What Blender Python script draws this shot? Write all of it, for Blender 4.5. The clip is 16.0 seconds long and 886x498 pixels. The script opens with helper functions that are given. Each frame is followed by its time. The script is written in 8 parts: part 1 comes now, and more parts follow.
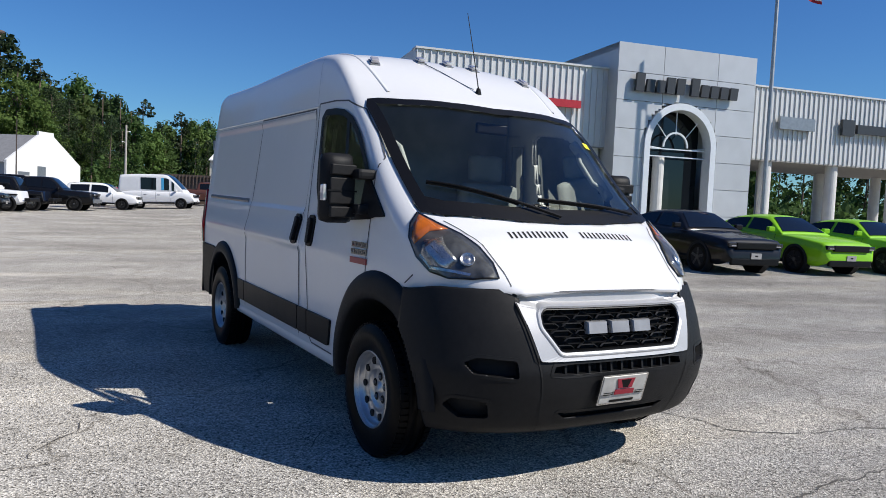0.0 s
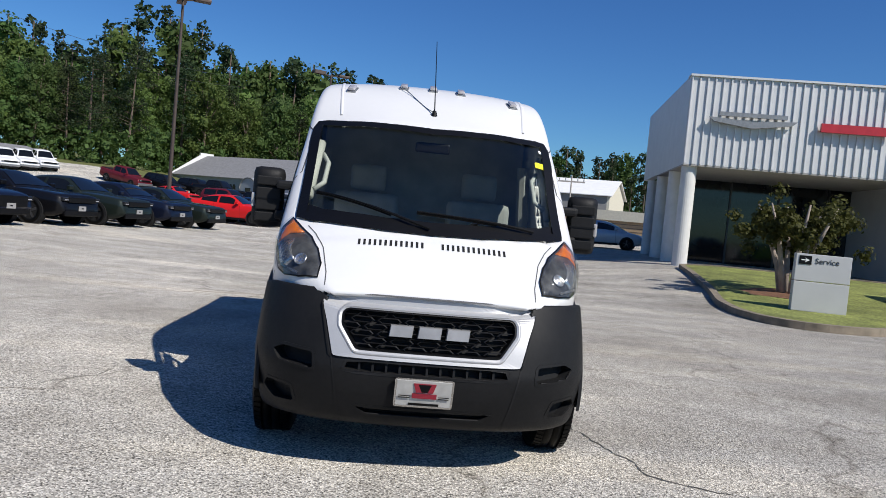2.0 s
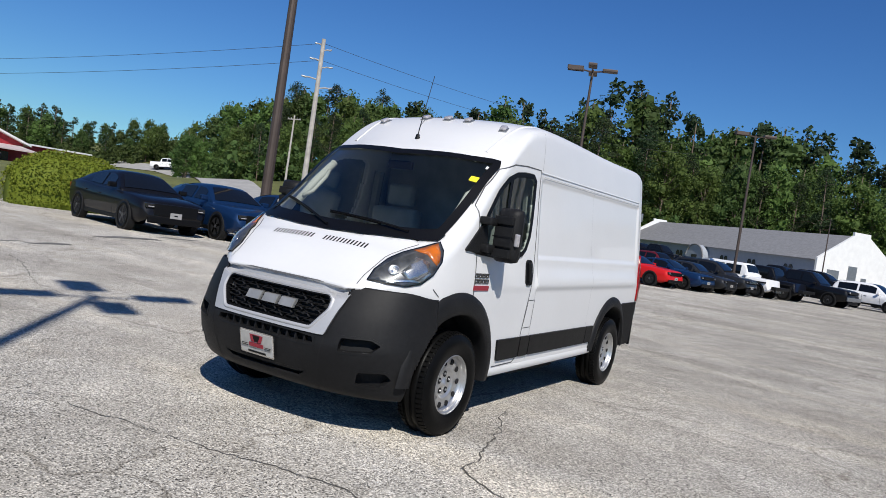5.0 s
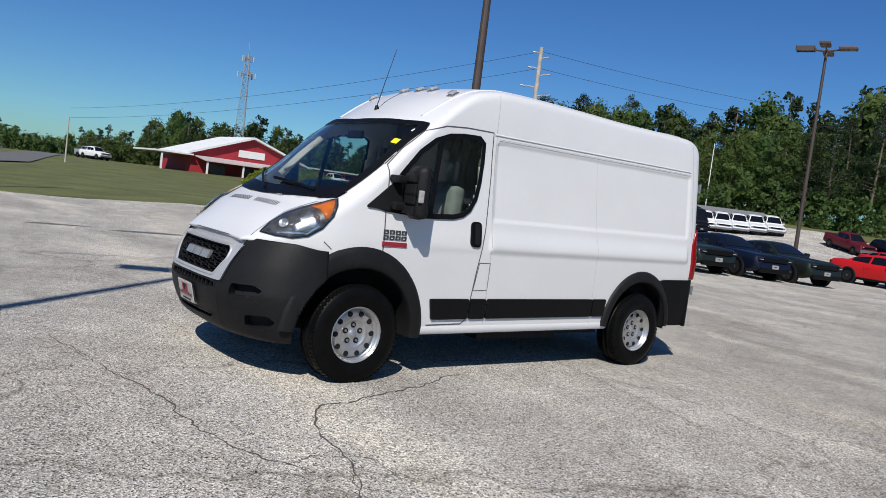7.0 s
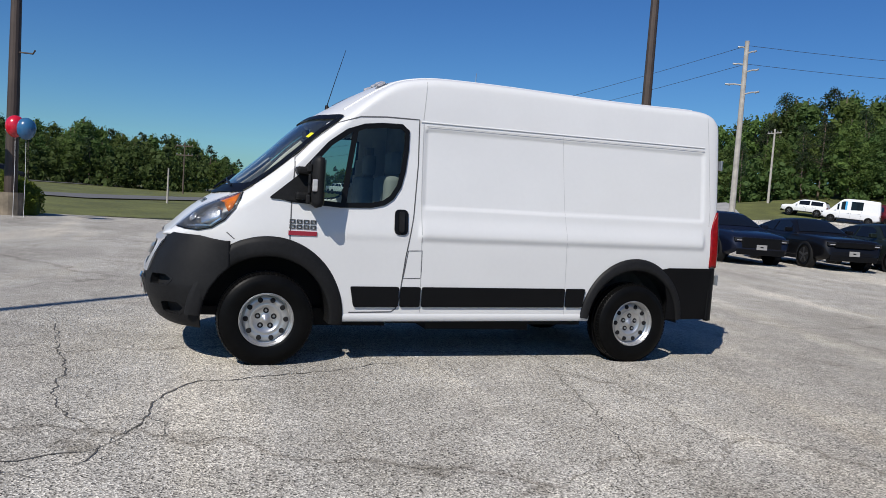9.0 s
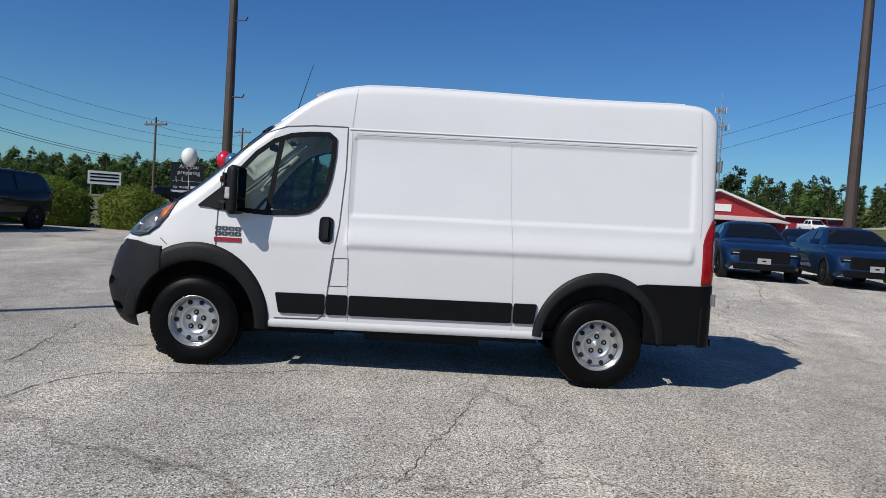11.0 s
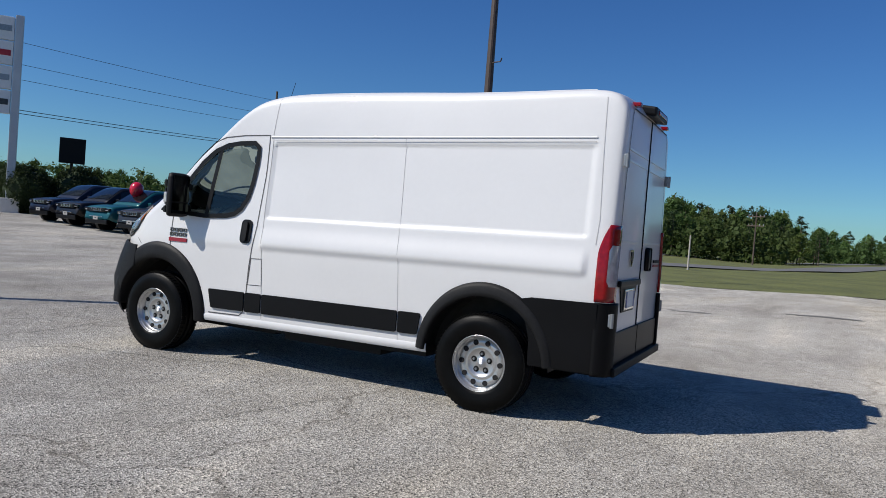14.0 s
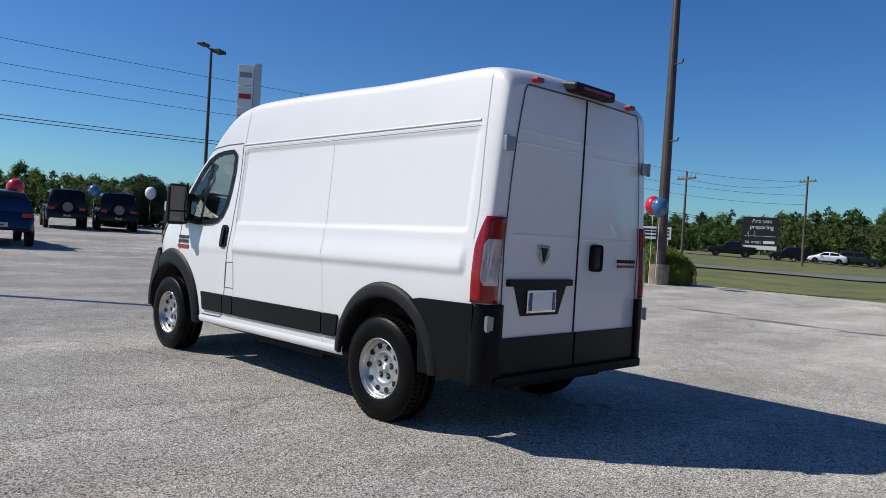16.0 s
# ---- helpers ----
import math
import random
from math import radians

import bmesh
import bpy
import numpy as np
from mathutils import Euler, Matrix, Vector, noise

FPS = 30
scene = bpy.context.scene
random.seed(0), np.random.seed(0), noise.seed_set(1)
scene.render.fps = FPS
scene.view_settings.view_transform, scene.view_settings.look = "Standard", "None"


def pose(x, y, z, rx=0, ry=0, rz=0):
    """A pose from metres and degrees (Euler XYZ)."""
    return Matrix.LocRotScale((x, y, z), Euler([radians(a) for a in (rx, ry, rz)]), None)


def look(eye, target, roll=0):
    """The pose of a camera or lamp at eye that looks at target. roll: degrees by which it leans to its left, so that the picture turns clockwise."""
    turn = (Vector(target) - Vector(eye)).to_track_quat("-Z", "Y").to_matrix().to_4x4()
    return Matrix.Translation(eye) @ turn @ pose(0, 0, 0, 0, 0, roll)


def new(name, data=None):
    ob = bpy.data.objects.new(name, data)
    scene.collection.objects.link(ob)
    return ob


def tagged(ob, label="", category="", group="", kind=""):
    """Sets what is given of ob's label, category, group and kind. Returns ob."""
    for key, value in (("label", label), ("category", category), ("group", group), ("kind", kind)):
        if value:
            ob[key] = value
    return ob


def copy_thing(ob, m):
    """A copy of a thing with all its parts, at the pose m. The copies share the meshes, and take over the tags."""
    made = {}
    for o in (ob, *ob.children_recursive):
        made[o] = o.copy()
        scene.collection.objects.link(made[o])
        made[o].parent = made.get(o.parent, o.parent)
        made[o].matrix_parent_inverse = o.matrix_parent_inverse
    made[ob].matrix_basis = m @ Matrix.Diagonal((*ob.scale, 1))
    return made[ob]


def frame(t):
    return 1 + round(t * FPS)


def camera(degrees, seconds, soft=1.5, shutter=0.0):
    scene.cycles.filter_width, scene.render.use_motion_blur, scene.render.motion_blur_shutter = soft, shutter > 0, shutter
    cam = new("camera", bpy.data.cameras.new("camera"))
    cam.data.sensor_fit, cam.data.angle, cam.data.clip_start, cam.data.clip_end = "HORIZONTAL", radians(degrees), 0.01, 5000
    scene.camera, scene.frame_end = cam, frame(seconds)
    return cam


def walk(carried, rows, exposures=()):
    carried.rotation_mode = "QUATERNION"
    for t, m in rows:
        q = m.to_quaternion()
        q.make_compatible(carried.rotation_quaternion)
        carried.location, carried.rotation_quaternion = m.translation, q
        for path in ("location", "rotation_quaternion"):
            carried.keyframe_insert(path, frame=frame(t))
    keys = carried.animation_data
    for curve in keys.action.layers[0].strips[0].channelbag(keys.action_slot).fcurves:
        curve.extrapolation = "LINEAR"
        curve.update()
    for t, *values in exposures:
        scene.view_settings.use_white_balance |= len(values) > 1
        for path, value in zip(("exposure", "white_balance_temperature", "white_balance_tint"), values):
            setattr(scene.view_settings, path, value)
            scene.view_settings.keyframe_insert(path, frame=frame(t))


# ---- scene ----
cam = camera(62.0, 16.0, 0.65)
PATH = [
    (0, (-2.708, -3.674, 1.399), (-1.696, -1.953, 1.283), 2.6),
    (0.5, (-2.125, -3.979, 1.408), (-1.307, -2.157, 1.305), 2.9),
    (1, (-1.551, -4.288, 1.432), (-0.936, -2.387, 1.332), 3.7),
    (1.5, (-0.94, -4.536, 1.451), (-0.544, -2.578, 1.352), 4.5),
    (2, (-0.304, -4.781, 1.457), (-0.134, -2.791, 1.366), 5.3),
    (2.5, (0.352, -4.945, 1.47), (0.296, -2.948, 1.39), 6.2),
    (3, (0.984, -5.051, 1.48), (0.708, -3.071, 1.413), 7.2),
    (3.2, (1.233, -5.038, 1.483), (0.875, -3.071, 1.42), 7.6),
    (3.5, (1.621, -5.039, 1.484), (1.142, -3.098, 1.428), 8.1),
    (4, (2.28, -4.991, 1.486), (1.605, -3.109, 1.434), 8.7),
    (4.5, (2.897, -4.807, 1.49), (2.037, -3.002, 1.434), 8.9),
    (5, (3.495, -4.563, 1.477), (2.463, -2.851, 1.414), 8.6),
    (5.2, (3.739, -4.423, 1.469), (2.642, -2.752, 1.401), 8.6),
    (7.3, (5.798, -2.662, 1.435), (4.183, -1.489, 1.303), 6.8),
    (7.5, (5.935, -2.444, 1.441), (4.285, -1.322, 1.308), 6.5),
    (8, (6.329, -1.891, 1.441), (4.594, -0.907, 1.303), 5.6),
    (8.5, (6.635, -1.285, 1.443), (4.821, -0.452, 1.307), 4.4),
    (8.7, (6.731, -1.049, 1.423), (4.891, -0.277, 1.288), 4.2),
    (10.8, (7.111, 1.694, 1.377), (5.116, 1.78, 1.274), 3.6),
    (11, (7.106, 1.971, 1.399), (5.108, 1.993, 1.3), 3.6),
    (11.5, (7.037, 2.629, 1.402), (5.044, 2.489, 1.312), 3.3),
    (11.6, (7.019, 2.746, 1.402), (5.028, 2.574, 1.314), 3.2),
    (12, (6.973, 3.267, 1.394), (4.996, 2.974, 1.317), 3.0),
    (12.2, (6.921, 3.512, 1.386), (4.954, 3.16, 1.311), 3.0),
    (12.5, (6.813, 3.867, 1.369), (4.863, 3.427, 1.305), 2.9),
    (13, (6.617, 4.466, 1.36), (4.706, 3.879, 1.307), 3.2),
    (13.5, (6.355, 4.996, 1.359), (4.496, 4.26, 1.308), 3.7),
    (14, (6.05, 5.527, 1.347), (4.258, 4.641, 1.294), 4.4),
    (14.5, (5.675, 6.035, 1.348), (3.966, 4.997, 1.292), 4.8),
    (15, (5.262, 6.521, 1.345), (3.647, 5.343, 1.287), 4.8),
    (15.5, (4.814, 6.955, 1.362), (3.298, 5.652, 1.309), 4.2),
    (16, (4.337, 7.343, 1.344), (2.928, 5.924, 1.301), 3.4),
]
walk(cam, [(t, look(eye, target, roll)) for t, eye, target, roll in PATH],
     [(0.0, 0.18), (2.0, 0.13), (4.0, 0.06), (5.0, 0.02), (8.0, -0.11), (11.0, -0.11), (13.0, -0.08), (14.5, 0.01), (16.0, 0.10)])

# ---- light ----
SUN_AZ = radians(137.0)   # from +y towards +x
SUN_EL = radians(44.0)
SUN_DIR = Vector((math.sin(SUN_AZ) * math.cos(SUN_EL), math.cos(SUN_AZ) * math.cos(SUN_EL), math.sin(SUN_EL)))
world = bpy.data.worlds.new("world")
scene.world = world
world.use_nodes = True
wn = world.node_tree
sky = wn.nodes.new("ShaderNodeTexSky")
sky.sky_type = "NISHITA"
sky.sun_disc = False
sky.sun_elevation, sky.sun_rotation = SUN_EL, SUN_AZ
sky.altitude, sky.air_density, sky.dust_density, sky.ozone_density = 250, 1.0, 0.35, 1.8
deep = wn.nodes.new("ShaderNodeHueSaturation")
deep.inputs["Saturation"].default_value = 1.2
deep.inputs["Hue"].default_value = 0.512
tint = wn.nodes.new("ShaderNodeMix")
tint.data_type, tint.blend_type = "RGBA", "MULTIPLY"
tint.inputs[0].default_value = 1.0
tint.inputs[7].default_value = (0.555, 0.955, 1.27, 1)
wn.links.new(sky.outputs[0], deep.inputs["Color"])
wn.links.new(deep.outputs[0], tint.inputs[6])
wn.links.new(tint.outputs[2], wn.nodes["Background"].inputs[0])
wn.nodes["Background"].inputs[1].default_value = 0.0725
sun = new("sun", bpy.data.lights.new("sun", "SUN"))
sun.data.energy, sun.data.angle, sun.data.color = 4.9, radians(0.53), (1.0, 0.955, 0.89)
sun.matrix_world = look(SUN_DIR * 60, (0, 0, 0))
scene.view_settings.exposure = 0.0

# ---- small helpers ----
def hermite(xs, ys):
    """A smooth curve through the given knots."""
    n = len(xs)
    m = []
    for i in range(n):
        a, b = max(0, i - 1), min(n - 1, i + 1)
        m.append((ys[b] - ys[a]) / (xs[b] - xs[a]))
    def f(x):
        if x <= xs[0]:
            return ys[0]
        if x >= xs[-1]:
            return ys[-1]
        i = max(k for k in range(n) if xs[k] <= x)
        h = xs[i + 1] - xs[i]
        t = (x - xs[i]) / h
        return ((2 * t**3 - 3 * t**2 + 1) * ys[i] + (t**3 - 2 * t**2 + t) * h * m[i]
                + (-2 * t**3 + 3 * t**2) * ys[i + 1] + (t**3 - t**2) * h * m[i + 1])
    return f


def sstep(a, b, x):
    t = min(1.0, max(0.0, (x - a) / (b - a)))
    return t * t * (3 - 2 * t)


def finish(bm, name, smooth=False):
    me = bpy.data.meshes.new(name)
    bmesh.ops.recalc_face_normals(bm, faces=bm.faces)
    if smooth:
        for f in bm.faces:
            f.smooth = True
    bm.to_mesh(me)
    bm.free()
    return me


def part(name, bm, material, parent=None, label="", smooth=False, m=None):
    """One mesh object out of a bmesh, under its thing or part."""
    me = finish(bm, name, smooth)
    for one in (material if isinstance(material, (list, tuple)) else [material]):
        me.materials.append(one)
    ob = new(name, me)
    if parent is not None:
        ob.parent = parent
    if m is not None:
        ob.matrix_basis = m
    if label:
        tagged(ob, label)
    return ob


def piece(name, me, parent, m):
    """Another object on a mesh that alike pieces share."""
    ob = new(name, me)
    ob.parent = parent
    ob.matrix_basis = m
    return ob


def shared(name, bm, material, smooth=False):
    me = finish(bm, name, smooth)
    me.materials.append(material)
    return me


def thing(name, m, label, category, group="", kind=""):
    ob = new(name)
    ob.empty_display_size = 0.2
    ob.matrix_basis = m
    return tagged(ob, label, category, group, kind)


def raw(verts, faces):
    me = bpy.data.meshes.new("raw")
    me.from_pydata(verts, [], faces)
    bm = bmesh.new()
    bm.from_mesh(me)
    bpy.data.meshes.remove(me)
    return bm


def box(bm, x0, x1, y0, y1, z0, z1, bevel=0.0, m=None):
    r = bmesh.ops.create_cube(bm, size=1.0)
    vs = r["verts"]
    for v in vs:
        v.co = Vector((x0 + (v.co.x + 0.5) * (x1 - x0), y0 + (v.co.y + 0.5) * (y1 - y0), z0 + (v.co.z + 0.5) * (z1 - z0)))
    if m is not None:
        for v in vs:
            v.co = m @ v.co
    if bevel:
        es = list({e for v in vs for e in v.link_edges})
        bmesh.ops.bevel(bm, geom=es, offset=bevel, segments=2, affect="EDGES", profile=0.6)
    return bm


def cyl(bm, p, q, r0, r1=None, seg=12, caps=True):
    p, q = Vector(p), Vector(q)
    r1 = r0 if r1 is None else r1
    d = q - p
    ret = bmesh.ops.create_cone(bm, cap_ends=caps, segments=seg, radius1=r0, radius2=r1, depth=d.length)
    m = Matrix.Translation((p + q) / 2) @ d.to_track_quat("Z", "Y").to_matrix().to_4x4()
    bmesh.ops.transform(bm, matrix=m, verts=ret["verts"])
    return bm


def lathe(profile, seg=40, axis="x"):
    """A turned shape: profile rows of (along the axis, radius)."""
    verts, faces = [], []
    n = len(profile)
    for i in range(seg):
        a = 2 * math.pi * i / seg
        for h, r in profile:
            c, s = r * math.cos(a), r * math.sin(a)
            verts.append((h, c, s) if axis == "x" else (c, s, h))
    for i in range(seg):
        j = (i + 1) % seg
        for k in range(n - 1):
            faces.append((i * n + k, i * n + k + 1, j * n + k + 1, j * n + k))
    return raw(verts, faces)


def tube(bm, pts, r, seg=6):
    """A round bar along a line of points."""
    rings = []
    pts = [Vector(p) for p in pts]
    for i, p in enumerate(pts):
        d = (pts[min(i + 1, len(pts) - 1)] - pts[max(i - 1, 0)]).normalized()
        a = d.orthogonal().normalized()
        b = d.cross(a)
        rr = r[i] if isinstance(r, (list, tuple)) else r
        rings.append([bm.verts.new(p + rr * (math.cos(2 * math.pi * k / seg) * a + math.sin(2 * math.pi * k / seg) * b)) for k in range(seg)])
    for i in range(len(rings) - 1):
        best = min(range(seg), key=lambda s: sum((rings[i][k].co - rings[i + 1][(k + s) % seg].co).length for k in range(0, seg, 2)))
        rings[i + 1] = rings[i + 1][best:] + rings[i + 1][:best]
        for k in range(seg):
            bm.faces.new((rings[i][k], rings[i][(k + 1) % seg], rings[i + 1][(k + 1) % seg], rings[i + 1][k]))
    bm.faces.new(rings[0][::-1])
    bm.faces.new(rings[-1])
    return bm


def inside(p, poly):
    x, y = p
    c = False
    for i in range(len(poly)):
        (x1, y1), (x2, y2) = poly[i - 1], poly[i]
        if (y1 > y) != (y2 > y) and x < (x2 - x1) * (y - y1) / (y2 - y1) + x1:
            c = not c
    return c


def rounded(pts, r, seg=4):
    """A polygon with its corners rounded off."""
    out = []
    n = len(pts)
    for i in range(n):
        p, a, b = Vector(pts[i]), Vector(pts[i - 1]), Vector(pts[(i + 1) % n])
        ra = min(r, (a - p).length * 0.45)
        rb = min(r, (b - p).length * 0.45)
        s, e = p + (a - p).normalized() * ra, p + (b - p).normalized() * rb
        for k in range(seg + 1):
            t = k / seg
            out.append((1 - t) ** 2 * s + 2 * t * (1 - t) * p + t * t * e)
    return out


def prism(bm, pts, d, h):
    """A flat polygon of 3D points pushed h along d."""
    d = Vector(d)
    a = [bm.verts.new(Vector(p)) for p in pts]
    b = [bm.verts.new(Vector(p) + d * h) for p in pts]
    bm.faces.new(a[::-1])
    bm.faces.new(b)
    for i in range(len(a)):
        bm.faces.new((a[i - 1], a[i], b[i], b[i - 1]))
    return bm


# ---- materials ----
def mat(name, color, rough=0.6, metal=0.0, var=0.1, scale=6.0, bump=0.0, bump_scale=60.0, coat=0.0, rand=0.0, spec=0.5, fine=0.0, fine_scale=120.0):
    """Plain surface with variation at two scales and a fine relief."""
    m = bpy.data.materials.new(name)
    m.use_nodes = True
    nt = m.node_tree
    b = nt.nodes["Principled BSDF"]
    b.inputs["Roughness"].default_value = rough
    b.inputs["Metallic"].default_value = metal
    b.inputs["Coat Weight"].default_value = coat
    b.inputs["Coat Roughness"].default_value = 0.04
    b.inputs["Specular IOR Level"].default_value = spec
    tc = nt.nodes.new("ShaderNodeTexCoord")
    col = nt.nodes.new("ShaderNodeRGB")
    col.outputs[0].default_value = (*color, 1)
    out = col.outputs[0]

    def vary(src, sc, amount, detail):
        nz = nt.nodes.new("ShaderNodeTexNoise")
        nz.inputs["Scale"].default_value = sc
        nz.inputs["Detail"].default_value = detail
        nt.links.new(tc.outputs["Object"], nz.inputs["Vector"])
        mr = nt.nodes.new("ShaderNodeMapRange")
        mr.inputs["From Min"].default_value, mr.inputs["From Max"].default_value = 0.3, 0.7
        mr.inputs["To Min"].default_value, mr.inputs["To Max"].default_value = 1 - amount, 1 + amount
        nt.links.new(nz.outputs["Fac"], mr.inputs["Value"])
        hs = nt.nodes.new("ShaderNodeHueSaturation")
        nt.links.new(src, hs.inputs["Color"])
        nt.links.new(mr.outputs[0], hs.inputs["Value"])
        return hs.outputs[0]

    if var:
        out = vary(out, scale, var, 4)
    if fine:
        out = vary(out, fine_scale, fine, 3)
    if rand:
        oi = nt.nodes.new("ShaderNodeObjectInfo")
        mr = nt.nodes.new("ShaderNodeMapRange")
        mr.inputs["To Min"].default_value, mr.inputs["To Max"].default_value = 1 - rand, 1 + rand
        nt.links.new(oi.outputs["Random"], mr.inputs["Value"])
        hs = nt.nodes.new("ShaderNodeHueSaturation")
        nt.links.new(out, hs.inputs["Color"])
        nt.links.new(mr.outputs[0], hs.inputs["Value"])
        out = hs.outputs[0]
    nt.links.new(out, b.inputs["Base Color"])
    if bump:
        nz = nt.nodes.new("ShaderNodeTexNoise")
        nz.inputs["Scale"].default_value = bump_scale
        nz.inputs["Detail"].default_value = 3
        nt.links.new(tc.outputs["Object"], nz.inputs["Vector"])
        bp = nt.nodes.new("ShaderNodeBump")
        bp.inputs["Strength"].default_value = bump
        bp.inputs["Distance"].default_value = 0.01
        nt.links.new(nz.outputs["Fac"], bp.inputs["Height"])
        nt.links.new(bp.outputs[0], b.inputs["Normal"])
    return m


def glass(name, tint, gloss=1.0):
    m = bpy.data.materials.new(name)
    m.use_nodes = True
    nt = m.node_tree
    nt.nodes.remove(nt.nodes["Principled BSDF"])
    tr = nt.nodes.new("ShaderNodeBsdfTransparent")
    tr.inputs[0].default_value = (*tint, 1)
    gl = nt.nodes.new("ShaderNodeBsdfGlossy")
    gl.inputs["Roughness"].default_value = 0.01
    gl.inputs["Color"].default_value = (gloss, gloss, gloss, 1)
    fr = nt.nodes.new("ShaderNodeFresnel")
    fr.inputs["IOR"].default_value = 1.5
    mx = nt.nodes.new("ShaderNodeMixShader")
    nt.links.new(fr.outputs[0], mx.inputs[0])
    nt.links.new(tr.outputs[0], mx.inputs[1])
    nt.links.new(gl.outputs[0], mx.inputs[2])
    nt.links.new(mx.outputs[0], nt.nodes["Material Output"].inputs[0])
    return m


M_WHITE = mat("white_paint", (0.69, 0.687, 0.68), 0.35, var=0.015, scale=2, coat=0.4, fine=0.008, fine_scale=25)
M_PLASTIC = mat("black_plastic", (0.0125, 0.0125, 0.013), 0.5, var=0.2, scale=3, bump=0.15, bump_scale=400, fine=0.12, fine_scale=40, spec=0.16)
M_TRIM = mat("black_trim", (0.0035, 0.0035, 0.004), 0.45, var=0.1, scale=8, bump=0.05, bump_scale=300, spec=0.22)
M_DARK = mat("dark_recess", (0.0025, 0.0025, 0.003), 0.8, var=0.1)
M_SEAM = mat("panel_gap", (0.08, 0.08, 0.085), 0.8, var=0.05)
M_FAINT = mat("faint_seam", (0.45, 0.45, 0.45), 0.7, var=0.05)
M_RUBBER = mat("tyre_rubber", (0.004, 0.004, 0.004), 0.40, var=0.25, scale=10, bump=0.10, bump_scale=60, spec=0.09)
M_RIM = mat("silver_steel_wheel", (0.52, 0.515, 0.505), 0.32, 0.75, var=0.10, scale=14, fine=0.05, fine_scale=90)
M_MESHBAR = mat("grille_plastic", (0.012, 0.012, 0.013), 0.4, var=0.1, scale=20, spec=0.35)
M_SILVER = mat("silver_grille_paint", (0.46, 0.46, 0.465), 0.5, 0.35, var=0.03, scale=6, coat=0.15, fine=0.02)
M_BADGE = mat("dark_chrome_badge", (0.13, 0.13, 0.135), 0.25, 0.7, var=0.2, scale=60)
M_RAIL = mat("rail_metal", (0.16, 0.14, 0.135), 0.4, 0.4, var=0.15, scale=8)
M_CHROME = mat("chrome", (0.72, 0.71, 0.69), 0.2, 1.0, var=0.03)
M_GREYMETAL = mat("grey_metal", (0.30, 0.31, 0.32), 0.4, 0.7, var=0.1)
M_RED = mat("red_lens", (0.23, 0.003, 0.005), 0.2, var=0.2, scale=30, coat=0.4, spec=0.3)
M_AMBER = mat("amber_lens", (0.52, 0.14, 0.012), 0.15, var=0.15, scale=30, coat=1.0)
M_CLEAR = mat("clear_lens", (0.48, 0.46, 0.47), 0.08, 0.2, var=0.25, scale=18, coat=1.0)
M_LAMPDARK = mat("lamp_bowl", (0.09, 0.092, 0.092), 0.35, 0.35, var=0.5, scale=16, coat=0.3)
M_WS = glass("windscreen_glass", (0.85, 0.92, 0.88))
M_SIDEGLASS = glass("side_glass", (0.50, 0.60, 0.57))
M_CARGLASS = mat("dark_car_glass", (0.006, 0.007, 0.008), 0.05, var=0.0, coat=0.2, spec=0.35)
M_INTERIOR = mat("grey_interior", (0.24, 0.25, 0.235), 0.75, var=0.15)
M_WELL = mat("grey_well_liner", (0.06, 0.062, 0.064), 0.8, var=0.2)
M_LINING = mat("pale_lining", (0.42, 0.43, 0.40), 0.7, var=0.06)
M_YELLOW = mat("yellow_sticker", (0.75, 0.68, 0.02), 0.5)
M_PAPER = mat("white_sticker", (0.8, 0.8, 0.78), 0.6)
M_BADGERED = mat("badge_red", (0.28, 0.02, 0.035), 0.35)
M_MIRROR = mat("mirror_glass", (0.10, 0.10, 0.105), 0.02, 1.0, var=0.0)
M_BLUEPLATE = mat("blue_frame", (0.03, 0.06, 0.25), 0.4)
M_COVER = glass("clear_lamp_cover", (0.88, 0.9, 0.92))
M_BOWL = mat("silvered_bowl", (0.58, 0.58, 0.57), 0.22, 0.9, var=0.35, scale=18, bump=0.12, bump_scale=30)
M_EMBLEM = mat("silver_emblem", (0.25, 0.25, 0.247), 0.3, 0.15, var=0.15, scale=12, coat=0.4)
M_CLADDING = mat("rear_cladding_black", (0.0045, 0.0045, 0.005), 0.5, var=0.12, scale=3, bump=0.12, bump_scale=400, spec=0.14)


# ---- ground ----
def height(x, y):
    """Lie of the land: level round the van, rising slowly towards the buildings, the hill in the north-west and the south end."""
    h = 0.5 * sstep(4, 12, x) * sstep(6, 19, y) * (1 - 0.4 * sstep(38, 56, y))
    h += 0.8 * sstep(22, 125, y) + 7.0 * sstep(20, 110, y) * sstep(28, 80, -x) * (1 - 0.85 * sstep(64, 84, -x) * (1 - sstep(62, 100, y)))
    h += 1.15 * sstep(60, 95, y) * (1 - sstep(-2, 8, x)) * (1 - sstep(30, 46, -x))
    h += 2.2 * sstep(66, 92, y) * sstep(20, 36, -x) * (1 - sstep(44, 60, -x))
    h += 0.75 * sstep(8, 48, -y)
    h += 0.12 * sstep(7, 13, -x) * sstep(5, 12, -y) * (1 - sstep(24, 33, -y))
    h += 0.17 * sstep(5, 11, -x) * sstep(2, 7, y) * (1 - sstep(20, 30, y))
    h += 1.1 * sstep(40, 95, -x) * sstep(0, 30, y)
    return h


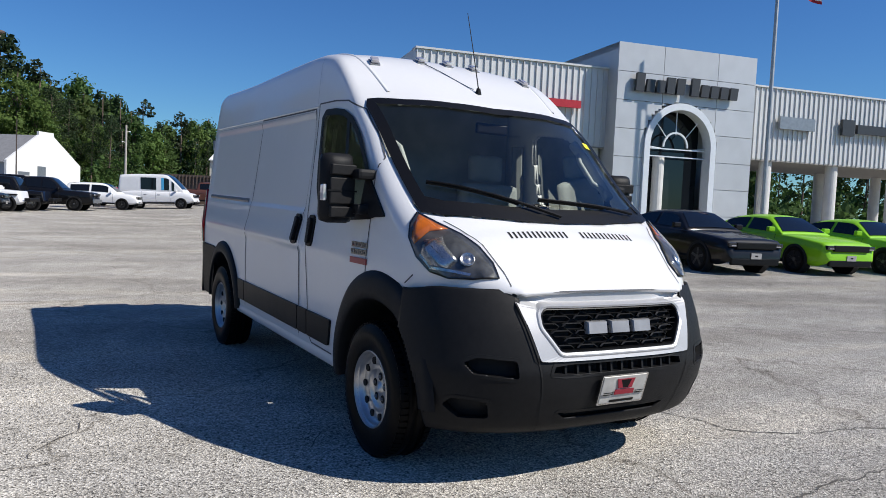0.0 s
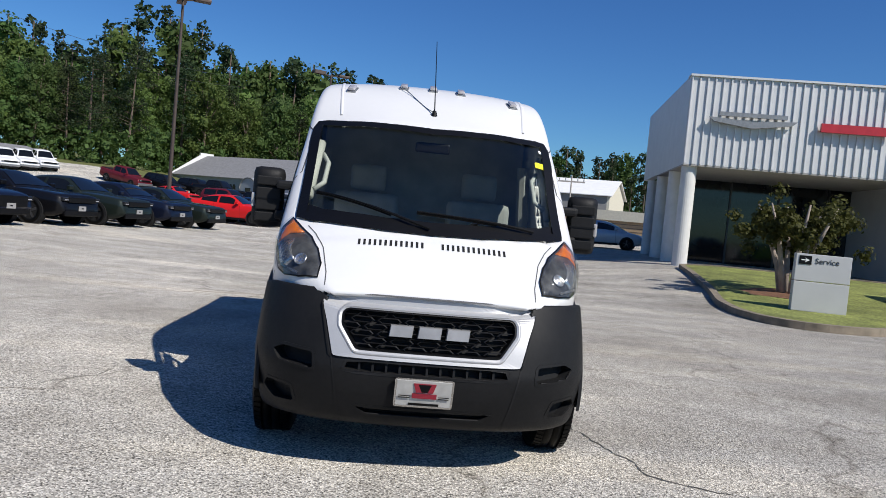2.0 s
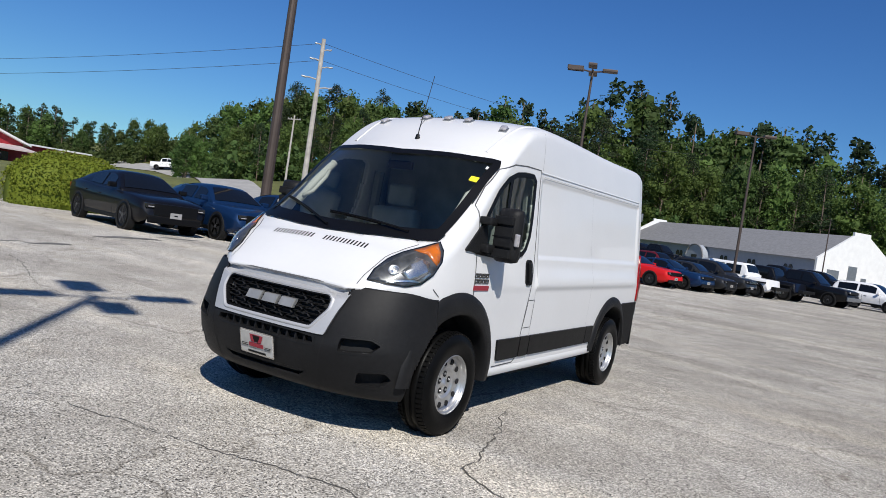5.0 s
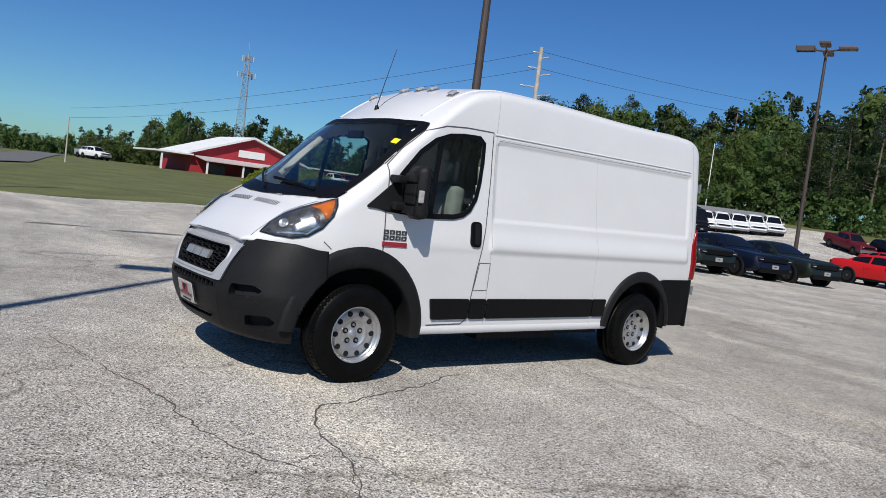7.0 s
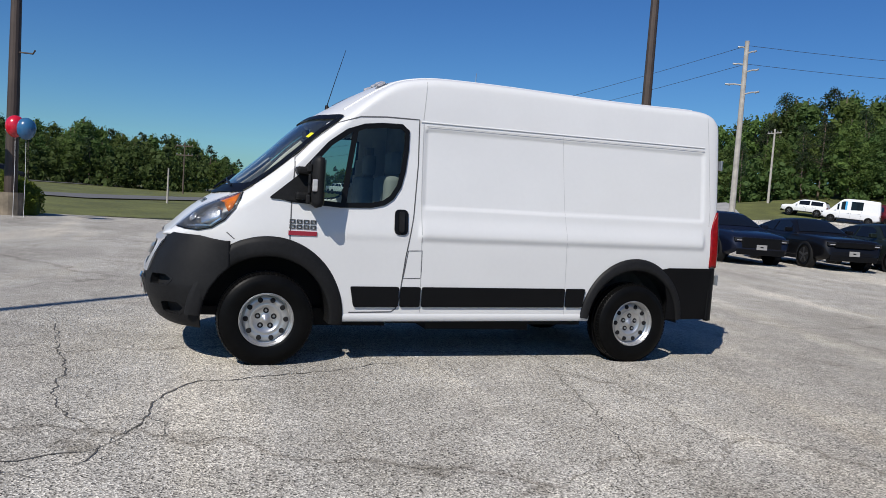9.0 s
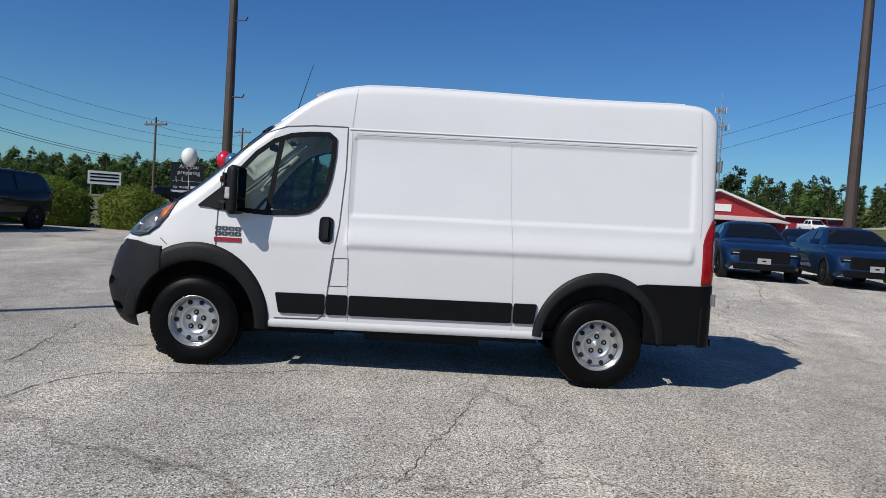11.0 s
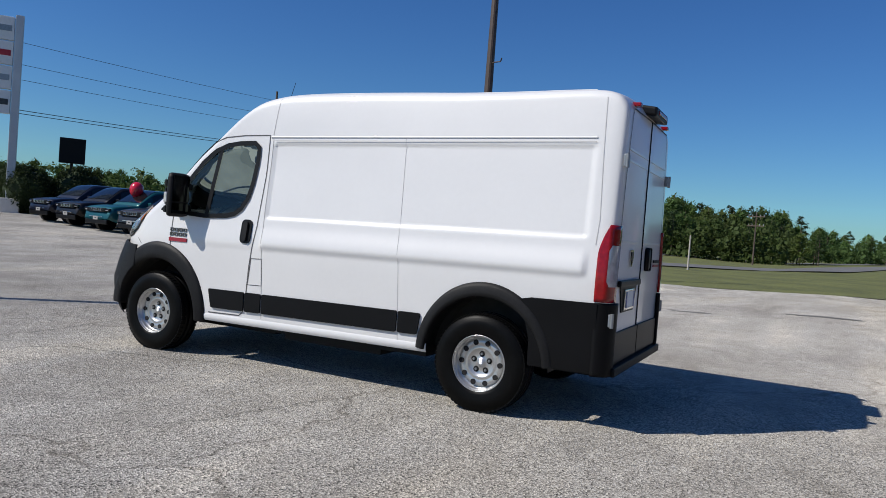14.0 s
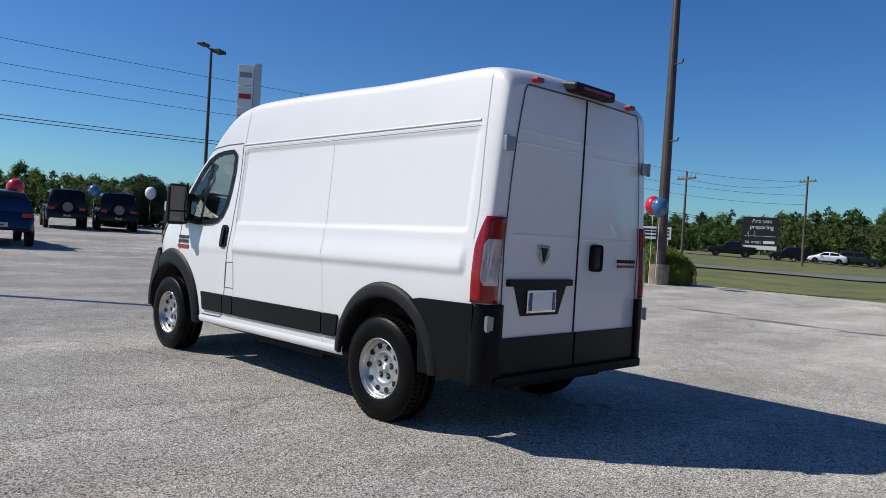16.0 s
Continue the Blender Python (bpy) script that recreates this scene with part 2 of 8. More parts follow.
def ground_material():
    m = bpy.data.materials.new("worn_chipseal")
    m.use_nodes = True
    nt = m.node_tree
    b = nt.nodes["Principled BSDF"]
    b.inputs["Roughness"].default_value = 0.9
    b.inputs["Diffuse Roughness"].default_value = 0.4
    b.inputs["Specular IOR Level"].default_value = 0.25
    tc = nt.nodes.new("ShaderNodeTexCoord")

    def noise_(scale, detail=4, rough=0.6):
        n = nt.nodes.new("ShaderNodeTexNoise")
        n.inputs["Scale"].default_value, n.inputs["Detail"].default_value, n.inputs["Roughness"].default_value = scale, detail, rough
        nt.links.new(tc.outputs["Object"], n.inputs["Vector"])
        return n

    def ramp(src, stops):
        r = nt.nodes.new("ShaderNodeValToRGB")
        while len(r.color_ramp.elements) < len(stops):
            r.color_ramp.elements.new(0.5)
        for e, (p, c) in zip(r.color_ramp.elements, stops):
            e.position, e.color = p, (*c, 1)
        nt.links.new(src, r.inputs[0])
        return r

    def mix(kind, fac, a, c):
        x = nt.nodes.new("ShaderNodeMix")
        x.data_type, x.blend_type = "RGBA", kind
        if isinstance(fac, float):
            x.inputs[0].default_value = fac
        else:
            nt.links.new(fac, x.inputs[0])
        nt.links.new(a, x.inputs[6])
        nt.links.new(c, x.inputs[7])
        return x.outputs[2]

    vor = nt.nodes.new("ShaderNodeTexVoronoi")
    vor.inputs["Scale"].default_value = 115
    nt.links.new(tc.outputs["Object"], vor.inputs["Vector"])
    sep = nt.nodes.new("ShaderNodeSeparateColor")
    nt.links.new(vor.outputs["Color"], sep.inputs[0])
    chips = ramp(sep.outputs[0], [(0.0, (0.03, 0.029, 0.027)), (0.20, (0.27, 0.262, 0.246)), (0.65, (0.455, 0.443, 0.42)), (1.0, (0.80, 0.78, 0.74))])
    big = noise_(0.35, 5, 0.6)
    tone = ramp(big.outputs["Fac"], [(0.3, (0.73, 0.70, 0.655)), (0.5, (0.93, 0.905, 0.86)), (0.68, (1.12, 1.085, 1.025))])
    col = mix("MULTIPLY", 1.0, chips.outputs[0], tone.outputs[0])
    mid = noise_(2.3, 6, 0.65)
    tone2 = ramp(mid.outputs["Fac"], [(0.3, (0.80, 0.79, 0.77)), (0.55, (1.0, 1.0, 1.0)), (0.72, (1.18, 1.17, 1.14))])
    col = mix("MULTIPLY", 0.8, col, tone2.outputs[0])
    # stretched pale wear streaks
    mp = nt.nodes.new("ShaderNodeMapping")
    mp.inputs["Scale"].default_value = (0.10, 0.55, 1)
    mp.inputs["Rotation"].default_value = (0, 0, radians(-14))
    nt.links.new(tc.outputs["Object"], mp.inputs["Vector"])
    st = nt.nodes.new("ShaderNodeTexNoise")
    st.inputs["Scale"].default_value, st.inputs["Detail"].default_value = 1.6, 5
    nt.links.new(mp.outputs[0], st.inputs["Vector"])
    tone3 = ramp(st.outputs["Fac"], [(0.34, (0.86, 0.85, 0.83)), (0.52, (1.0, 1.0, 1.0)), (0.66, (1.22, 1.19, 1.13))])
    col = mix("MULTIPLY", 1.0, col, tone3.outputs[0])
    # two straight pale bands worn by wheels
    rot = nt.nodes.new("ShaderNodeMapping")
    rot.inputs["Rotation"].default_value = (0, 0, radians(17.5))
    nt.links.new(tc.outputs["Object"], rot.inputs["Vector"])
    across = nt.nodes.new("ShaderNodeSeparateXYZ")
    nt.links.new(rot.outputs[0], across.inputs[0])
    wob = nt.nodes.new("ShaderNodeMath")
    wob.operation = "MULTIPLY_ADD"
    nt.links.new(noise_(1.6, 5, 0.7).outputs["Fac"], wob.inputs[0])
    wob.inputs[1].default_value = 0.7
    nt.links.new(across.outputs["Y"], wob.inputs[2])
    rng_ = nt.nodes.new("ShaderNodeMapRange")
    rng_.inputs["From Min"].default_value, rng_.inputs["From Max"].default_value = 6.0, 10.0
    nt.links.new(wob.outputs[0], rng_.inputs["Value"])
    band = ramp(rng_.outputs[0], [(0.17, (1, 1, 1)), (0.21, (1.17, 1.16, 1.13)), (0.27, (1.15, 1.14, 1.12)), (0.31, (1, 1, 1)), (0.66, (1, 1, 1)), (0.70, (1.15, 1.14, 1.12)), (0.76, (1.15, 1.14, 1.12)), (0.80, (1, 1, 1))])
    col = mix("MULTIPLY", 1.0, col, band.outputs[0])
    # slightly darker tone past a ragged joint, towards +y and +x
    sp = nt.nodes.new("ShaderNodeSeparateXYZ")
    nt.links.new(tc.outputs["Object"], sp.inputs[0])
    ed = nt.nodes.new("ShaderNodeMath")
    ed.operation = "MULTIPLY_ADD"
    nt.links.new(noise_(0.8, 5, 0.7).outputs["Fac"], ed.inputs[0])
    ed.inputs[1].default_value = 3.0
    nt.links.new(sp.outputs["Y"], ed.inputs[2])
    md = nt.nodes.new("ShaderNodeMapRange")
    md.inputs["From Min"].default_value, md.inputs["From Max"].default_value = 3.0, 5.5
    nt.links.new(ed.outputs[0], md.inputs["Value"])
    ex = nt.nodes.new("ShaderNodeMapRange")
    ex.inputs["From Min"].default_value, ex.inputs["From Max"].default_value = -3.0, 1.0
    nt.links.new(sp.outputs["X"], ex.inputs["Value"])
    ey = nt.nodes.new("ShaderNodeMath")
    ey.operation = "MULTIPLY"
    nt.links.new(md.outputs[0], ey.inputs[0])
    nt.links.new(ex.outputs[0], ey.inputs[1])
    rear_tone = ramp(ey.outputs[0], [(0.0, (1, 1, 1)), (1.0, (0.88, 0.875, 0.865))])
    col = mix("MULTIPLY", 1.0, col, rear_tone.outputs[0])
    # fine cracks
    w = noise_(1.1, 3)
    off = nt.nodes.new("ShaderNodeVectorMath")
    off.operation = "MULTIPLY_ADD"
    nt.links.new(w.outputs["Color"], off.inputs[0])
    off.inputs[1].default_value = (1.2, 1.2, 0)
    nt.links.new(tc.outputs["Object"], off.inputs[2])
    cr = nt.nodes.new("ShaderNodeTexVoronoi")
    cr.feature = "DISTANCE_TO_EDGE"
    cr.inputs["Scale"].default_value = 0.22
    nt.links.new(off.outputs[0], cr.inputs["Vector"])
    line = ramp(cr.outputs["Distance"], [(0.0, (0.45, 0.43, 0.40)), (0.0022, (0.6, 0.58, 0.56)), (0.005, (1, 1, 1))])
    col = mix("MULTIPLY", 0.75, col, line.outputs[0])
    nt.links.new(col, b.inputs["Base Color"])
    bp = nt.nodes.new("ShaderNodeBump")
    bp.inputs["Strength"].default_value, bp.inputs["Distance"].default_value = 0.8, 0.008
    nt.links.new(vor.outputs["Distance"], bp.inputs["Height"])
    nt.links.new(bp.outputs[0], b.inputs["Normal"])
    return m


M_LOT = ground_material()
M_GRASS = mat("mown_grass", (0.108, 0.116, 0.030), 0.9, var=0.28, scale=0.35, bump=0.8, bump_scale=40, fine=0.35, fine_scale=9)
M_ROAD = mat("road_asphalt", (0.13, 0.127, 0.12), 0.9, var=0.12, scale=1.0, fine=0.1, fine_scale=40)
M_KERB = mat("worn_kerb", (0.20, 0.165, 0.12), 0.9, var=0.3, scale=4, bump=0.3, bump_scale=60)
M_MULCH = mat("pine_mulch", (0.15, 0.07, 0.035), 0.95, var=0.35, scale=9, bump=0.8, bump_scale=30)


def sheet(name, x0, x1, y0, y1, step, dz, material, edge=None, label="", category="", kind="structure"):
    nx, ny = max(1, int((x1 - x0) / step)), max(1, int((y1 - y0) / step))
    verts = []
    for i in range(nx + 1):
        for j in range(ny + 1):
            x, y = x0 + (x1 - x0) * i / nx, y0 + (y1 - y0) * j / ny
            if edge:
                x = max(x, edge(y)) if x0 < 0 else x
            verts.append((x, y, height(x, y) + dz))
    faces = [(i * (ny + 1) + j, (i + 1) * (ny + 1) + j, (i + 1) * (ny + 1) + j + 1, i * (ny + 1) + j + 1) for i in range(nx) for j in range(ny)]
    ob = part(name, raw(verts, faces), material, smooth=True)
    return tagged(ob, label, category, "", kind)


def lot_edge(y):
    return -21.5 - 0.05 * y + 0.35 * math.sin(y * 0.35) + 0.2 * math.sin(y * 1.3 + 1)


# the land reaches the horizon; the lot lies on it
gv, gf = [], []
gx = [-2500, -1200, -600, -300, -200] + [-150 + 5 * i for i in range(61)] + [200, 300, 600, 1200, 2500]
gy = gx
for x in gx:
    for y in gy:
        gv.append((x, y, height(x, y) - (0.7 if -19 < x < 72 and -59 < y < 89 else 0.06)))
n = len(gy)
for i in range(len(gx) - 1):
    for j in range(n - 1):
        gf.append((i * n + j, (i + 1) * n + j, (i + 1) * n + j + 1, i * n + j + 1))
tagged(part("ground", raw(gv, gf), M_GRASS, smooth=True), "mown green grass land around the lot", "ground", "", "structure")
sheet("pavement", -24, 75, -62, 92, 1.0, 0.0, M_LOT, lot_edge, "pale worn chip-seal parking lot with cracks and stains", "pavement")

sheet("upper_lot", -54, -24.5, 33, 86, 1.5, 0.01, M_LOT, None, "pale upper parking lot with parked trucks", "pavement")


def strip(name, pts, width, dz, material, label, category):
    """A road along a line of places, draped on the land."""
    verts, faces = [], []
    pts = [Vector(p) for p in dense2(pts, 4.0)]
    for i, p in enumerate(pts):
        d = (pts[min(i + 1, len(pts) - 1)] - pts[max(0, i - 1)]).normalized()
        n = Vector((-d.y, d.x))
        for k in (-1, -0.33, 0.33, 1):
            q = p + n * (width / 2 * k)
            verts.append((q.x, q.y, height(q.x, q.y) + dz))
    for i in range(len(pts) - 1):
        for k in range(3):
            faces.append((i * 4 + k, i * 4 + k + 1, i * 4 + k + 5, i * 4 + k + 4))
    return tagged(part(name, raw(verts, faces), material, smooth=True), label, category, "", "structure")


def dense2(pts, step):
    out = []
    for a, b in zip(pts, pts[1:]):
        a, b = Vector(a), Vector(b)
        n = max(1, int((b - a).length / step))
        out += [a.lerp(b, i / n) for i in range(n)]
    return out + [Vector(pts[-1])]


strip("highway", [(-34, -60), (-37, -30), (-45, -8), (-70, 6), (-140, 22), (-300, 60)], 6, 0.02, M_ROAD, "two-lane road beyond the grass verge", "road")
strip("highway_far_lane", [(-72, -75), (-90, -37), (-97, -20), (-116, -4), (-160, 14), (-300, 44)], 7, 0.02, M_ROAD, "far carriageway of the road", "road")


# open cracks in the lot
M_CRACK = mat("crack", (0.085, 0.078, 0.068), 0.95, var=0.3, scale=20)
M_TAR = mat("dark_stain", (0.13, 0.125, 0.115), 0.9, var=0.35, scale=5, fine=0.4, fine_scale=70)


def crack(pts, width, seed, branches=3):
    rng = random.Random(seed)
    verts, faces = [], []

    def run(line, w0):
        line = dense2(line, 0.05)
        side = 0.0
        k0 = len(verts)
        n = len(line)
        for i, p in enumerate(line):
            d = (line[min(i + 1, n - 1)] - line[max(0, i - 1)]).normalized()
            nn = Vector((-d.y, d.x))
            side = side * 0.8 + rng.gauss(0, 0.014)
            w = w0 * (0.12 + 0.75 * rng.random()) * min(1, 0.25 + i * 0.15, 0.25 + (n - 1 - i) * 0.15)
            q = p + nn * side
            for e in (-0.5, 0.5):
                verts.append((q.x + nn.x * w * e, q.y + nn.y * w * e, height(q.x, q.y) + 0.004))
        for i in range(n - 1):
            a = k0 + i * 2
            faces.append((a, a + 1, a + 3, a + 2))

    run(pts, width)
    for _ in range(branches):
        i = rng.randrange(len(pts) - 1)
        p = Vector(pts[i]).lerp(Vector(pts[i + 1]), rng.random())
        a = rng.random() * 6.28
        q = p + Vector((math.cos(a), math.sin(a))) * rng.uniform(0.25, 0.6)
        run([p, p.lerp(q, 0.5) + Vector((rng.gauss(0, 0.05), rng.gauss(0, 0.05))), q], width * 0.6)
    return tagged(part("pavement_crack", raw(verts, faces), M_CRACK), "narrow dark crack in the worn paving", "crack", "", "structure")


crack([(-0.88, -1.75), (0.01, -1.64), (0.64, -1.48), (1.25, -1.39), (1.73, -1.38), (2.17, -1.25), (2.43, -1.1), (2.54, -0.98)], 0.016, 1)
crack([(0.88, 1.16), (1.23, 0.41), (1.34, 0.0), (1.45, -0.29), (1.44, -0.5), (1.77, -0.72), (2.21, -0.85), (2.55, -0.97), (2.87, -1.06), (3.04, -1.16)], 0.018, 2)
crack([(2.6, -1.94), (2.74, -1.74), (2.83, -1.65), (2.87, -1.38), (2.77, -1.16), (2.74, -1.0)], 0.018, 3)
crack([(-1.25, -1.91), (-1.05, -1.8), (-0.89, -1.63)], 0.013, 4, 1)
crack([(-2.74, 0.5), (-2.59, 0.76), (-2.38, 0.99), (-2.3, 1.33)], 0.011, 5, 1)
crack([(-1.38, 0.06), (-1.12, 0.42), (-0.92, 0.65)], 0.010, 10, 1)
crack([(3.5, 1.82), (2.7, 2.06), (1.4, 2.4)], 0.009, 6, 2)
crack([(-2.6, -3.4), (-1.2, -3.1), (0.6, -3.25), (2.4, -2.9)], 0.010, 7, 2)
crack([(-8.66, 1.94), (-7.4, 1.61), (-5.58, 0.75), (-4.77, 0.64)], 0.016, 8, 3)
crack([(-12.15, 10.34), (-8.9, 9.14), (-6.53, 8.14), (-5.4, 8.13)], 0.018, 9, 3)


def stain(x, y, lx, ly, az, seed):
    rng = random.Random(seed)
    ph = [rng.random() * 6.28 for _ in range(3)]
    pts = []
    for k in range(28):
        a = 2 * math.pi * k / 28
        f = 1 + 0.16 * math.sin(3 * a + ph[0]) + 0.12 * math.sin(5 * a + ph[1]) + 0.07 * math.sin(9 * a + ph[2])
        u, v = lx * f * math.cos(a), ly * f * math.sin(a)
        c, s_ = math.cos(radians(az)), math.sin(radians(az))
        px, py = x + u * c - v * s_, y + u * s_ + v * c
        pts.append((px, py, height(px, py) + 0.0045))
    return tagged(part("tar_patch", raw(pts, [tuple(range(28))]), M_TAR), "dark elongated tar stain on the paving", "stain", "", "structure")


for k, (x, y, lx, ly, az) in enumerate(((-11, 5.9, 0.75, 0.16, 80), (-10.3, 2.0, 0.9, 0.17, 86), (-9.9, 3.5, 0.42, 0.13, 84), (-11.4, 7.6, 0.5, 0.14, 70), (-10.8, 0.2, 0.6, 0.14, 92))):
    stain(x, y, lx, ly, az, 40 + k)


M_SIDEROAD = mat("pale_road", (0.33, 0.32, 0.30), 0.9, var=0.12, scale=0.8, fine=0.1, fine_scale=40)
strip("road", [(-22, 24), (-36, 36), (-52, 48.5), (-60, 54), (-78, 66), (-92, 75), (-101, 78), (-118, 76)], 7, 0.06, M_SIDEROAD, "pale side road climbing the hill", "road")


# ---- the white van ----
V_TOP = hermite([-0.82, -0.76, -0.68, -0.6, -0.49, -0.42, -0.2, 0.0, 0.33, 0.557, 0.8, 1.0, 1.15, 1.35, 1.9, 2.5, 3.0, 3.5, 3.95, 4.14, 4.24, 4.29, 4.32],
                [0.985, 1.032, 1.115, 1.19, 1.275, 1.32, 1.51, 1.69, 2.01, 2.165, 2.315, 2.41, 2.45, 2.478, 2.488, 2.484, 2.477, 2.481, 2.489, 2.482, 2.45, 2.40, 2.35])
V_DROP = hermite([-0.82, -0.65, -0.49, -0.24, 0.0, 0.24, 0.53, 0.83, 1.0, 1.3, 4.3], [0.015, 0.09, 0.07, 0.12, 0.15, 0.165, 0.135, 0.078, 0.055, 0.05, 0.05])
V_SIDE = hermite([0.2, 0.36, 0.5, 0.7, 0.98, 1.1, 1.3, 1.6, 2.0, 2.3, 2.55], [0.90, 0.935, 0.948, 0.955, 0.966, 0.965, 0.946, 0.914, 0.871, 0.832, 0.79])
V_PLAN = hermite([-0.82, -0.76, -0.7, -0.65, -0.5, -0.36, -0.2, 0.0, 0.3, 4.0, 4.22, 4.28, 4.305, 4.32], [0.535, 0.618, 0.70, 0.762, 0.875, 0.935, 0.975, 0.992, 1.0, 0.998, 0.994, 0.984, 0.968, 0.94])
V_FIL = hermite([-0.82, -0.6, -0.2, 0.4, 0.9, 1.3, 4.3], [0.03, 0.12, 0.09, 0.06, 0.065, 0.075, 0.06])
RAKE = 0.0145


def pressed(y, z):
    """Pressings of the flank: the sunk upper panel and the swage line under it."""
    q = z - RAKE * (y - 1.2)
    run = sstep(1.235, 1.26, y) * (1 - sstep(4.105, 4.13, y))
    out = -0.013 * run * sstep(1.320, 1.338, q) * (1 - sstep(1.972, 1.990, q))
    out += 0.020 * sstep(1.215, 1.25, y) * (1 - sstep(4.11, 4.15, y)) * (sstep(1.030, 1.092, q) - sstep(1.098, 1.27, q))
    out += 0.006 * sstep(0.42, 0.55, y) * (1 - sstep(1.11, 1.15, y)) * (sstep(1.025, 1.085, q) - sstep(1.09, 1.28, q))
    return out


def van_section(y, z_low, n_side=118, n_fil=10, n_top=18):
    wide = 1 - sstep(1.0, 2.6, y)
    side = lambda z: V_SIDE(z) * V_PLAN(y) * (1 + 0.028 * sstep(1.75, 2.3, z) * wide) + pressed(y, z)
    top = lambda x: V_TOP(y) - V_DROP(y) * (abs(x) / 0.8) ** 2.6
    lo, hi = z_low, V_TOP(y)
    for _ in range(40):
        mid = (lo + hi) / 2
        if top(side(mid)) > mid:
            lo = mid
        else:
            hi = mid
    zc = lo
    xc = side(zc)
    r = min(V_FIL(y), (zc - z_low) * 0.5)
    out = []
    for i in range(n_side):
        z = z_low + (zc - r - z_low) * i / (n_side - 1)
        out.append((side(z), z))
    a = Vector(out[-1])
    b = Vector((xc - r, top(xc - r)))
    c = Vector((xc, zc))
    for k in range(1, n_fil):
        t = k / n_fil
        p = (1 - t) ** 2 * a + 2 * t * (1 - t) * c + t * t * b
        out.append((p.x, p.y))
    for i in range(n_top + 1):
        x = (xc - r) * (1 - i / n_top)
        out.append((x, top(x)))
    return out


def van_low(y):
    return 0.355 + RAKE * y if y > -0.25 else 0.5


stations = [-0.82, -0.80, -0.78] + [-0.76 + 0.02 * i for i in range(249)] + [4.215, 4.23, 4.245, 4.26, 4.275, 4.287, 4.297, 4.305, 4.312, 4.317, 4.32]
vv, vf = [], []
for y in stations:
    half = van_section(y, van_low(y))
    ring = [(x, y, z) for x, z in half] + [(-x, y, z) for x, z in half[-2::-1]]
    nring = len(ring)
    vv += ring
for i in range(len(stations) - 1):
    for k in range(nring - 1):
        vf.append((i * nring + k, i * nring + k + 1, (i + 1) * nring + k + 1, (i + 1) * nring + k))
last = (len(stations) - 1) * nring
vf.append(tuple(range(last, last + nring)))
vf.append(tuple(range(nring))[::-1])
from mathutils.bvhtree import BVHTree
VAN = BVHTree.FromPolygons([Vector(v) for v in vv], vf)

ARCH_F, ARCH_R = (0.0, 0.37), (3.39, 0.37)
SIDE_WIN = [(0.10, 1.325), (0.27, 1.60), (0.44, 1.80), (0.58, 1.91), (0.72, 1.965), (0.86, 1.985), (1.03, 1.992), (1.085, 1.95), (1.083, 1.80), (1.062, 1.62), (1.03, 1.49), (0.97, 1.39), (0.90, 1.34), (0.80, 1.315), (0.54, 1.30)]
WS_TOP = [(-0.825, 0.50), (-0.79, 0.555), (-0.6, 0.462), (-0.3, 0.382), (0.0, 0.355), (0.3, 0.382), (0.6, 0.462), (0.79, 0.555), (0.825, 0.50)]
WS_LOW = [(0.815, -0.215), (0.72, -0.285), (0.55, -0.345), (0.3, -0.395), (0.0, -0.41), (-0.3, -0.395), (-0.55, -0.345), (-0.72, -0.285), (-0.815, -0.215)]
WS_POLY = WS_TOP + WS_LOW


def shrink(poly, d):
    cx = sum(p[0] for p in poly) / len(poly)
    cy = sum(p[1] for p in poly) / len(poly)
    out = []
    for i in range(len(poly)):
        a, b, c = Vector(poly[i - 1]), Vector(poly[i]), Vector(poly[(i + 1) % len(poly)])
        t = (c - a).normalized()
        n = Vector((-t.y, t.x))
        if n.dot(Vector((cx, cy)) - b) < 0:
            n = -n
        out.append(tuple(b + n * d))
    return out


WIN_CUT, WS_CUT = shrink(SIDE_WIN, 0.008), shrink(WS_POLY, 0.003)


def van_open(c):
    ax = abs(c.x)
    if ax > 0.6 and ((c.y - ARCH_F[0]) ** 2 + (c.z - ARCH_F[1]) ** 2 < 0.53**2 or (c.y - ARCH_R[0]) ** 2 + (c.z - ARCH_R[1]) ** 2 < 0.53**2):
        return True
    if c.y > 3.62 and c.z < 0.62:
        return True
    if c.y < -0.60 and c.z < 0.985:
        return True
    if c.y < -0.805 or (c.y < -0.62 and c.z < 0.962 and ax < 0.60):
        return True
    if ax > 0.75 and 0.0 < c.y < 1.15 and inside((c.y, c.z), WIN_CUT):
        return True
    return c.z > 1.28 and c.y < 0.60 and inside((c.x, c.y), WS_CUT) and c.z > V_TOP(c.y) - V_DROP(c.y) * (ax / 0.8) ** 2.6 - 0.04


van = thing("cargo_van", pose(0, 0, 0), "white high-roof cargo van with black lower cladding, parked on the lot", "van")
bm = raw(vv, vf)
bm.faces.ensure_lookup_table()
bmesh.ops.delete(bm, geom=[f for f in bm.faces if van_open(f.calc_center_median())], context="FACES")
body = part("body", bm, M_WHITE, van, "white painted steel body", smooth=True)
sm = body.modifiers.new("thickness", "SOLIDIFY")
sm.thickness, sm.offset = 0.02, -1


def cast(p, d):
    p, d = Vector(p), Vector(d).normalized()
    hit, n, _, _ = VAN.ray_cast(p - d * 4, d)
    if hit is None:
        hit, n, _, _ = VAN.find_nearest(p)
    if n.dot(d) > 0:
        n = -n
    return hit, n


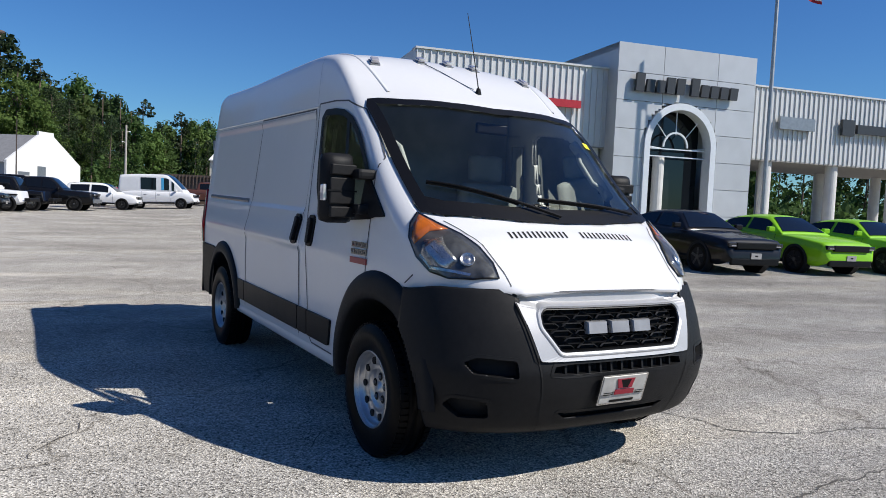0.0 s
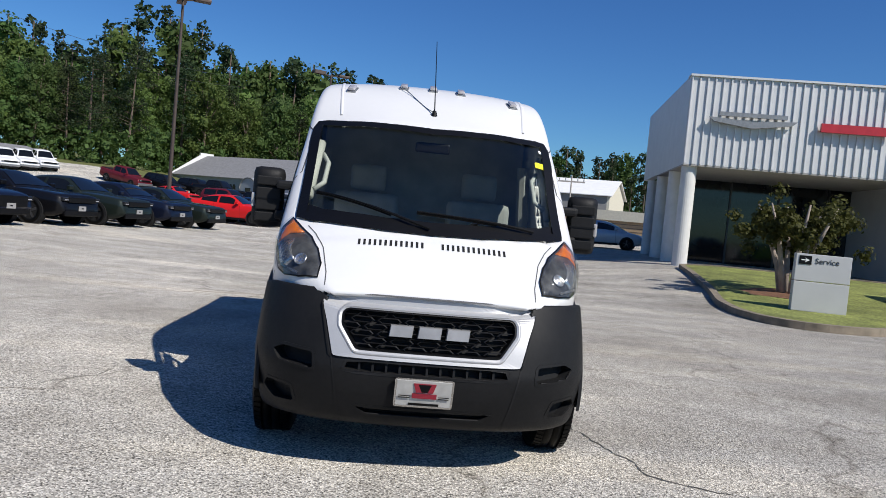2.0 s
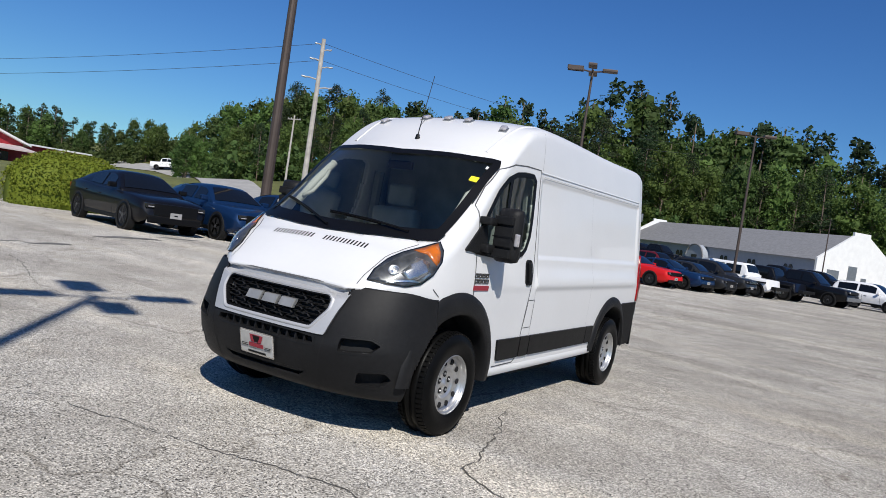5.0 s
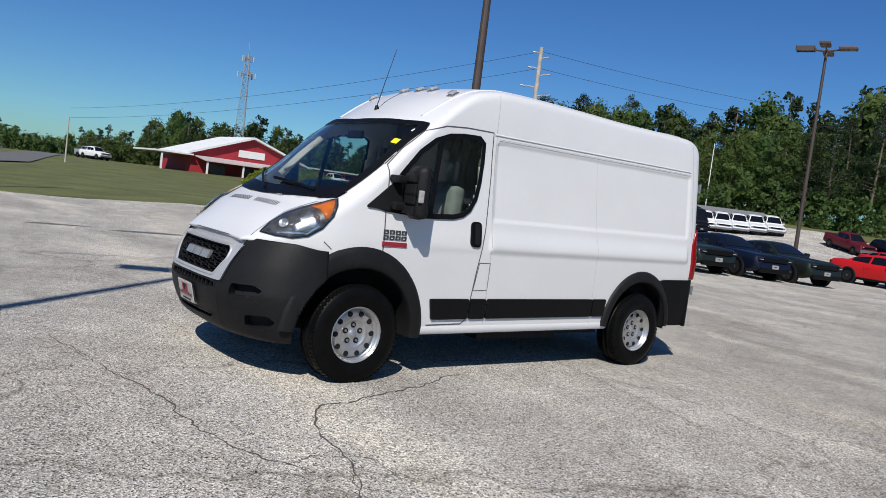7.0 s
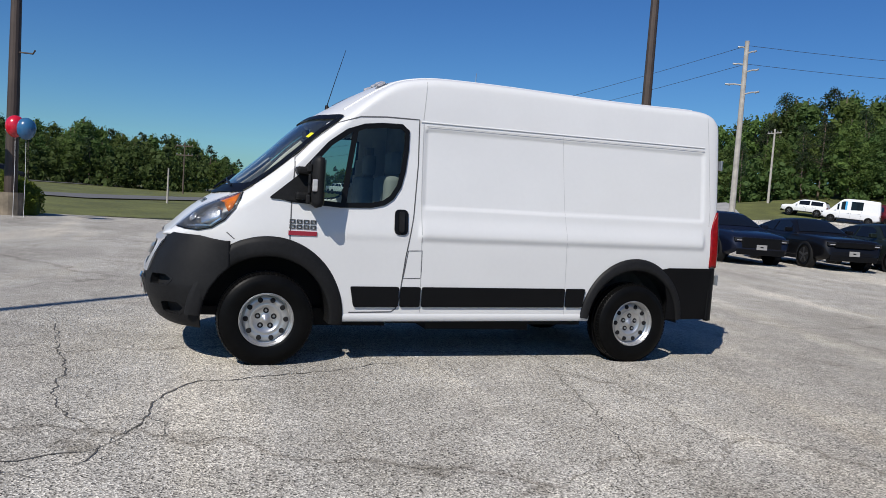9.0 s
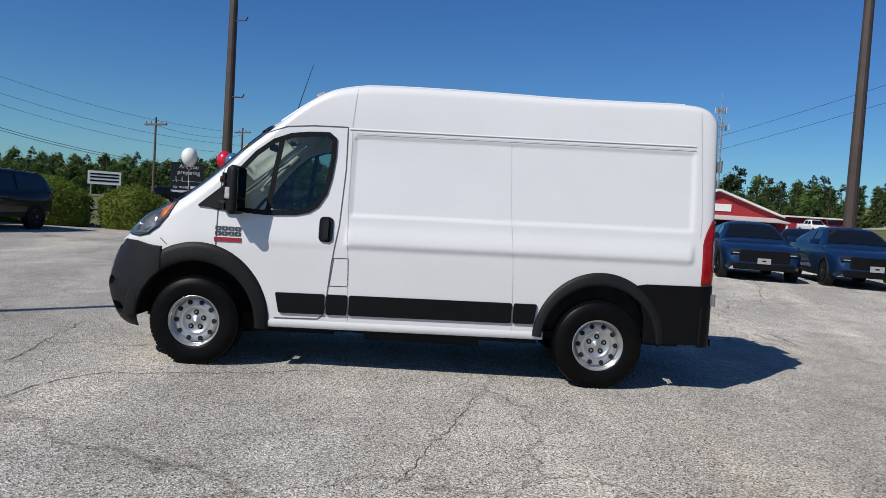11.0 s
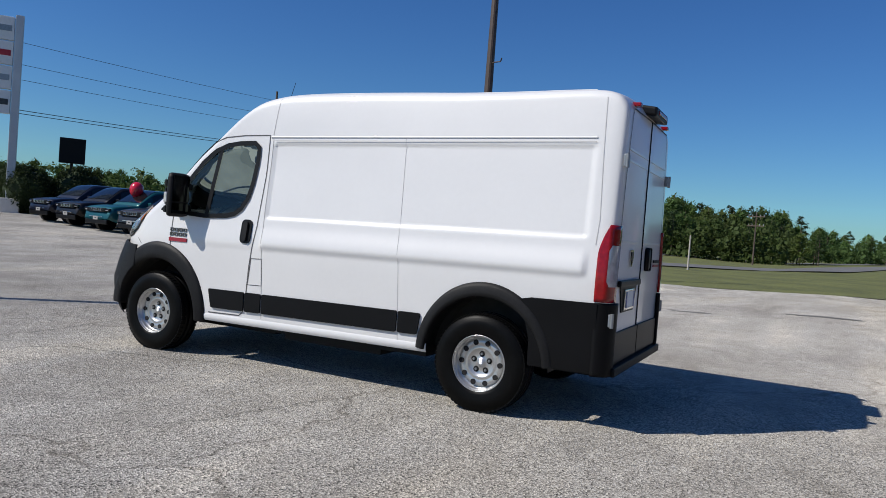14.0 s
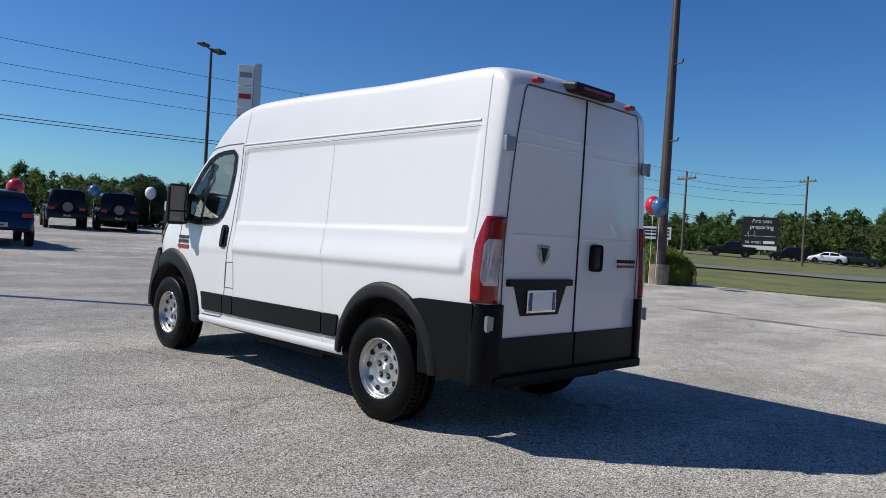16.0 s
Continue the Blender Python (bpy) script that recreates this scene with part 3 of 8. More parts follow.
def conform(pts, d, off=0.004, thick=0.0, step=0.06):
    """A patch with the outline pts, laid onto the van's skin along d, off it by off and thick deep."""
    d = Vector(d).normalized()
    u = d.orthogonal().normalized()
    v = d.cross(u)
    c = sum((Vector(p) for p in pts), Vector()) / len(pts)
    bm = bmesh.new()
    flat = [Vector(p) - d * (Vector(p) - c).dot(d) for p in pts]
    bm.faces.new([bm.verts.new(p) for p in flat])
    for axis in (u, v):
        lo = min((p - c).dot(axis) for p in flat)
        hi = max((p - c).dot(axis) for p in flat)
        n = int((hi - lo) / step)
        for i in range(1, n + 1):
            bmesh.ops.bisect_plane(bm, geom=bm.verts[:] + bm.edges[:] + bm.faces[:], plane_co=c + axis * (lo + (hi - lo) * i / (n + 1)), plane_no=axis)
    vs = bm.verts[:]
    hits = [cast(v.co, d) for v in vs]
    for v, (h, n) in zip(vs, hits):
        v.co = h + n * (off - thick)
    bm.normal_update()
    if thick:
        nrm = {tuple(v.co): n for v, (h, n) in zip(vs, hits)}
        ext = bmesh.ops.extrude_face_region(bm, geom=bm.faces[:])
        for e in ext["geom"]:
            if isinstance(e, bmesh.types.BMVert):
                n = nrm.get(tuple(e.co), -d)
                e.co = e.co + n * thick
    return bm


def dense(pts, step=0.04, closed=False):
    pts = [Vector(p) for p in pts]
    if closed:
        pts.append(pts[0])
    out = []
    for a, b in zip(pts, pts[1:]):
        n = max(1, int((b - a).length / step))
        out += [a.lerp(b, i / n) for i in range(n)]
    return out if closed else out + [pts[-1]]


def ribbon(pts, d, width, off=0.002, closed=False, bm=None, high=0.0):
    """A narrow strip that follows the van's skin; with high it stands proud as a rib."""
    bm = bm or bmesh.new()
    hn = [cast(p, d) for p in dense(pts, closed=closed)]
    rows = []
    n = len(hn)
    for i, (h, nr) in enumerate(hn):
        a, b = (hn[i - 1][0], hn[(i + 1) % n][0]) if closed else (hn[max(0, i - 1)][0], hn[min(n - 1, i + 1)][0])
        s = (b - a).normalized().cross(nr).normalized() * width / 2
        if high:
            rows.append([bm.verts.new(h - s - nr * 0.002), bm.verts.new(h - s * 0.5 + nr * high), bm.verts.new(h + s * 0.5 + nr * high), bm.verts.new(h + s - nr * 0.002)])
        else:
            rows.append([bm.verts.new(h - s + nr * off), bm.verts.new(h + s + nr * off)])
    for i in range(n if closed else n - 1):
        a, b = rows[i], rows[(i + 1) % n]
        for k in range(len(a) - 1):
            bm.faces.new((a[k], a[k + 1], b[k + 1], b[k]))
    return bm


def side_pts(pts, s):
    return [(s * 0.93, y, z) for y, z in pts]


# windows
ws_dir = (0, 0.72, -0.69)
ws3 = [(x, y, V_TOP(y) - V_DROP(y) * (abs(x) / 0.8) ** 2.6) for x, y in WS_POLY]
ws = part("windscreen", conform(ws3, ws_dir, 0.003, 0, 0.12), M_WS, van, "dark windscreen glass", smooth=True)
ws.visible_shadow = False
part("windscreen_border", ribbon([(x, y, V_TOP(y) - V_DROP(y) * (abs(x) / 0.8) ** 2.6) for x, y in shrink(WS_POLY, 0.019)], ws_dir, 0.068, 0.012, True), M_TRIM, ws, "black glass border")
low3 = [(x, y, V_TOP(y) - V_DROP(y) * (abs(x) / 0.8) ** 2.6) for x, y in [(p[0] * 0.97, p[1] + 0.05) for p in WS_LOW]]
part("cowl", ribbon(low3, ws_dir, 0.10, 0.005), M_TRIM, van, "black cowl under the windscreen")
for s in (1, -1):
    g = part("door_window", conform(side_pts(SIDE_WIN, s), (-s, 0, 0), 0.002, 0, 0.1), M_SIDEGLASS, van, "tinted door glass", smooth=True)
    g.visible_shadow = False
    part("window_seal", ribbon(side_pts(shrink(SIDE_WIN, 0.004), s), (-s, 0, 0), 0.042, 0.011, True), M_TRIM, g)
    part("window_post", ribbon(side_pts([(0.645, 1.93), (0.60, 1.62), (0.565, 1.32)], s), (-s, 0, 0), 0.045, 0.009), M_TRIM, g)
    part("mirror_base", conform(side_pts(rounded([(-0.03, 1.325), (0.30, 1.31), (0.26, 1.58)], 0.03), s), (-s, 0, 0), 0.014, 0.02, 0.08), M_PLASTIC, van)
    # doors, flaps and panel lines
    door = [(0.15, 1.0), (0.15, 1.31), (0.17, 1.66), (0.31, 1.81), (0.50, 1.97), (0.68, 2.035), (0.9, 2.055), (1.185, 2.06), (1.19, 1.7), (1.165, 1.24), (1.115, 0.9), (1.085, 0.56), (1.06, 0.47), (1.02, 0.44), (0.66, 0.43)]
    part("door_gap", ribbon(side_pts(door, s), (-s, 0, 0), 0.010, 0.002), M_SEAM, van, "narrow gap round the cab door")
    part("roof_gutter", ribbon(side_pts([(1.20, 2.045), (4.12, 2.085)], s), (-s, 0, 0), 0.018, high=0.007), M_WHITE, van, smooth=True)
    part("gutter_line", ribbon(side_pts([(1.25, 2.012), (4.12, 2.054)], s), (-s, 0, 0), 0.006, 0.008), M_FAINT, van)
    part("roof_seam", ribbon([(s * 0.8, 1.22, 2.05), (s * 0.8, 1.235, 2.25), (s * 0.8, 1.25, 2.42)], (-s, 0, -0.15), 0.006), M_FAINT, van)
    part("panel_seam", ribbon(side_pts([(2.56, 2.05), (2.60, 1.34), (2.63, 1.0), (2.66, 0.42)], s), (-s, 0, 0), 0.0032), M_FAINT, van)
    part("panel_seam", ribbon(side_pts([(1.225, 2.03), (1.228, 1.4), (1.25, 0.95), (1.275, 0.44)], s), (-s, 0, 0), 0.006), M_FAINT, van)
    part("corner_seam", ribbon(side_pts([(4.16, 2.38), (4.175, 2.0), (4.20, 1.5), (4.19, 1.32)], s), (-s, 0, 0), 0.006), M_FAINT, van)
    if s > 0:
        part("fuel_flap", ribbon(side_pts([(1.135, 0.96), (1.255, 0.965), (1.262, 0.73), (1.105, 0.725)], s), (-s, 0, 0), 0.007, 0.002, True), M_SEAM, van)
    else:
        part("slide_rail", ribbon(side_pts([(2.7, 1.37), (4.1, 1.395)], s), (-s, 0, 0), 0.042, 0, high=0.014), M_RAIL, van, "brown metal sliding door rail", smooth=True)
        part("sliding_door_gap", ribbon(side_pts([(1.28, 0.46), (1.25, 2.03), (2.56, 2.05), (2.60, 1.34), (2.66, 0.47)], s), (-s, 0, 0), 0.011, 0.002), M_SEAM, van)
    # lower cladding
    for y0, y1 in ((0.66, 1.075), (1.09, 1.265), (1.28, 2.645), (2.66, 2.855)):
        t0 = lambda y: 0.648 + RAKE * (y - 0.66)
        b0 = lambda y: 0.478 + RAKE * (y - 0.66)
        pts = [(y0 + (0.035 if y0 == 0.66 else 0), b0(y0)), (y0, t0(y0)), (y1, t0(y1)), (y1 - (0.02 if y1 == 2.855 else 0), b0(y1))]
        pts = [(p.y, p.z) for p in rounded([Vector((0, *p)) for p in pts], 0.015, 2)]
        part("side_moulding", conform(side_pts(pts, s), (-s, 0, 0), 0.016, 0.018, 0.15), M_TRIM, van, "black side moulding")
    part("sill", ribbon(side_pts([(0.56, 0.385), (2.92, 0.415)], s), (-s, 0, 0), 0.07, high=0.008), M_WHITE, van, smooth=True)
    # door handle in its black cup
    for dy, owner in ((0.0, "door_handle"), (0.275, "sliding_door_handle"))[:1 if s > 0 else 2]:
        hp = rounded([Vector((0, y + dy, z)) for y, z in ((1.00, 1.09), (1.00, 1.30), (1.115, 1.30), (1.115, 1.09))], 0.045, 5)
        cup = part(owner, conform([(s * 0.96, p.y, p.z) for p in hp], (-s, 0, 0), 0.012, 0.014, 0.06), M_TRIM, van, "black door handle")
        gp = rounded([Vector((0, y + dy, z)) for y, z in ((1.035, 1.11), (1.035, 1.28), (1.08, 1.28), (1.08, 1.11))], 0.02, 4)
        part("grip", conform([(s * 0.96, p.y, p.z) for p in gp], (-s, 0, 0), 0.030, 0.016, 0.06), M_PLASTIC, cup)
    # maker's badge as plain bars
    for k in range(2):
        for j in range(4):
            y0, z0, w = 0.14 + j * 0.055, 1.155 - k * 0.042, 0.046
            h, n = cast((s, y0 + w / 2, z0), (-s, 0, 0))
            sx = h.x + s * 0.003
            bmb = bmesh.new()
            for za, zb in ((-0.016, -0.008), (0.008, 0.016)):
                box(bmb, min(sx, sx + s * 0.005), max(sx, sx + s * 0.005), y0, y0 + w, z0 + za, z0 + zb)
            for ya in (y0, y0 + w - 0.013):
                box(bmb, min(sx, sx + s * 0.0045), max(sx, sx + s * 0.0045), ya, ya + 0.013, z0 - 0.0079, z0 + 0.0079)
            part("badge", bmb, M_BADGE, van, "dark chrome badge block")
    h, n = cast((s, 0.25, 1.07), (-s, 0, 0))
    bmb = bmesh.new()
    box(bmb, min(h.x, h.x + s * 0.008), max(h.x, h.x + s * 0.008), 0.135, 0.36, 1.045, 1.08)
    part("badge_strip", bmb, M_BADGERED, van, "red badge strip")

# wheel arches
def flare(c, ry, rz, qy, qz, s, a0, a1, name, back=False):
    """A black arch moulding round a wheel, from the outer to the inner radius."""
    verts, faces = [], []
    prof = [(0.0, -0.004), (0.06, 0.014), (0.3, 0.026), (0.7, 0.034), (0.92, 0.034), (1.0, 0.022), (1.02, -0.03), (1.02, -0.17)]
    n = 44
    for i in range(n + 1):
        a = radians(a0 + (a1 - a0) * i / n)
        for t, o in prof:
            y = c[0] + math.cos(a) * (ry + (qy - ry) * t)
            z = c[1] + math.sin(a) * (rz + (qz - rz) * t)
            x = V_SIDE(max(0.25, z)) * max(V_PLAN(y), 0.975) + o
            verts.append((s * x, y, z))
    k = len(prof)
    for i in range(n):
        for j in range(k - 1):
            faces.append((i * k + j, i * k + j + 1, (i + 1) * k + j + 1, (i + 1) * k + j))
    return part(name, raw(verts, faces), M_PLASTIC, van, "black plastic wheel arch moulding", smooth=True)


for s in (1, -1):
    flare(ARCH_F, 0.615, 0.66, 0.497, 0.497, s, -4, 178, "front_arch")
    flare(ARCH_R, 0.565, 0.61, 0.486, 0.498, s, 4, 176, "rear_arch")
    for c in (ARCH_F, ARCH_R):
        bm = bmesh.new()
        n = 28
        pr = []
        for i in range(n + 1):
            a = math.pi * (i / n)
            y, z = c[0] + 0.522 * math.cos(a), c[1] + 0.518 * math.sin(a)
            pr.append([bm.verts.new((s * 0.93, y, z)), bm.verts.new((s * 0.5, y, z))])
        for i in range(n):
            bm.faces.new((pr[i][0], pr[i][1], pr[i + 1][1], pr[i + 1][0]))
        bm.faces.new([p[1] for p in pr])
        part("wheel_well", bm, M_DARK if c is ARCH_F else M_WELL, van, "dark wheel well liner", smooth=False)

# wheels
def disc(r0, r1, d, seg):
    b = bmesh.new()
    bmesh.ops.create_cone(b, cap_ends=True, segments=seg, radius1=r0, radius2=r1, depth=d)
    return b


# dark discs on the rim paint the shade of its holes and recesses
VENT_SHADE = shared("vent_hole", disc(0.0215, 0.0205, 0.012, 14), M_DARK)
NUT_SHADE = shared("nut_recess", disc(0.0235, 0.0225, 0.004, 14), M_DARK)
TREAD = shared("tread_block", box(bmesh.new(), -0.022, 0.022, -0.013, 0.013, -0.006, 0.006), M_RUBBER)
NUT = shared("wheel_nut", disc(0.0115, 0.009, 0.016, 6), M_GREYMETAL)


def wheel(parent, m, r=0.372, w=0.225, rim=0.217):
    h = w / 2
    prof = [(-0.8, rim - 0.014), (-0.97, rim + 0.002), (-1.0, rim + 0.02), (-1.07, rim + 0.05), (-1.08, (r + rim) / 2), (-1.06, r - 0.058), (-1.03, r - 0.05), (-0.97, r - 0.03), (-0.86, r - 0.010), (-0.78, r - 0.004), (-0.56, r - 0.001), (-0.55, r - 0.012), (-0.47, r - 0.012), (-0.46, r), (-0.06, r), (-0.05, r - 0.013)]
    prof = prof + [(-p, q) for p, q in prof[::-1]]
    t = part("tyre", lathe([(h * p, q) for p, q in prof], 64), M_RUBBER, parent, "glossy black tyre", True)
    for i in range(64):
        a = 2 * math.pi * i / 64
        for sd in (-1, 1):
            piece("tread_block", TREAD, t, Matrix.Rotation(a + 0.02 * sd, 4, "X") @ Matrix.Translation((sd * h * 0.70, 0, r - 0.004)) @ Matrix.Rotation(radians(sd * 14), 4, "Y"))
    t.matrix_basis = m
    q = lathe([(-0.02, 0.0), (h * 0.50, 0.0), (h * 0.50, 0.022), (h * 0.44, 0.028), (h * 0.38, 0.042), (h * 0.38, 0.092), (h * 0.48, 0.104), (h * 0.53, 0.114), (h * 0.47, 0.124), (h * 0.50, 0.135), (h * 0.55, 0.155), (h * 0.52, 0.172), (h * 0.38, 0.184), (h * 0.30, 0.190), (h * 0.74, 0.196), (h * 0.80, 0.199), (h * 0.82, 0.205), (h * 0.95, 0.209), (h * 0.99, rim - 0.008), (h * 0.9, rim), (-0.05, rim)], 56)
    part("rim", q, M_RIM, t, "silver painted steel wheel", True)
    for i in range(10):
        a = 2 * math.pi * (i + 0.5) / 10
        piece("vent_hole", VENT_SHADE, t, Matrix.Rotation(a, 4, "X") @ Matrix.Translation((h * 0.536, 0, 0.157)) @ Matrix.Rotation(radians(90), 4, "Y"))
    for i in range(5):
        a = 2 * math.pi * i / 5 + 0.3
        piece("nut_recess", NUT_SHADE, t, Matrix.Translation((h * 0.385, 0.066 * math.cos(a), 0.066 * math.sin(a))) @ Matrix.Rotation(radians(90), 4, "Y"))
        piece("wheel_nut", NUT, t, Matrix.Translation((h * 0.43, 0.066 * math.cos(a), 0.066 * math.sin(a))) @ Matrix.Rotation(radians(90), 4, "Y"))
    return t


for y in (0.0, 3.385):
    wheel(van, pose(0.872, y, 0.366))
    wheel(van, pose(-0.872, y, 0.366, 0, 0, 180))
bm = bmesh.new()
cyl(bm, (-0.8, 3.385, 0.33), (0.8, 3.385, 0.33), 0.06)
part("rear_axle", bm, M_DARK, van)
bm = bmesh.new()
box(bm, -0.55, 0.55, -0.55, 4.2, 0.33, 0.40)
box(bm, -0.86, 0.86, 0.62, 2.88, 0.33, 0.40)
box(bm, -0.5, 0.5, 0.2, 1.1, 0.24, 0.33)
box(bm, 0.35, 0.75, 1.4, 2.4, 0.26, 0.33)
part("underbody", bm, M_DARK, van, "dark underbody")

# front bumper
def bumper_plan(u):
    """Plan of the bumper: u runs from the driver's corner (1) to the other (-1)."""
    a = u * math.pi / 2
    c, s = abs(math.cos(a)), abs(math.sin(a))
    x = 0.985 * s ** (2 / 3.0) * (1 if u >= 0 else -1)
    y = -0.30 - 0.645 * c ** (2 / 2.3)
    return x, y


B_OFF = hermite([0.27, 0.31, 0.36, 0.43, 0.5, 0.6, 0.667, 0.8, 0.9, 0.98, 1.04], [0.18, 0.115, 0.078, 0.045, 0.018, 0.0, 0.010, 0.045, 0.085, 0.125, 0.165])


def bumper_pt(u, z, off=0.0):
    x, y = bumper_plan(u)
    x1, y1 = bumper_plan(min(1, u + 0.01))
    x0, y0 = bumper_plan(max(-1, u - 0.01))
    t = Vector((x1 - x0, y1 - y0, 0)).normalized()
    n = Vector((t.y, -t.x, 0))
    if n.y > 0 or (abs(n.y) < 1e-6 and n.x * x < 0):
        n = -n
    front = abs(n.y)
    return Vector((x, y, z)) + n * (off - B_OFF(z) * (0.25 + 0.75 * front))


def bumper_hit(x, z, off=0.0):
    """The bumper's skin at a given width and height."""
    lo, hi = -1.0, 1.0
    for _ in range(30):
        mid = (lo + hi) / 2
        if bumper_pt(mid, z).x < x:
            lo = mid
        else:
            hi = mid
    return bumper_pt(lo, z, off)


POCKETS = []
for s in (1, -1):
    POCKETS.append(rounded([Vector(q) for q in ((s * 0.605, 0.588), (s * 0.612, 0.675), (s * 0.78, 0.685), (s * 0.835, 0.655), (s * 0.80, 0.605))], 0.012, 2))
    POCKETS.append(rounded([Vector(q) for q in ((s * 0.70, 0.38), (s * 0.725, 0.468), (s * 0.86, 0.480), (s * 0.885, 0.435), (s * 0.82, 0.375))], 0.012, 2))
POCKETS.append(rounded([Vector(q) for q in ((-0.44, 0.604), (-0.42, 0.655), (0.42, 0.655), (0.44, 0.604))], 0.01, 2))
POCKETS.append(rounded([Vector(q) for q in ((-0.30, 0.362), (-0.37, 0.402), (-0.2, 0.396), (0.2, 0.396), (0.37, 0.402), (0.30, 0.362))], 0.006, 2))
fascia_in = rounded([Vector(p) for p in ((0.385, 0.712), (0.472, 0.835), (0.472, 0.895), (0.445, 0.922), (-0.445, 0.922), (-0.472, 0.895), (-0.472, 0.835), (-0.385, 0.712))], 0.016, 3)
HOLES = [[tuple(p) for p in q] for q in POCKETS] + [[(0.485, 0.682), (0.53, 0.84), (0.578, 1.02), (-0.578, 1.02), (-0.53, 0.84), (-0.485, 0.682)]]
nu, nz = 180, 72
verts, faces = [], []
for i in range(nu + 1):
    u = -1 + 2 * i / nu
    top = 1.005 - 0.03 * sstep(0.75, 1.0, abs(u))
    for j in range(nz + 1):
        z = 0.285 + (top - 0.285) * j / nz
        if abs(u) > 0.9:
            z = max(z, 0.285 + (abs(u) - 0.9) * 0.5)
        verts.append(tuple(bumper_pt(u, z)))
for i in range(nu):
    for j in range(nz):
        f = (i * (nz + 1) + j, i * (nz + 1) + j + 1, (i + 1) * (nz + 1) + j + 1, (i + 1) * (nz + 1) + j)
        c = [sum(verts[k][e] for k in f) / 4 for e in (0, 2)]
        yc = sum(verts[k][1] for k in f) / 4
        if yc * yc + (c[1] - 0.37) ** 2 < 0.50 ** 2:
            continue
        if not any(inside(c, q) for q in HOLES):
            faces.append(f)
bumper = part("front_bumper", raw(verts, faces), M_PLASTIC, van, "charcoal plastic front bumper", smooth=True)
sm = bumper.modifiers.new("thickness", "SOLIDIFY")
sm.thickness, sm.offset = 0.008, -1


def bump_patch(pts, off, thick, step=0.05):
    """A patch on the bumper; its outline is given by width and height."""
    bm = bmesh.new()
    bm.faces.new([bm.verts.new((x, 0, z)) for x, z in pts])
    for ax in (Vector((1, 0, 0)), Vector((0, 0, 1))):
        lo, hi = min(v.co.dot(ax) for v in bm.verts), max(v.co.dot(ax) for v in bm.verts)
        n = int((hi - lo) / step)
        for i in range(1, n + 1):
            bmesh.ops.bisect_plane(bm, geom=bm.verts[:] + bm.edges[:] + bm.faces[:], plane_co=ax * (lo + (hi - lo) * i / (n + 1)), plane_no=ax)
    flat = {v: v.co.copy() for v in bm.verts}
    ext = bmesh.ops.extrude_face_region(bm, geom=bm.faces[:])
    newv = {e for e in ext["geom"] if isinstance(e, bmesh.types.BMVert)}
    for v in bm.verts:
        v.co = bumper_hit(v.co.x, v.co.z, off if v in newv else off - thick)
    return bm


def even(pts, n):
    """n points evenly along a closed outline, from the one straight right of its middle."""
    pts = [Vector(p) for p in pts]
    c = sum(pts, Vector((0, 0))) / len(pts)
    out = []
    for k in range(n):
        a = 2 * math.pi * k / n
        d = Vector((math.cos(a), math.sin(a) * 0.45))
        best = None
        for i in range(len(pts)):
            p, q = pts[i - 1] - c, pts[i] - c
            e = q - p
            den = d.x * e.y - d.y * e.x
            if abs(den) < 1e-9:
                continue
            t = (p.x * e.y - p.y * e.x) / den
            w = (p.x * d.y - p.y * d.x) / den
            if t > 0 and -1e-6 <= w <= 1 + 1e-6:
                best = t if best is None else max(best, t)
        out.append(tuple(c + d * best))
    return out


def loops_on(rings):
    """A moulding on the bumper through rings of (width, height, off) with as many points."""
    bm = bmesh.new()
    vs = [[bm.verts.new(bumper_hit(x, z, o)) for x, z, o in ring] for ring in rings]
    for a, b in zip(vs, vs[1:]):
        for i in range(len(a)):
            bm.faces.new((a[i - 1], a[i], b[i], b[i - 1]))
    return bm


def grown(pts, d):
    return [tuple(p) for p in shrink(pts, -d)]


NF = 160
fascia_out = rounded([Vector(p) for p in ((0.500, 0.672), (0.545, 0.84), (0.600, 0.998), (-0.600, 0.998), (-0.545, 0.84), (-0.500, 0.672))], 0.012, 3)
ring_in = even(fascia_in, NF)
ring_out = even(fascia_out, NF)
sunk = lambda z: 0.052 * sstep(0.905, 0.945, z)
brow = lambda z: 0.026 * sstep(0.93, 0.975, z)
g1, g2, g3 = [even([Vector(q) for q in grown([tuple(p) for p in fascia_in], d)], NF) for d in (0.010, 0.016, 0.024)]
fascia = part("grille_surround", loops_on([
    [(x, z, -0.012 - brow(z)) for x, z in ring_out],
    [(x, z, 0.012 - brow(z)) for x, z in ring_out],
    [(x, z, 0.010 - sunk(z)) for x, z in g3],
    [(x, z, 0.016 - sunk(z) * 0.3) for x, z in g2],
    [(x, z, 0.017) for x, z in g1],
    [(x, z, 0.010) for x, z in ring_in],
    [(x, z, -0.055) for x, z in ring_in]]), M_SILVER, van, "silver painted grille surround", smooth=False)
lip2 = even([Vector(q) for q in grown([tuple(p) for p in fascia_in], -0.009)], NF)
part("grille_lip", loops_on([[(x, z, 0.004) for x, z in ring_in], [(x, z, 0.006) for x, z in lip2], [(x, z, -0.04) for x, z in lip2]]), M_TRIM, fascia, "black inner grille rim")
part("grille_back", bump_patch([tuple(p) for p in fascia_in], -0.050, 0.004), M_DARK, van, "dark grille recess")
hl_ = bmesh.new()
rows = []
for k in range(49):
    x = -0.60 + 1.20 * k / 48
    rows.append([hl_.verts.new(bumper_hit(x, z, o)) for z, o in ((0.991, -0.012), (0.993, 0.001), (0.999, 0.001), (1.001, -0.012))])
for a, b in zip(rows, rows[1:]):
    for i in range(3):
        hl_.faces.new((a[i], a[i + 1], b[i + 1], b[i]))
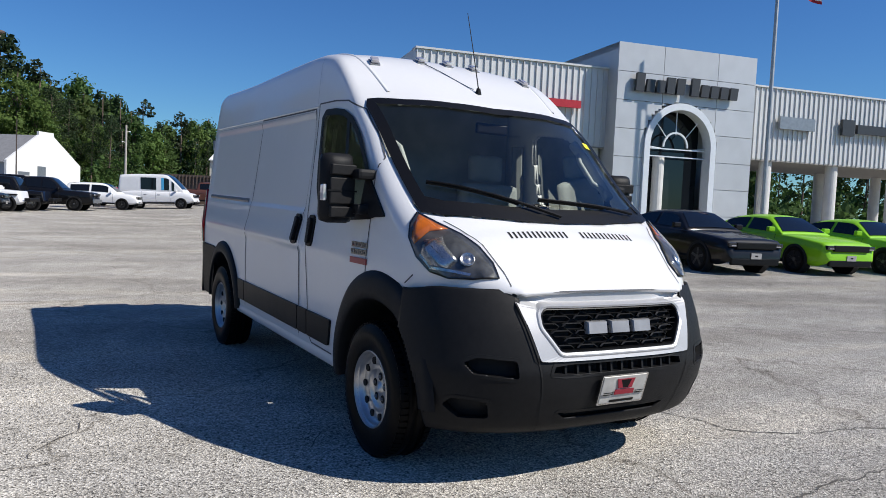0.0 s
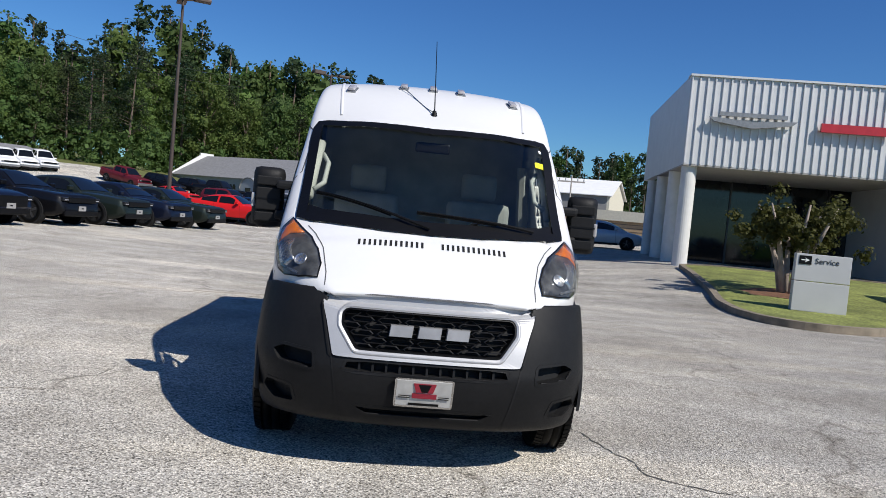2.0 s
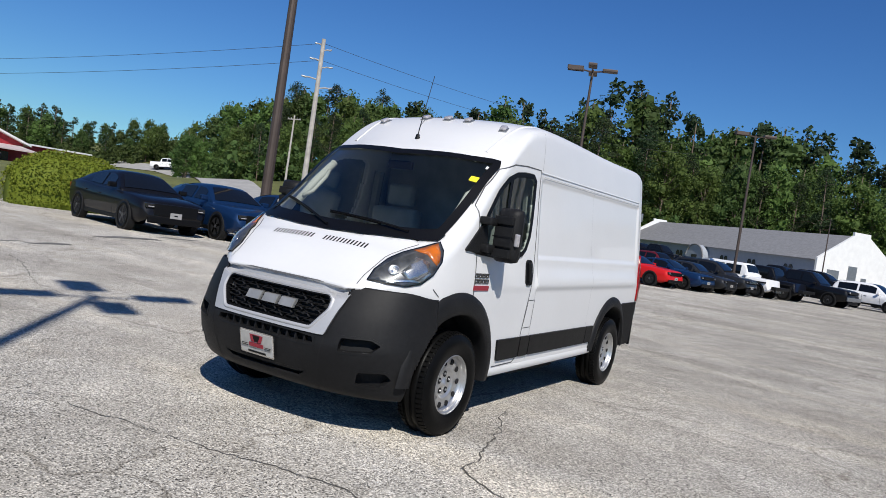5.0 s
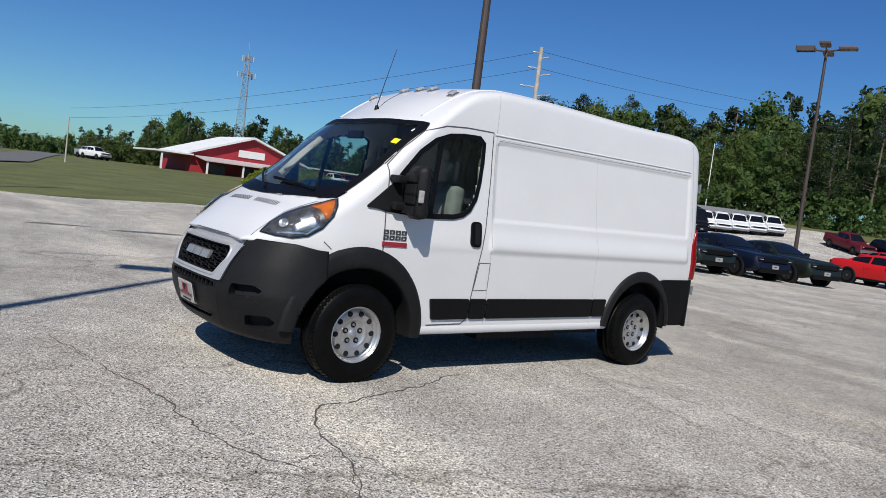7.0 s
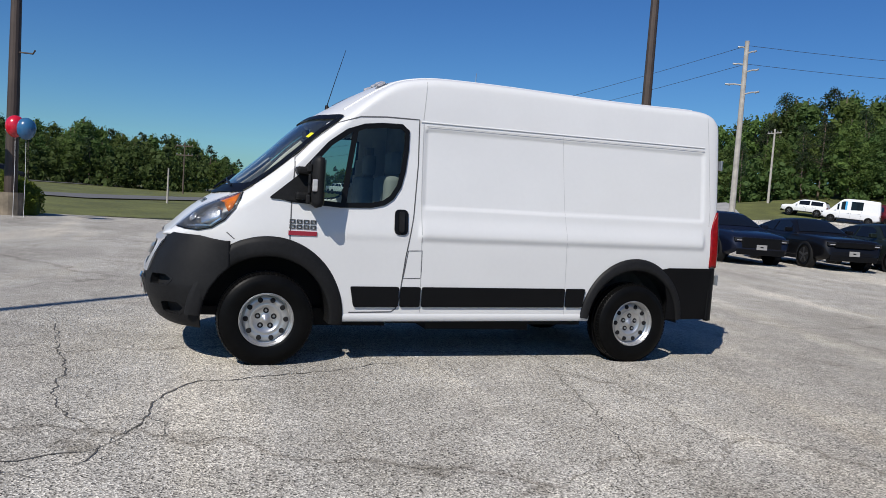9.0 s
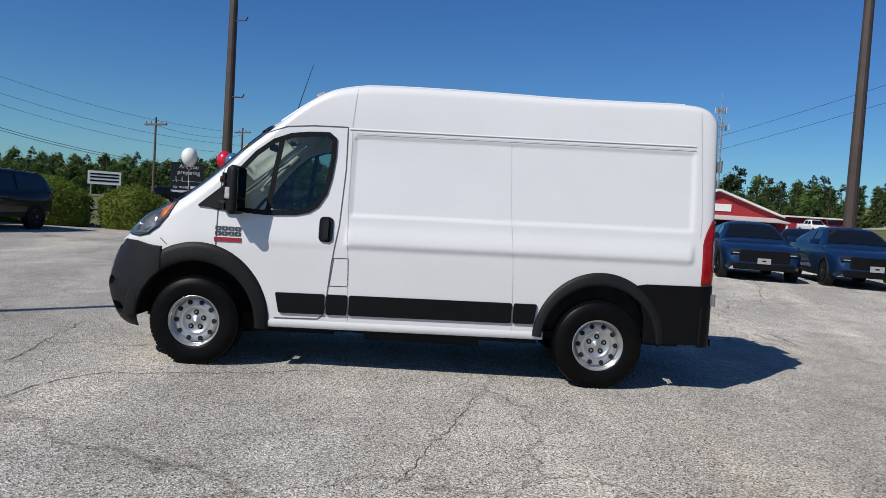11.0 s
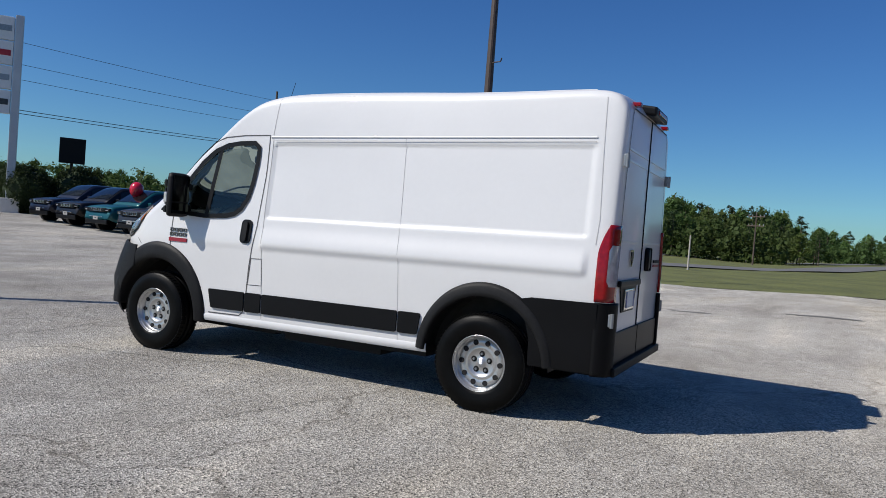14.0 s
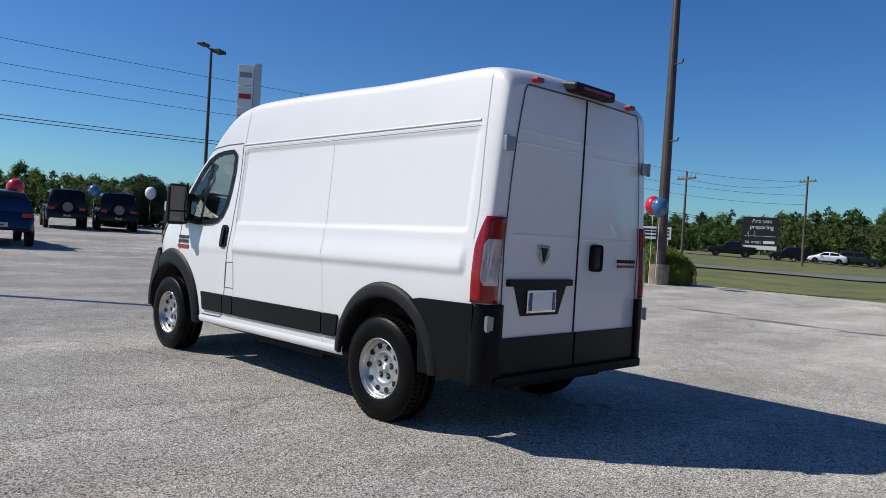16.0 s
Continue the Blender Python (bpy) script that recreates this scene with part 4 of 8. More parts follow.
part("bonnet_front_gap", hl_, M_SEAM, van, "dark gap along the bonnet's front edge")
gm = bmesh.new()
rows_z = [0.728 + 0.0345 * k for k in range(6)]
for r, z in enumerate(rows_z):
    x = -0.508 + (0.0725 if r % 2 else 0.0)
    while x < 0.5:
        hw = 0.066
        if all(inside((x + q, z), [tuple(p) for p in fascia_in]) for q in (-hw * 0.35, hw * 0.35)):
            cell = [(x - hw, z), (x - 0.045, z + 0.0172), (x + 0.045, z + 0.0172), (x + hw, z), (x + 0.045, z - 0.0172), (x - 0.045, z - 0.0172)]
            a = [gm.verts.new(bumper_hit(p, q, -0.014)) for p, q in cell]
            b = [gm.verts.new(bumper_hit(x + (p - x) * 0.90, z + (q - z) * 0.74, -0.008)) for p, q in cell]
            c = [gm.verts.new(bumper_hit(x + (p - x) * 0.89, z + (q - z) * 0.72, -0.035)) for p, q in cell]
            for i in range(6):
                gm.faces.new((a[i - 1], a[i], b[i], b[i - 1]))
                gm.faces.new((b[i - 1], b[i], c[i], c[i - 1]))
        x += 0.145
part("grille_mesh", gm, M_MESHBAR, van, "black honeycomb grille")
emblem = None
for cx in (-0.152, 0.0, 0.152):
    lm = bmesh.new()
    pts = [(-0.066, -0.030), (-0.058, 0.030), (0.066, 0.030), (0.058, -0.030)]
    f = [lm.verts.new(bumper_hit(cx + x * 0.94, 0.824 + z * 0.9, 0.014)) for x, z in pts]
    g = [lm.verts.new(bumper_hit(cx + x, 0.824 + z, 0.006)) for x, z in pts]
    h = [lm.verts.new(bumper_hit(cx + x, 0.824 + z, -0.02)) for x, z in pts]
    lm.faces.new(f)
    for i in range(4):
        lm.faces.new((f[i - 1], f[i], g[i], g[i - 1]))
        lm.faces.new((g[i - 1], g[i], h[i], h[i - 1]))
    part("front_emblem", lm, M_EMBLEM, van, "chrome emblem block")
for q, nm, dp in zip(POCKETS, ("bumper_pocket", "fog_lamp_pocket", "bumper_pocket", "fog_lamp_pocket", "lower_grille", "air_slot"), (0.07, 0.06, 0.07, 0.06, 0.06, 0.05)):
    q = [tuple(p) for p in q]
    n_ = 72
    ri = even([Vector(p) for p in q], n_)
    ro = even([Vector(p) for p in grown(q, 0.016)], n_)
    part(nm, loops_on([[(x, z, -0.006) for x, z in ro], [(x, z, 0.0025) for x, z in ro], [(x, z, 0.0025) for x, z in ri], [(x, z, -dp) for x, z in ri]]), M_PLASTIC, van)
    part(nm + "_back", bump_patch(q, -dp + 0.006, 0.004), M_DARK, van)
for k in range(11):
    x = -0.36 + 0.072 * k
    sl = bmesh.new()
    p = [[sl.verts.new(bumper_hit(x + q, z, o)) for q, z in ((-0.006, 0.604), (0.006, 0.604), (0.006, 0.655), (-0.006, 0.655))] for o in (-0.012, -0.04)]
    sl.faces.new(p[0])
    for i in range(4):
        sl.faces.new((p[0][i - 1], p[0][i], p[1][i], p[1][i - 1]))
    part("grille_bar", sl, M_PLASTIC, van)
for s in (1, -1):
    sb = bmesh.new()
    rows = []
    for z in [0.30 + 0.03 * k for k in range(23)]:
        x = s * (0.45 + (z - 0.34) * 0.18 if z < 0.672 else 0.51 + (z - 0.672) * 0.26)
        rows.append((sb.verts.new(bumper_hit(x - 0.004, z, 0.003 if z < 0.672 else 0.0145 - brow(z))), sb.verts.new(bumper_hit(x + 0.004, z, 0.003 if z < 0.672 else 0.0145 - brow(z)))))
    for a, b in zip(rows, rows[1:]):
        sb.faces.new((a[0], a[1], b[1], b[0]))
    part("bumper_seam", sb, M_DARK, van)

# front plate with plain bars
plate = part("front_plate", bump_patch([tuple(p) for p in rounded([Vector(q) for q in ((-0.163, 0.432), (-0.163, 0.594), (0.148, 0.594), (0.148, 0.432))], 0.012, 2)], 0.03, 0.012, 0.2), M_CHROME, van, "silver dealer plate with bars for its lettering")
part("plate_face", bump_patch([(-0.152, 0.443), (-0.152, 0.583), (0.137, 0.583), (0.137, 0.443)], 0.032, 0.004, 0.2), mat("plate_silver", (0.50, 0.49, 0.46), 0.4, 0.2, var=0.1, scale=20), plate)
for pts, m_ in (([(-0.07, 0.487), (-0.07, 0.514), (0.06, 0.514), (0.06, 0.487)], M_BADGERED), ([(-0.05, 0.52), (-0.065, 0.57), (0.055, 0.57), (0.04, 0.52)], M_BADGERED), ([(-0.02, 0.522), (-0.04, 0.565), (0.03, 0.565), (0.012, 0.522)], M_TRIM),
                ([(-0.14, 0.497), (-0.14, 0.501), (-0.08, 0.501), (-0.08, 0.497)], M_TRIM), ([(-0.14, 0.487), (-0.14, 0.491), (-0.08, 0.491), (-0.08, 0.487)], M_TRIM), ([(0.07, 0.497), (0.07, 0.501), (0.125, 0.501), (0.125, 0.497)], M_TRIM), ([(0.07, 0.487), (0.07, 0.491), (0.125, 0.491), (0.125, 0.487)], M_TRIM),
                ([(-0.085, 0.4455), (-0.085, 0.459), (0.075, 0.459), (0.075, 0.4455)], M_TRIM)):
    part("plate_bar", bump_patch(pts, 0.034, 0.003, 0.2), m_, plate)

# headlamps
for s in (1, -1):
    hl = [(0.592, -0.655, 1.03), (0.602, -0.60, 1.11), (0.64, -0.52, 1.19), (0.70, -0.43, 1.255), (0.775, -0.32, 1.305), (0.835, -0.205, 1.352), (0.872, -0.215, 1.29), (0.892, -0.25, 1.215), (0.888, -0.33, 1.125), (0.855, -0.42, 1.055), (0.79, -0.50, 1.022), (0.69, -0.585, 1.018)]
    d = (-s * 0.62, 0.68, -0.38)
    P = [(s * x, y, z) for x, y, z in hl]
    lamp = part("headlamp", conform(P, d, 0.006, 0.01, 0.05), M_LAMPDARK, van, "clear headlamp with amber corner", smooth=True)
    c = sum((Vector(p) for p in P), Vector()) / len(P)
    L = lambda p, q, t: Vector(p).lerp(Vector(q), t)
    amber = [L(L(P[3], P[4], 0.55), c, 0.08), L(P[4], c, 0.1), L(P[5], c, 0.07), L(P[6], c, 0.1), L(P[7], c, 0.08), L(L(P[7], P[8], 0.35), c, 0.10), L(P[7], c, 0.30), L(L(P[5], P[6], 0.5), c, 0.5), L(P[4], c, 0.34)]
    part("indicator", conform([tuple(p) for p in amber], d, 0.009, 0.003, 0.05), M_AMBER, lamp, "amber indicator lens", smooth=True)
    bowl = [L(P[7], c, 0.42), L(P[8], c, 0.16), L(P[9], c, 0.16), L(P[10], c, 0.20), L(P[11], c, 0.55), c, L(P[4], c, 0.62)]
    part("reflector", conform([tuple(p) for p in bowl], d, 0.008, 0.003, 0.05), M_BOWL, lamp, "silvered reflector bowl", smooth=True)
    for q, r_ in ((L(L(P[1], P[11], 0.5), c, 0.42), 0.036),):
        hh, nn = cast(q, d)
        mm = Matrix.Translation(hh + nn * 0.008) @ nn.to_track_quat("X", "Z").to_matrix().to_4x4()
        part("projector", lathe([(0.0, r_ * 1.1), (0.010, r_), (0.004, r_ * 0.86), (0.001, r_ * 0.6), (0.006, r_ * 0.35), (0.008, 0.0)], 24), M_BOWL, lamp, "round chromed lamp bowl", True, mm)
    cover = part("lamp_cover", conform(P, d, 0.020, 0, 0.05), M_COVER, lamp, "clear lamp cover", True)
    cover.visible_shadow = False
    part("lamp_edge", ribbon(P, d, 0.009, 0.0085, True), M_TRIM, lamp)
    part("lamp_strip", ribbon([tuple(Vector(P[11]).lerp(c, 0.12)), tuple(Vector(P[9]).lerp(c, 0.12)), tuple(Vector(P[8]).lerp(c, 0.15))], d, 0.014, 0.011), M_BOWL, lamp)
    part("bonnet_gap", ribbon([(s * 0.585, -0.72, 0.99), (s * 0.588, -0.645, 1.05), (s * 0.625, -0.52, 1.2), (s * 0.685, -0.40, 1.28), (s * 0.74, -0.31, 1.31)], (0, 0.6, -0.8), 0.006), M_SEAM, van)
    for k in range(13):
        x = s * (0.06 + k * 0.0305)
        part("bonnet_vent", ribbon([(x, -0.515, 1.25), (x, -0.470, 1.28)], (0, 0.6, -0.8), 0.014, 0.002), M_DARK, van)
    part("fender_gap", ribbon([(s * 0.9, -0.33, 1.04), (s * 0.95, -0.27, 0.99)], (-s, 0, 0), 0.008), M_SEAM, van)

# wipers
for x0, y0, z0, x1, y1, z1, xe in ((0.62, -0.30, 1.40, -0.10, -0.28, 1.45, 0), (-0.02, -0.40, 1.36, -0.72, -0.12, 1.56, 0)):
    wb = bmesh.new()
    pts = []
    for i in range(13):
        t = i / 12
        p = Vector((x0 + (x1 - x0) * t, y0 + (y1 - y0) * t, z0 + (z1 - z0) * t))
        h, n = cast(p, ws_dir)
        pts.append(h + n * 0.028)
    tube(wb, pts, [0.009] * 7 + [0.006] * 6, 6)
    wiper = part("wiper", wb, M_TRIM, van, "black wiper arm and blade")
    bb = bmesh.new()
    tube(bb, [p - Vector((0, 0, 0.012)) + Vector((0, 0.004, 0)) for p in pts[4:]], 0.008, 5)
    part("blade", bb, M_RUBBER, wiper)

# roof: clearance lamps, aerial, rear camera
for x, y in ((-0.615, 0.885), (-0.225, 0.985), (0.0, 1.0), (0.215, 0.985), (0.61, 0.885)):
    h, n = cast((x, y, 2.4), (0, 0.3, -1))
    lb = bmesh.new()
    box(lb, -0.035, 0.035, -0.045, 0.055, -0.01, 0.008, 0.004)
    cl = part("clearance_lamp", lb, M_GREYMETAL, van, "small clear roof lamp")
    cl.matrix_basis = Matrix.Translation(h) @ n.to_track_quat("Z", "Y").to_matrix().to_4x4()
    lb = bmesh.new()
    box(lb, -0.028, 0.028, -0.035, 0.04, 0.008, 0.034, 0.012)
    part("lens", lb, M_CLEAR, cl)
h, n = cast((0, 0.557, 2.165), (0, 0.5, -0.8))
ab = bmesh.new()
cyl(ab, h - n * 0.005, h + Vector((0, -0.002, 0.035)), 0.024, 0.012, 12)
aerial = part("aerial", ab, M_TRIM, van, "thin black whip aerial")
ab = bmesh.new()
tube(ab, [h + Vector((0, 0, 0.03)), h + Vector((-0.008, 0.06, 0.25)), h + Vector((-0.02, 0.15, 0.56))], [0.0045, 0.0035, 0.0025], 6)
part("mast", ab, M_TRIM, aerial)
ab = bmesh.new()
q = [cast((-0.01 - 0.2 * t, 0.56 + 0.42 * t ** 1.4, 2.3), (0, 0.4, -1))[0] + Vector((0, 0, 0.003)) for t in [i / 8 for i in range(9)]]
tube(ab, q, 0.003, 5)
part("cable", ab, M_GREYMETAL, aerial)
for s in (1, -1):
    part("roof_rib", ribbon([(s * 0.66, 0.55, 2.2), (s * 0.69, 0.9, 2.36), (s * 0.70, 1.2, 2.43), (s * 0.70, 4.05, 2.45)], (0, 0.3, -1), 0.025, high=0.007), M_WHITE, van, smooth=True)

# mirrors
for s in (1, -1):
    mb = bmesh.new()
    box(mb, -0.105, 0.105, -0.052, 0.052, -0.20, 0.20, 0.045)
    for v in mb.verts:
        v.co.y += 0.05 * (v.co.x / 0.1) ** 2 * 0.4
        if v.co.y < 0:
            v.co.x *= 0.86
            v.co.z *= 0.93
    mir = part("door_mirror", mb, M_PLASTIC, van, "tall black door mirror", smooth=True)
    for z0, z1, d_ in ((0.075, 0.135, 0.020), (-0.165, -0.105, 0.020), (-0.09, 0.06, 0.008)):
        ub = bmesh.new()
        box(ub, -0.080, 0.080, -0.050 - d_, -0.040, z0, z1, 0.007)
        part("mirror_rib", ub, M_PLASTIC, mir, smooth=False)
    mir.matrix_basis = pose(s * 1.085, 0.31, 1.475, 0, 0, -s * 8)
    ub = bmesh.new()
    box(ub, -0.09, 0.09, -0.062, -0.04, -0.02, -0.01)
    part("mirror_line", ub, M_TRIM, mir)
    for z0, z1 in ((-0.17, -0.075), (-0.06, 0.175)):
        ub = bmesh.new()
        box(ub, -0.085, 0.085, 0.058, 0.068, z0, z1, 0.0)
        part("mirror_face", ub, M_MIRROR, mir)
    ub = bmesh.new()
    box(ub, (0.085 if s > 0 else -0.112), (0.112 if s > 0 else -0.085), -0.03, 0.012, -0.075, 0.02, 0.01)
    part("repeater", ub, M_CLEAR, mir, "clear side repeater lamp")
    for z in (1.36, 1.56):
        ub = bmesh.new()
        box(ub, min(s * 0.90, s * 1.02), max(s * 0.90, s * 1.02), 0.17, 0.33, z - 0.03, z + 0.03, 0.02)
        part("mirror_arm", ub, M_PLASTIC, van)

# rear end
for s in (1, -1):
    # tail lamps wrap the corner
    verts, faces = [], []
    zs = [0.925 + (1.468 - 0.925) * k / 16 for k in range(17)]
    cols = 9
    for z in zs:
        t = (z - 0.925) / 0.543
        ys = 4.215 + (0.07 * max(0, (t - 0.6) / 0.4) ** 1.6)
        for j in range(cols):
            f = j / (cols - 1)
            w = V_SIDE(z) * 0.995
            if f < 0.5:
                y = ys + (4.29 - ys) * f / 0.5
                p = Vector((w + 0.012, y, z))
            else:
                g = (f - 0.5) / 0.5
                a = g * math.pi / 2
                p = Vector((w + 0.012 - 0.075 * (1 - math.cos(a)) - 0.05 * g, 4.29 + 0.05 * math.sin(a), z))
            verts.append((s * p.x, p.y, p.z))
    for i in range(16):
        for j in range(cols - 1):
            faces.append((i * cols + j, i * cols + j + 1, (i + 1) * cols + j + 1, (i + 1) * cols + j))
    tl = part("tail_lamp", raw(verts, faces), M_RED, van, "tall red tail lamp", smooth=True)
    sm = tl.modifiers.new("thickness", "SOLIDIFY")
    sm.thickness, sm.offset = 0.03, -1
    # the clear lens follows the lamp's own curve, a little proud of it
    vs2, fs2 = [], []
    zz = [1.035 + 0.29 * k / 8 for k in range(9)]
    for i, z in enumerate(zz):
        f0 = 0.52 if 0 < i < 8 else 0.62
        for j in range(9):
            f = f0 + (0.96 - f0) * j / 8
            w = V_SIDE(z) * 0.995 + 0.012
            ys = 4.215 + (0.07 * max(0, ((z - 0.925) / 0.543 - 0.6) / 0.4) ** 1.6)
            if f < 0.5:
                p, n = Vector((w, ys + (4.29 - ys) * f / 0.5, z)), Vector((1, 0, 0))
            else:
                g = (f - 0.5) / 0.5
                a = g * math.pi / 2
                p, n = Vector((w - 0.075 * (1 - math.cos(a)) - 0.05 * g, 4.29 + 0.05 * math.sin(a), z)), Vector((math.cos(a) + 0.1, math.sin(a) + 0.25, 0)).normalized()
            p += n * 0.005
            vs2.append((s * p.x, p.y, p.z))
    for i in range(8):
        for j in range(8):
            fs2.append((i * 9 + j, i * 9 + j + 1, (i + 1) * 9 + j + 1, (i + 1) * 9 + j))
    part("reversing_lamp", raw(vs2, fs2), M_CLEAR, tl, "clear reversing lamp", smooth=True)
    # black rear quarter and bumper corner
    pts = [(3.76, 0.40), (3.76, 0.60), (3.72, 0.74), (3.66, 0.885), (3.76, 0.905), (4.24, 0.915), (4.24, 0.405), (3.9, 0.40)]
    part("rear_cladding", conform(side_pts(pts, s), (-s, 0, 0), 0.018, 0.02, 0.08), M_CLADDING, van, "black rear quarter cladding")
    verts, faces = [], []
    zc = [0.40, 0.42, 0.6, 0.75, 0.90, 0.918]
    for z in zc:
        for j in range(9):
            g = j / 8
            a = g * math.pi / 2
            x = 0.968 - 0.14 * (1 - math.cos(a))
            y = 4.225 + 0.13 * math.sin(a)
            verts.append((s * x, y, z))
        verts.append((s * 0.80, 4.352, z))
    k = 10
    for i in range(len(zc) - 1):
        for j in range(k - 1):
            faces.append((i * k + j, i * k + j + 1, (i + 1) * k + j + 1, (i + 1) * k + j))
    bm = raw(verts, faces)
    c_ = part("bumper_corner", bm, M_CLADDING, van, "black rear bumper corner", smooth=True)
    sm = c_.modifiers.new("thickness", "SOLIDIFY")
    sm.thickness, sm.offset = 0.03, -1
    # hinges
    for z in (0.80, 1.93):
        hb = bmesh.new()
        xh = V_SIDE(z) - 0.055
        box(hb, xh - 0.05, xh + 0.035, 4.318, 4.345, z - 0.045, z + 0.045, 0.006)
        cyl(hb, (xh + 0.03, 4.345, z - 0.05), (xh + 0.03, 4.345, z + 0.05), 0.013)
        for v in hb.verts:
            v.co.x *= s
        part("door_hinge", hb, M_GREYMETAL, van, "bare metal door hinge")
    # door outline at the rear
    rb = bmesh.new()
    line = [(s * 0.80, 0.57), (s * 0.795, 0.92), (s * 0.80, 1.3), (s * 0.77, 1.7), (s * 0.735, 2.0), (s * 0.685, 2.28), (s * 0.66, 2.325), (0.0, 2.335)]
    for (xa, za), (xb, zb) in zip(line, line[1:]):
        p, q = Vector((xa, 4.324, za)), Vector((xb, 4.324, zb))
        n = (q - p).normalized().cross(Vector((0, 1, 0))) * 0.006
        rb.faces.new([rb.verts.new(v) for v in (p - n, p + n, q + n, q - n)])
    part("door_outline", rb, M_SEAM, van)
    for z in (1.36, 2.03, 1.95):
        rb = bmesh.new()
        box(rb, min(s * 0.03, s * 0.72), max(s * 0.03, s * 0.72), 4.318, 4.326, z - 0.01, z + 0.01, 0.003)
        part("pressed_line", rb, M_WHITE, van)
    rb = bmesh.new()
    box(rb, min(s * 0.012, s * 0.79), max(s * 0.012, s * 0.79), 4.318, 4.338, 0.47, 0.70, 0.008)
    part("door_foot", rb, M_TRIM, van, "black lower door panel")
rb = bmesh.new()
box(rb, -0.005, 0.005, 4.320, 4.328, 0.5, 2.34)
part("door_split", rb, M_DARK, van, "gap between the rear doors")
rb = bmesh.new()
box(rb, -0.86, 0.86, 4.28, 4.375, 0.395, 0.46, 0.012)
box(rb, -0.84, 0.84, 4.15, 4.33, 0.40, 0.50)
part("rear_step", rb, M_CLADDING, van, "black rear step bumper")
rb = bmesh.new()
box(rb, 0.07, 0.76, 4.322, 4.352, 1.03, 1.075, 0.008)
part("plate_shelf", rb, M_TRIM, van, "black number plate light bar")
rb = bmesh.new()
prism(rb, [(0.12, 4.322, 1.03), (0.68, 4.322, 1.03), (0.60, 4.322, 0.835), (0.20, 4.322, 0.835)], (0, 1, 0), 0.008)
part("plate_holder", rb, M_TRIM, van, "dark plate recess")
rb = bmesh.new()
box(rb, 0.245, 0.555, 4.332, 4.342, 0.85, 1.005, 0.006)
rp = part("rear_plate", rb, M_CHROME, van, "temporary plate in a blue and chrome frame")
rb = bmesh.new()
box(rb, 0.262, 0.538, 4.341, 4.345, 0.868, 0.988)
part("plate_face", rb, M_PAPER, rp)
for x0, x1 in ((0.262, 0.29), (0.51, 0.538)):
    rb = bmesh.new()
    box(rb, x0, x1, 4.344, 4.348, 0.868, 0.988)
    part("plate_edge", rb, M_BLUEPLATE, rp)
rb = bmesh.new()
box(rb, -0.275, -0.15, 4.322, 4.352, 1.13, 1.325, 0.035)
part("rear_handle", rb, M_TRIM, van, "black rear door handle", smooth=True)
rb = bmesh.new()
prism(rb, rounded([Vector(p) for p in ((0.335, 4.324, 1.30), (0.455, 4.324, 1.30), (0.45, 4.324, 1.22), (0.395, 4.324, 1.165), (0.34, 4.324, 1.22))], 0.015), (0, 1, 0), 0.01)
part("rear_emblem", rb, M_CHROME, van, "chrome shield emblem")
rb = bmesh.new()
prism(rb, [(0.36, 4.334, 1.285), (0.43, 4.334, 1.285), (0.395, 4.334, 1.19)], (0, 1, 0), 0.004)
part("emblem_shape", rb, M_TRIM, van)
rb = bmesh.new()
for k in range(6):
    box(rb, -0.76 + 0.042 * k, -0.728 + 0.042 * k, 4.322, 4.33, 1.195, 1.22)
part("rear_badge", rb, M_TRIM, van, "dark badge bars")
rb = bmesh.new()
box(rb, -0.76, -0.52, 4.322, 4.33, 1.16, 1.18)
part("rear_badge_strip", rb, M_BADGERED, van)
rb = bmesh.new()
box(rb, -0.24, 0.24, 4.22, 4.40, 2.365, 2.44, 0.02)
for v in rb.verts:
    if v.co.y > 4.3:
        v.co.z -= 0.02
cm = part("rear_camera", rb, M_TRIM, van, "black brake lamp and camera pod")
rb = bmesh.new()
box(rb, -0.17, 0.17, 4.395, 4.408, 2.37, 2.395, 0.004)
part("brake_lens", rb, M_RED, cm)
for s in (1, -1):
    rb = bmesh.new()
    box(rb, s * 0.56 - 0.035, s * 0.56 + 0.035, 4.28, 4.35, 2.355, 2.385, 0.008)
    part("roof_marker", rb, M_RED, van, "small red roof marker lamp")

# cab interior
ib = bmesh.new()
box(ib, -0.82, 0.82, 1.36, 1.40, 0.5, 2.35)
part("bulkhead", ib, M_INTERIOR, van, "dark cab bulkhead")
ib = bmesh.new()
box(ib, -0.48, 0.48, -0.5, 1.38, 0.55, 0.6)
part("cab_floor", ib, M_INTERIOR, van)
ib = bmesh.new()
box(ib, -0.86, 0.86, -0.22, 0.28, 0.90, 1.22, 0.06)
box(ib, -0.12, 0.28, 0.1, 0.34, 0.8, 1.30, 0.04)
dash = part("dashboard", ib, M_INTERIOR, van, "dark grey dashboard")
ib = bmesh.new()
box(ib, 0.2, 0.62, -0.1, 0.22, 1.2, 1.29, 0.04)
part("instrument_hood", ib, M_TRIM, dash)
